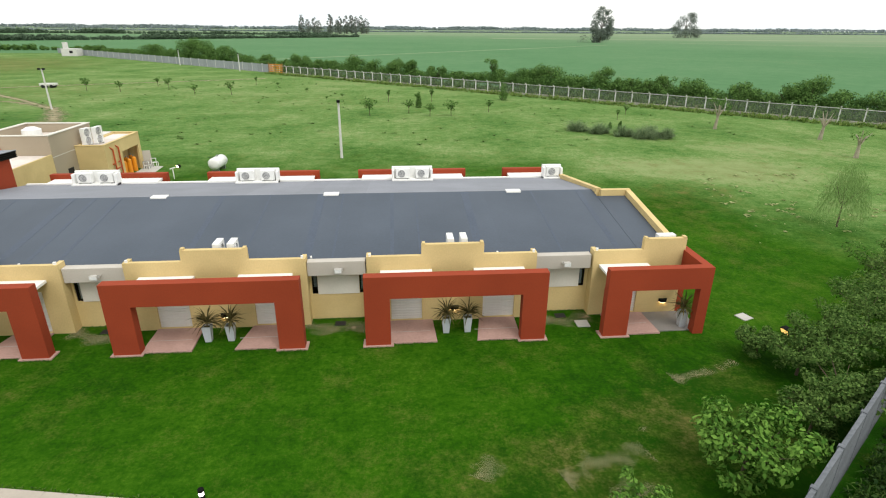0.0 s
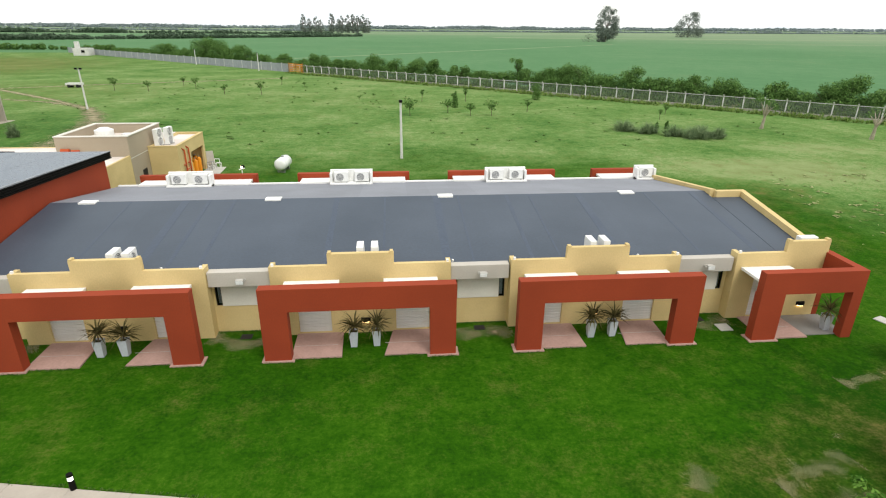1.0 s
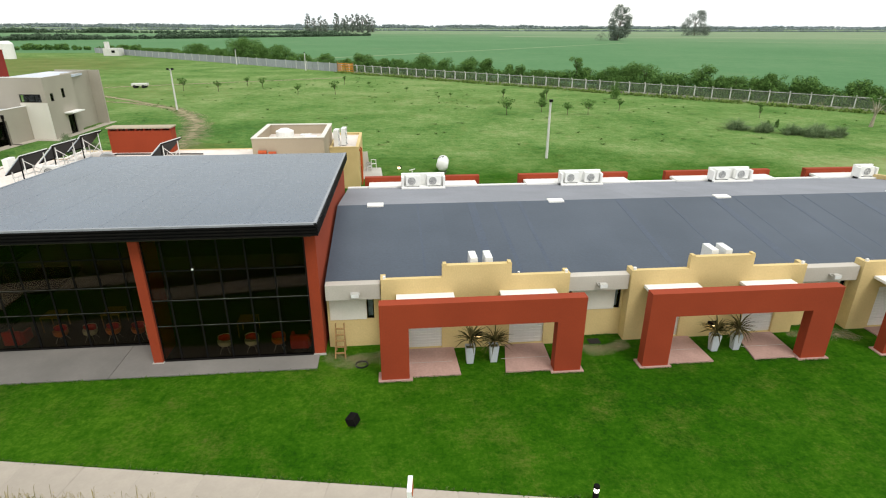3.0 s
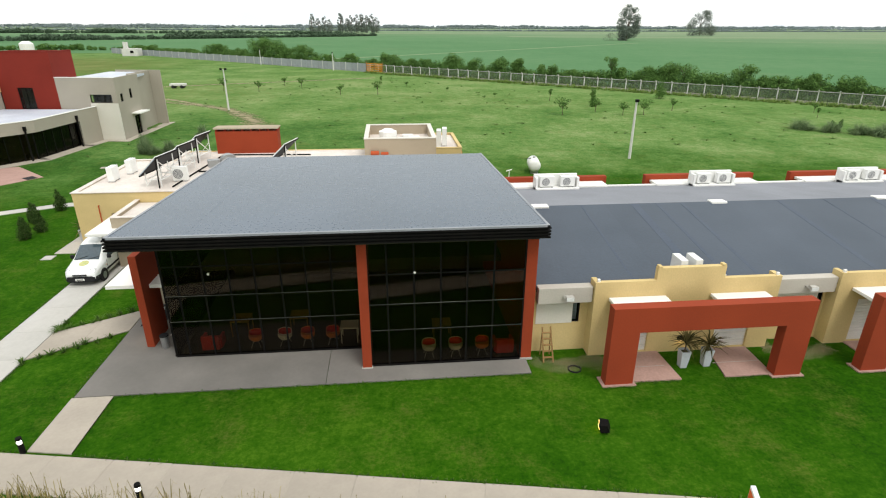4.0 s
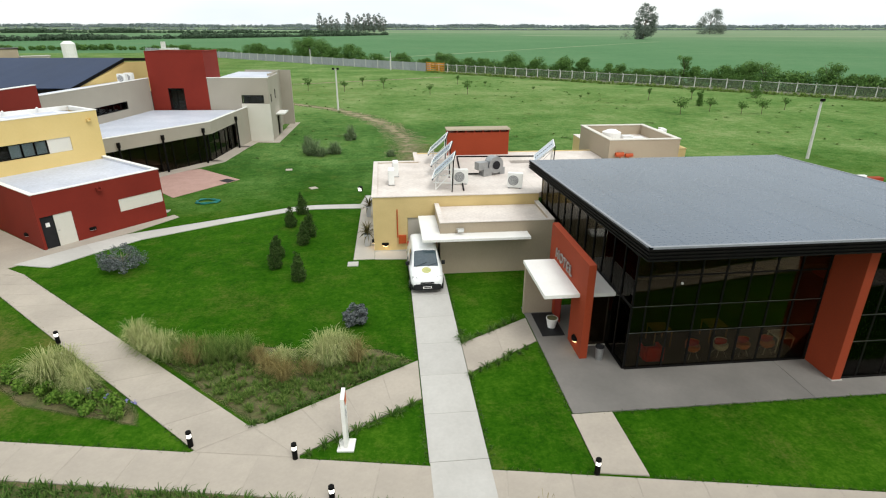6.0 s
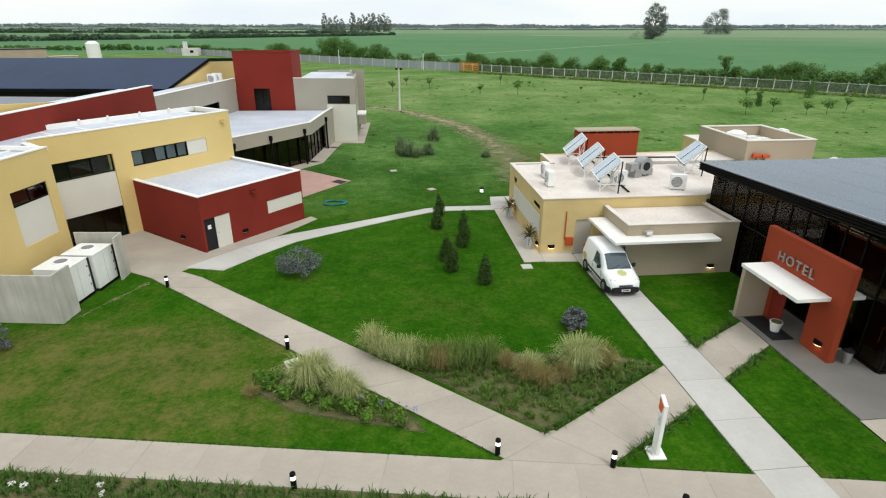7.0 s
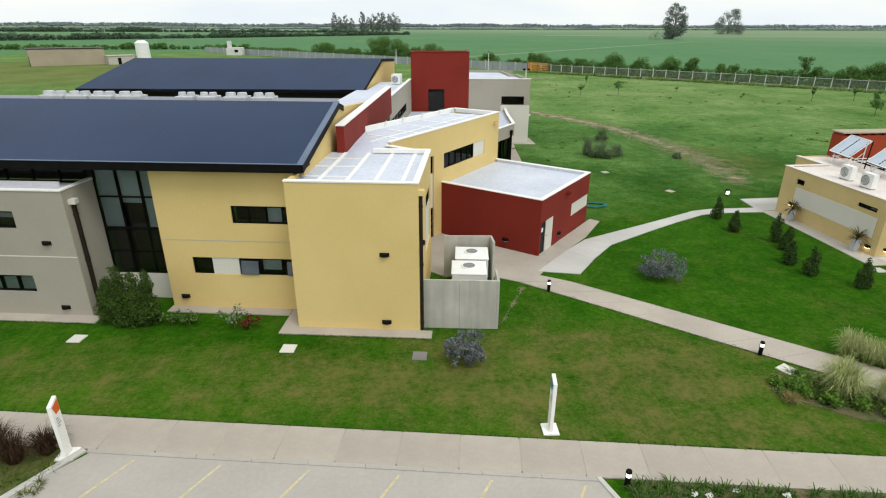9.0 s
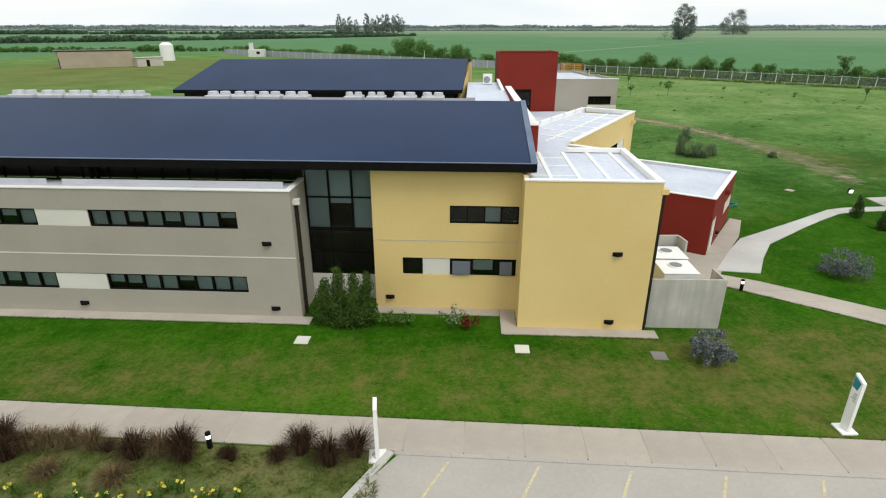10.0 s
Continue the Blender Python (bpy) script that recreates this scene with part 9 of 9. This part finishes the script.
# grass edge along walls and slabs: short blades that break the straight line
edge_lines = [((-23.6, 17.0), (-40.65, 17.0)), ((-40.72, 17.05), (-40.72, 21.8)), ((-45.9, 15.3), (-45.9, 18.3)), ((-45.9, 21.0), (-45.9, 31.2)), ((-43.88, 15.0), (-43.88, 19.6)), ((-43.88, 22.2), (-43.88, 29.0))]
for c in CX:
    edge_lines += [((c - 4.1, 15.86), (c - 2.8, 15.86)), ((c + 2.8, 15.86), (c + 4.1, 15.86)), ((c + 3.95, 18.55), (c + 6.5, 18.55)), ((c - 2.8, 16.05), (c - 0.9, 16.05)), ((c + 0.9, 16.05), (c + 2.8, 16.05))]
for x in np.arange(-111, 5, 4.0):
    edge_lines.append(((x, pave_y(x) + 0.05), (x + 4, pave_y(x + 4) + 0.05)))
edge_lines += [((-53.25, 16.5), (-69.3, 31.45)), (BIG.at(-30, -0.3), BIG.at(-14.8, -0.3)), (BIG.at(-6.2, -0.68), BIG.at(0.55, -0.68)), ((-66.45, 31.0), (-57.9, 23.2))]
border("grass_edge", edge_lines, "grass blades along slabs and walls", 41, 0.09, 0.055, BLADE_LAWN, 0.10, 4)

# shrubs and saplings of the far lawn
def weed_mound(x, y, h, sp, seed, words):
    e = thing("wild_shrub", (x, y, 0), words, "shrub", "wild shrubs")
    r = random.Random(seed)
    tufts = [(0.0, 0.0, h * 1.1, sp * 0.9, 260)] + [(r.uniform(-0.7, 0.7) * sp, r.uniform(-0.5, 0.5) * sp, h * r.uniform(0.35, 0.8), sp * r.uniform(0.5, 0.8), 110) for _ in range(6)]
    part("stalk_tuft", blades(tufts, seed, 0.9, 0.012), LEAF_WEED, e, local=True)
    cl = [(r.uniform(-0.7, 0.7) * sp, r.uniform(-0.6, 0.6) * sp, h * r.uniform(0.06, 0.4), sp * r.uniform(0.16, 0.30)) for _ in range(14)]
    part("leaves", leaf_cloud(cl, 1500, 0.05, seed), LEAF_WEED, e, local=True)


for k, (x, y, h, sp) in enumerate(((-54.3, 59.5, 1.55, 1.2), (-52.3, 60.2, 1.2, 0.85), (-55.1, 60.9, 1.7, 0.6), (-51.0, 67.5, 1.6, 0.75), (-46.4, 58.5, 0.6, 0.5))):
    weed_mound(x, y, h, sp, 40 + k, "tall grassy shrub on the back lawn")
for k, (x, y, sp) in enumerate(((25.6, 68.3, 2.0), (28.0, 65.9, 1.7), (30.4, 64.2, 1.4), (32.4, 62.4, 2.0), (33.9, 63.8, 1.7), (35.4, 62.0, 1.2))):
    weed_mound(x, y, 1.3, sp * 0.95, 50 + k, "wild grey-green thicket on the far lawn")
SAP = []
SAP_KIND = ((2.0, 0.55, 260, 0.10), (2.5, 1.0, 420, 0.12), (2.1, 0.8, 320, 0.11), (2.7, 0.75, 300, 0.12), (2.3, 0.32, 260, 0.10))
for k, (h, sp, cnt, size) in enumerate(SAP_KIND):
    x, y = ((-38.2, 112.0), (-2.5, 82.8), (3.6, 85.3), (-30.9, 111.4), (0.2, 99.6))[k]
    SAP.append(tree((x, y, 0), h, sp, cnt, size, LEAF_FAR, 120 + k, "thin young tree on the far lawn", group="saplings", count=6, clump=0.5, name="sapling", r0=0.05))
for k, (x, y, kind_, q) in enumerate(((10.1, 82.1, 1, 0.9), (16.6, 86.0, 0, 1.0), (8.2, 99.3, 4, 1.05), (-8.7, 105.9, 2, 0.4), (-16.8, 115.8, 2, 0.45), (-51.7, 129.0, 0, 1.0), (-47.1, 122.9, 3, 0.9), (-30.5, 130.8, 4, 0.9), (34.8, 77.1, 4, 0.7), (-62.4, 119.5, 3, 1.0), (-55.0, 117.9, 0, 1.1), (-24.8, 126.8, 2, 0.5), (-10.9, 140.6, 0, 0.9), (-11.3, 102.7, 2, 0.35), (6.8, 82.1, 2, 0.9), (38.0, 82.0, 0, 0.8))):
    copy_thing(SAP[kind_], pose(x, y, 0, 0, 0, 53 * k) @ Matrix.Diagonal((q, q, q, 1)))
for k, (x, y, h, sp) in enumerate(((5.3, 91.6, 2.9, 0.95), (21.7, 101.2, 3.6, 1.6), (30.6, 69.0, 1.0, 0.4), (32.1, 69.3, 1.1, 0.4))):
    e = thing("cypress", (x, y, 0), "small upright evergreen tree on the far lawn", "tree", "far evergreens")
    part("trunk", Shape().tube((0, 0, 0), (0, 0, h * 0.6), 0.05, 0.02, 6), BARK, e, local=True)
    r = random.Random(230 + k)
    cl = [(r.uniform(-0.25, 0.25) * sp, r.uniform(-0.25, 0.25) * sp, h * f, max(0.1, sp * 0.62 * (1.05 - f) ** 0.6)) for f in [0.12 + 0.085 * j for j in range(10)]]
    part("crown", leaf_cloud(cl, 1500, 0.09, 230 + k, 0.1), LEAF_FAR, e, local=True)
for k, (x, y, h) in enumerate(((45.4, 68.6, 4.2), (54.6, 60.4, 4.0), (51.0, 50.2, 3.4))):
    e = thing("pruned_tree", (x, y, 0), "pruned tree with bare pale limbs and few leaves", "tree", "pruned trees")
    wood, tips = limbs(h, 1.25, 4, 140 + k, 0.24)
    part("trunk", wood, BARK_PALE, e, local=True)
    part("crown", leaf_cloud([(*p, 0.55) for p in tips[1::2]], 320 if k == 0 else 70, 0.13, 140 + k), LEAF_FAR, e, local=True)

# ---- boundary fence, wall and hedge ----
FA, FB, FC = Vector((136.0, 9.0)), Vector((-33.8, 167.4)), Vector((-158.0, 288.0))
fence = thing("boundary_fence", (0, 0, 0), "long wire boundary fence with pale concrete posts", "fence", kind="structure")
n_post = 74
d = (FB - FA) / n_post
tn = math.degrees(math.atan2(d.y, d.x))
post_me = mesh_of("post", Shape().box(-0.08, 0.08, -0.08, 0.08, -0.1, 2.15).prism([(-0.09, 0.09), (0.09, 0.09), (0.09, 0.5), (-0.09, 0.5)], [2.0, 2.0, 2.35, 2.35], [2.15, 2.15, 2.45, 2.45]), POST)
mesh_mat = bpy.data.materials.new("wire_mesh")
mesh_mat.use_nodes = True
mt = mesh_mat.node_tree
mp_, mx_, tr_ = mt.nodes["Principled BSDF"], mt.nodes.new("ShaderNodeMixShader"), mt.nodes.new("ShaderNodeBsdfTransparent")
mp_.inputs["Base Color"].default_value, mp_.inputs["Roughness"].default_value = (0.42, 0.43, 0.42, 1), 0.6
mx_.inputs["Fac"].default_value = 0.08
mt.links.new(tr_.outputs["BSDF"], mx_.inputs[1])
mt.links.new(mp_.outputs["BSDF"], mx_.inputs[2])
mt.links.new(mx_.outputs["Shader"], mt.nodes["Material Output"].inputs["Surface"])
ln = d.length
rail_me = mesh_of("rail", Shape().box(0, ln, -0.03, 0.03, 2.04, 2.12), POST)
wire_me = mesh_of("wire_panel", Shape().box(0.1, ln - 0.1, -0.006, 0.006, 0.42, 2.0), mesh_mat)
curb_me = mesh_of("curb", Shape().box(0.1, ln - 0.1, -0.07, 0.07, -0.1, 0.40), mat("weathered_kerb_concrete", (0.42, 0.40, 0.35), (0.33, 0.31, 0.27), 0.95, 0.5, 8.0, 0.2, 0.2))
for k in range(n_post + 1):
    p = FA + d * k
    m = pose(p.x, p.y, 0, 0, 0, tn)
    piece("post", post_me, fence, m)
    if k < n_post:
        for nm, me in (("rail", rail_me), ("wire_panel", wire_me), ("curb", curb_me)):
            piece(nm, me, fence, m)
bwall = thing("boundary_wall", (0, 0, 0), "long grey precast concrete boundary wall", "wall", kind="structure")
n_pan = 66
d2 = (FC - FB) / n_pan
tn2 = math.degrees(math.atan2(d2.y, d2.x))
pan_me = mesh_of("panel", Shape().box(0.06, d2.length - 0.06, -0.05, 0.05, -0.1, 2.3), mat("grey_precast", (0.34, 0.36, 0.38), (0.29, 0.31, 0.33), 0.9, 0.5, 8.0, 0.1, 0.2, vary=0.06))
po_me = mesh_of("post", Shape().box(-0.08, 0.08, -0.08, 0.08, -0.1, 2.5), POST)
for k in range(n_pan):
    p = FB + d2 * k
    piece("panel", pan_me, bwall, pose(p.x, p.y, 0, 0, 0, tn2))
    if k % 2 == 0:
        piece("post", po_me, bwall, pose(p.x, p.y, 0, 0, 0, tn2))
# orange gate at the bend
og = thing("site_gate", (-32.5, 165.0, 0), "orange barrier gate at the bend of the boundary", "gate", "", tn)
for k in range(5):
    part("board", Shape().box(-3.2, 3.2, -0.04, 0.04, 0.3 + 0.5 * k, 0.55 + 0.5 * k), ORANGE, og, local=True)
for x in (-3.2, 0, 3.2):
    part("post", Shape().box(x - 0.1, x + 0.1, 0.05, 0.2, 0, 2.9), WOOD, og, local=True)
# the same wall close by at the east end
ew = thing("boundary_wall", (0, 0, 0), "grey precast concrete boundary wall with posts at the east end", "wall", kind="structure")
a, b = Vector((9.87, 3.65)), Vector((38.8, 25.0))
dd = (b - a) / 16
tn3 = math.degrees(math.atan2(dd.y, dd.x))
# darker than the far wall: the bushes' shadow is put into this concrete
P_WALL = mat("shadow_toned_panel_concrete", (0.155, 0.165, 0.18), (0.10, 0.11, 0.12), 0.9, 0.9, 9.0, 0.25, 0.3, vary=0.06)
p1 = mesh_of("panel", Shape().box(0.05, dd.length - 0.05, -0.06, 0.06, -0.1, 2.20), P_WALL)
p2 = mesh_of("post", Shape().box(-0.07, 0.07, -0.07, 0.10, -0.1, 2.23), P_WALL)
for k in range(16):
    p = a + dd * k
    piece("panel", p1, ew, pose(p.x, p.y, 0, 0, 0, tn3))
    piece("post", p2, ew, pose(p.x, p.y, 0, 0, 0, tn3))

# tall weeds along the fence
cl = []
for k in range(1700):
    f = rg.random()
    p = FA.lerp(FB, f) + Vector((-0.68, -0.73)) * rg.uniform(0.3, 3.5)
    cl.append((p.x, p.y, rg.uniform(0.25, 0.75), 0.8, 7))
single("fence_weeds", blades(cl, 51, 0.8, 0.06), BLADE_GREEN, "tall weeds along the boundary fence", "weeds", kind="stuff")

# overgrown margin between the fence and the hedge
OUT = Vector((0.68, 0.73))
q = [FA + OUT * 0.3, FA + OUT * 9, FB + OUT * 9, FB + OUT * 0.3]
single("field_margin", Shape().prism([(p.x, p.y) for p in q][::1 if (q[1] - q[0]).cross(q[2] - q[0]) > 0 else -1], -0.3, 0.012), SOIL, "earthy overgrown strip behind the boundary fence", "field margin", kind="structure")
cl = []
for k in range(2600):
    p = FA.lerp(FB, rg.random()) + OUT * rg.uniform(0.5, 8.5)
    cl.append((p.x, p.y, rg.uniform(0.4, 1.3), 1.1, 7))
single("margin_weeds", blades(cl, 52, 0.8, 0.07), BLADE_LAWN, "dark tangled weeds behind the boundary fence", "weeds", kind="stuff")
# darker tussocks scattered through the unmown meadow
cl = []
for k in range(260):
    x, y = rg.uniform(-62, 48), rg.uniform(58, 150)
    if x * 0.93 + y < 122 and (x + 46) ** 2 / 30 + (y - 70) ** 2 / 500 > 1:
        cl.append((x, y, rg.uniform(0.08, 0.22), rg.uniform(0.35, 0.9), 9))
single("meadow_tussocks", blades(cl, 53, 0.9, 0.05), BLADE_MEADOW, "low darker tussocks scattered over the meadow", "grass", kind="stuff")
# dry leaves blown over the lawn near the willow
lv = Shape()
for k in range(230):
    f = rg.random() ** 0.8
    x, y = 26 + rg.uniform(-2, 14) + 6 * f, 27.5 + 18 * f + rg.uniform(-2, 2)
    a, s = rg.uniform(0, 6.3), rg.choice((0.07, 0.09, 0.11, 0.16, 0.22))
    for j in range(3 if s > 0.15 else 1):
        ox, oy, b = x + rg.uniform(-s, s) * 1.2, y + rg.uniform(-s, s) * 1.2, a + 2.1 * j
        u, w = Vector((math.cos(b), math.sin(b), 0)) * s, Vector((-math.sin(b), math.cos(b), 0)) * s * 0.5
        o = Vector((ox, oy, 0.03))
        lv.add([tuple(o - u), tuple(o + w + Vector((0, 0, 0.03))), tuple(o + u), tuple(o - w + Vector((0, 0, 0.04)))], [(0, 3, 2, 1)])
single("fallen_leaves", lv, leafy("dry_leaf", (0.17, 0.22, 0.07), (0.46, 0.47, 0.23)), "scattered dry yellowish leaves on the lawn", "leaves", kind="stuff")

# hedge of trees and bushes behind the fence: place, height and half width of each
def hedge_tree(x, y, h, w, seed, label="bushy hedge tree behind the boundary fence", vase=0.0, stem=0.05, leaves=None, size=0.15):
    """A leafy dome down to the ground (or over a bare stem), of many clumps with an uneven skin."""
    e = thing("hedge_tree", (x, y, -0.1), label, "tree", "hedge trees")
    r = random.Random(seed)
    part("trunk", limbs(h * 0.95, w * 0.5, 6, seed, 0.05 + 0.02 * h)[0], BARK, e, local=True)
    cl = []
    for j in range(34):
        f = stem + (0.92 - stem) * (j + r.random()) / 34
        dome = math.sqrt(max(0.0, 1 - f ** 2.4)) if not vase else (1 - vase) + vase * f
        a, q = r.uniform(0, 2 * math.pi), r.random() ** 0.5
        cl.append((w * 0.80 * dome * q * math.cos(a), w * 0.80 * dome * q * math.sin(a), h * f * r.uniform(0.88, 1.0), min(w, h) * r.uniform(0.16, 0.34)))
    part("crown", leaf_cloud(cl, leaves or int(700 + 300 * h * w), size, seed), LEAF_FAR, e, local=True)
    return e


HL = [(110, 35), (66, 89), (47.5, 109), (25, 135.5), (5.5, 153), (-10.5, 166.5), (-28, 181), (-150, 302)]
for k, (x, y, h, w) in enumerate(((-150.0, 301.0, 2.6, 3.5), (-140.0, 292.0, 3.0, 3.6), (-128.4, 280.6, 2.2, 4.0), (-117.4, 269.7, 2.4, 3.8), (-99.6, 252.0, 4.6, 5.4), (-92.0, 245.0, 2.6, 3.6), (-87.2, 239.7, 3.4, 3.3), (-75.2, 227.8, 7.0, 6.9), (-70.0, 222.5, 5.2, 4.0), (-64.0, 216.7, 4.3, 2.9),
                   (-57.7, 210.5, 4.9, 4.3), (-49.5, 202.3, 2.9, 2.9), (-41.1, 194.0, 3.3, 3.3), (-34.0, 187.0, 2.4, 2.6), (-28.2, 181.2, 3.7, 4.6), (-21.4, 175.6, 2.9, 2.3), (-17.8, 172.5, 3.0, 2.2), (-9.9, 166.0, 4.0, 3.5), (-4.1, 161.1, 3.3, 2.5), (2.2, 155.8, 3.6, 3.3),
                   (6.3, 152.3, 3.9, 2.3), (12.9, 146.3, 2.7, 3.3), (17.6, 142.2, 2.0, 2.4), (22.0, 138.2, 1.9, 2.4), (27.5, 132.6, 3.1, 2.2), (31.0, 128.5, 3.4, 2.4), (34.0, 124.9, 4.0, 3.4), (40.9, 116.7, 2.3, 1.9), (47.5, 109.0, 2.9, 2.0), (49.3, 107.1, 3.1, 2.2),
                   (51.8, 104.4, 3.0, 2.0), (54.0, 102.0, 3.7, 2.5), (57.4, 98.3, 3.4, 2.6), (59.2, 96.3, 2.2, 1.8), (62.8, 92.4, 3.4, 2.2), (64.6, 90.5, 2.8, 1.9), (67.9, 86.7, 3.5, 2.5), (70.1, 83.9, 4.6, 3.4), (73.0, 80.4, 3.3, 2.9), (76.2, 76.4, 3.4, 2.9), (80.0, 71.8, 3.4, 2.8), (86.0, 64.5, 3.6, 3.0), (91.0, 58.0, 3.2, 3.0), (97.0, 51.0, 4.0, 3.0), (103.0, 43.5, 3.6, 3.2))):
    hedge_tree(x, y, h * 1.2, w * 1.42, 160 + k)
hedge_tree(25.5, 135.6, 6.6, 2.3, 171, "slim upright tree in the hedge, fuller at its top", 0.6, 0.1, 2600, 0.13)
hedge_tree(36.9, 121.6, 5.3, 3.4, 172, "spreading round-topped tree in the hedge on a bare stem", 0.35, 0.55, 2200, 0.13)
hedge_tree(44.8, 112.4, 5.8, 3.1, 173, "tall green tree in the hedge", 0.25, 0.30, 3400, 0.14)

# eucalyptus groups and the far tree lines
def gum(at, h, spread, seed, label, cone=0.75, leaves=5200, vase=0.0):
    """A tall field tree, leafy almost to the ground, with an uneven outline."""
    e = thing("eucalyptus", at, label, "tree", "field trees")
    wood, tips = limbs(h, spread * 0.5, 6, seed, h * 0.016)
    part("trunk", wood, BARK, e, local=True)
    r = random.Random(seed)
    cl = []
    for j in range(46):
        f = 0.06 + 0.92 * j / 46
        rad = spread * (0.30 + 0.55 * math.sin(math.pi * min(1.0, f * 0.9 + 0.12)) ** 0.8) * (1 - cone * f ** 2.2) * (1 - vase * (1 - f))
        a = r.uniform(0, 2 * math.pi)
        cl.append((rad * 0.75 * math.cos(a), rad * 0.75 * math.sin(a), h * f + r.uniform(-0.04, 0.04) * h, spread * r.uniform(0.14, 0.30) * (1.15 - 0.55 * f)))
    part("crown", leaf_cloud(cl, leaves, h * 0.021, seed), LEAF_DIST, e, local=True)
    return e


gum((193.0, 528.0, -0.1), 30.0, 18.0, 181, "tall eucalyptus standing alone in the fields", 0.30, 5600, 0.5)
gum((178.0, 531.0, -0.1), 7.0, 8.0, 182, "low tree beside a tall eucalyptus in the fields", 0.3, 1500)
gum((412.0, 795.0, -0.1), 33.0, 25.0, 183, "rounded field tree far off", 0.25)
for k, x in enumerate((-128, -121, -112, -100, -84, -74, -66, -58, -50, -40, -33, -25)):
    gum((x * 1.05 - 20, 1030.0 + 20 * (k % 3), -0.1), (30, 24, 27, 22, 33, 24, 27, 30, 32, 29, 31, 26)[k], 9.0 + k % 3, 190 + k, "distant row of tall eucalyptus trees", 0.55, 2300, 0.35)


def tree_line(points, step, h, leaves, size, material, seed, words):
    """A long far-off hedge or wood edge: overlapping clumps of uneven height along a line."""
    r = random.Random(seed)
    cl = []
    for (x0, y0), (x1, y1) in zip(points, points[1:]):
        ln = math.hypot(x1 - x0, y1 - y0)
        for k in range(int(ln / step)):
            f = k * step / ln
            swell = 0.75 + 0.5 * noise.noise(Vector((x0 + (x1 - x0) * f, y0, seed)) / (h * 9)) + r.uniform(-0.2, 0.25)
            q = h * max(0.35, swell)
            cl.append((x0 + (x1 - x0) * f, y0 + (y1 - y0) * f + r.uniform(-1, 1) * h * 0.6, q * 0.45, q * 0.58))
    return single("far_woods", leaf_cloud(cl, leaves, size, seed, 0.3), material, words, "far woods", kind="stuff")


tree_line(HL, 0.8, 3.0, 80000, 0.19, LEAF_FAR, 30, "continuous low hedge behind the boundary fence")
tree_line([(-420, 300), (-290, 318), (-150, 322)], 2.2, 3.4, 22000, 0.38, LEAF_FAR, 31, "long hedgerow behind the boundary wall")
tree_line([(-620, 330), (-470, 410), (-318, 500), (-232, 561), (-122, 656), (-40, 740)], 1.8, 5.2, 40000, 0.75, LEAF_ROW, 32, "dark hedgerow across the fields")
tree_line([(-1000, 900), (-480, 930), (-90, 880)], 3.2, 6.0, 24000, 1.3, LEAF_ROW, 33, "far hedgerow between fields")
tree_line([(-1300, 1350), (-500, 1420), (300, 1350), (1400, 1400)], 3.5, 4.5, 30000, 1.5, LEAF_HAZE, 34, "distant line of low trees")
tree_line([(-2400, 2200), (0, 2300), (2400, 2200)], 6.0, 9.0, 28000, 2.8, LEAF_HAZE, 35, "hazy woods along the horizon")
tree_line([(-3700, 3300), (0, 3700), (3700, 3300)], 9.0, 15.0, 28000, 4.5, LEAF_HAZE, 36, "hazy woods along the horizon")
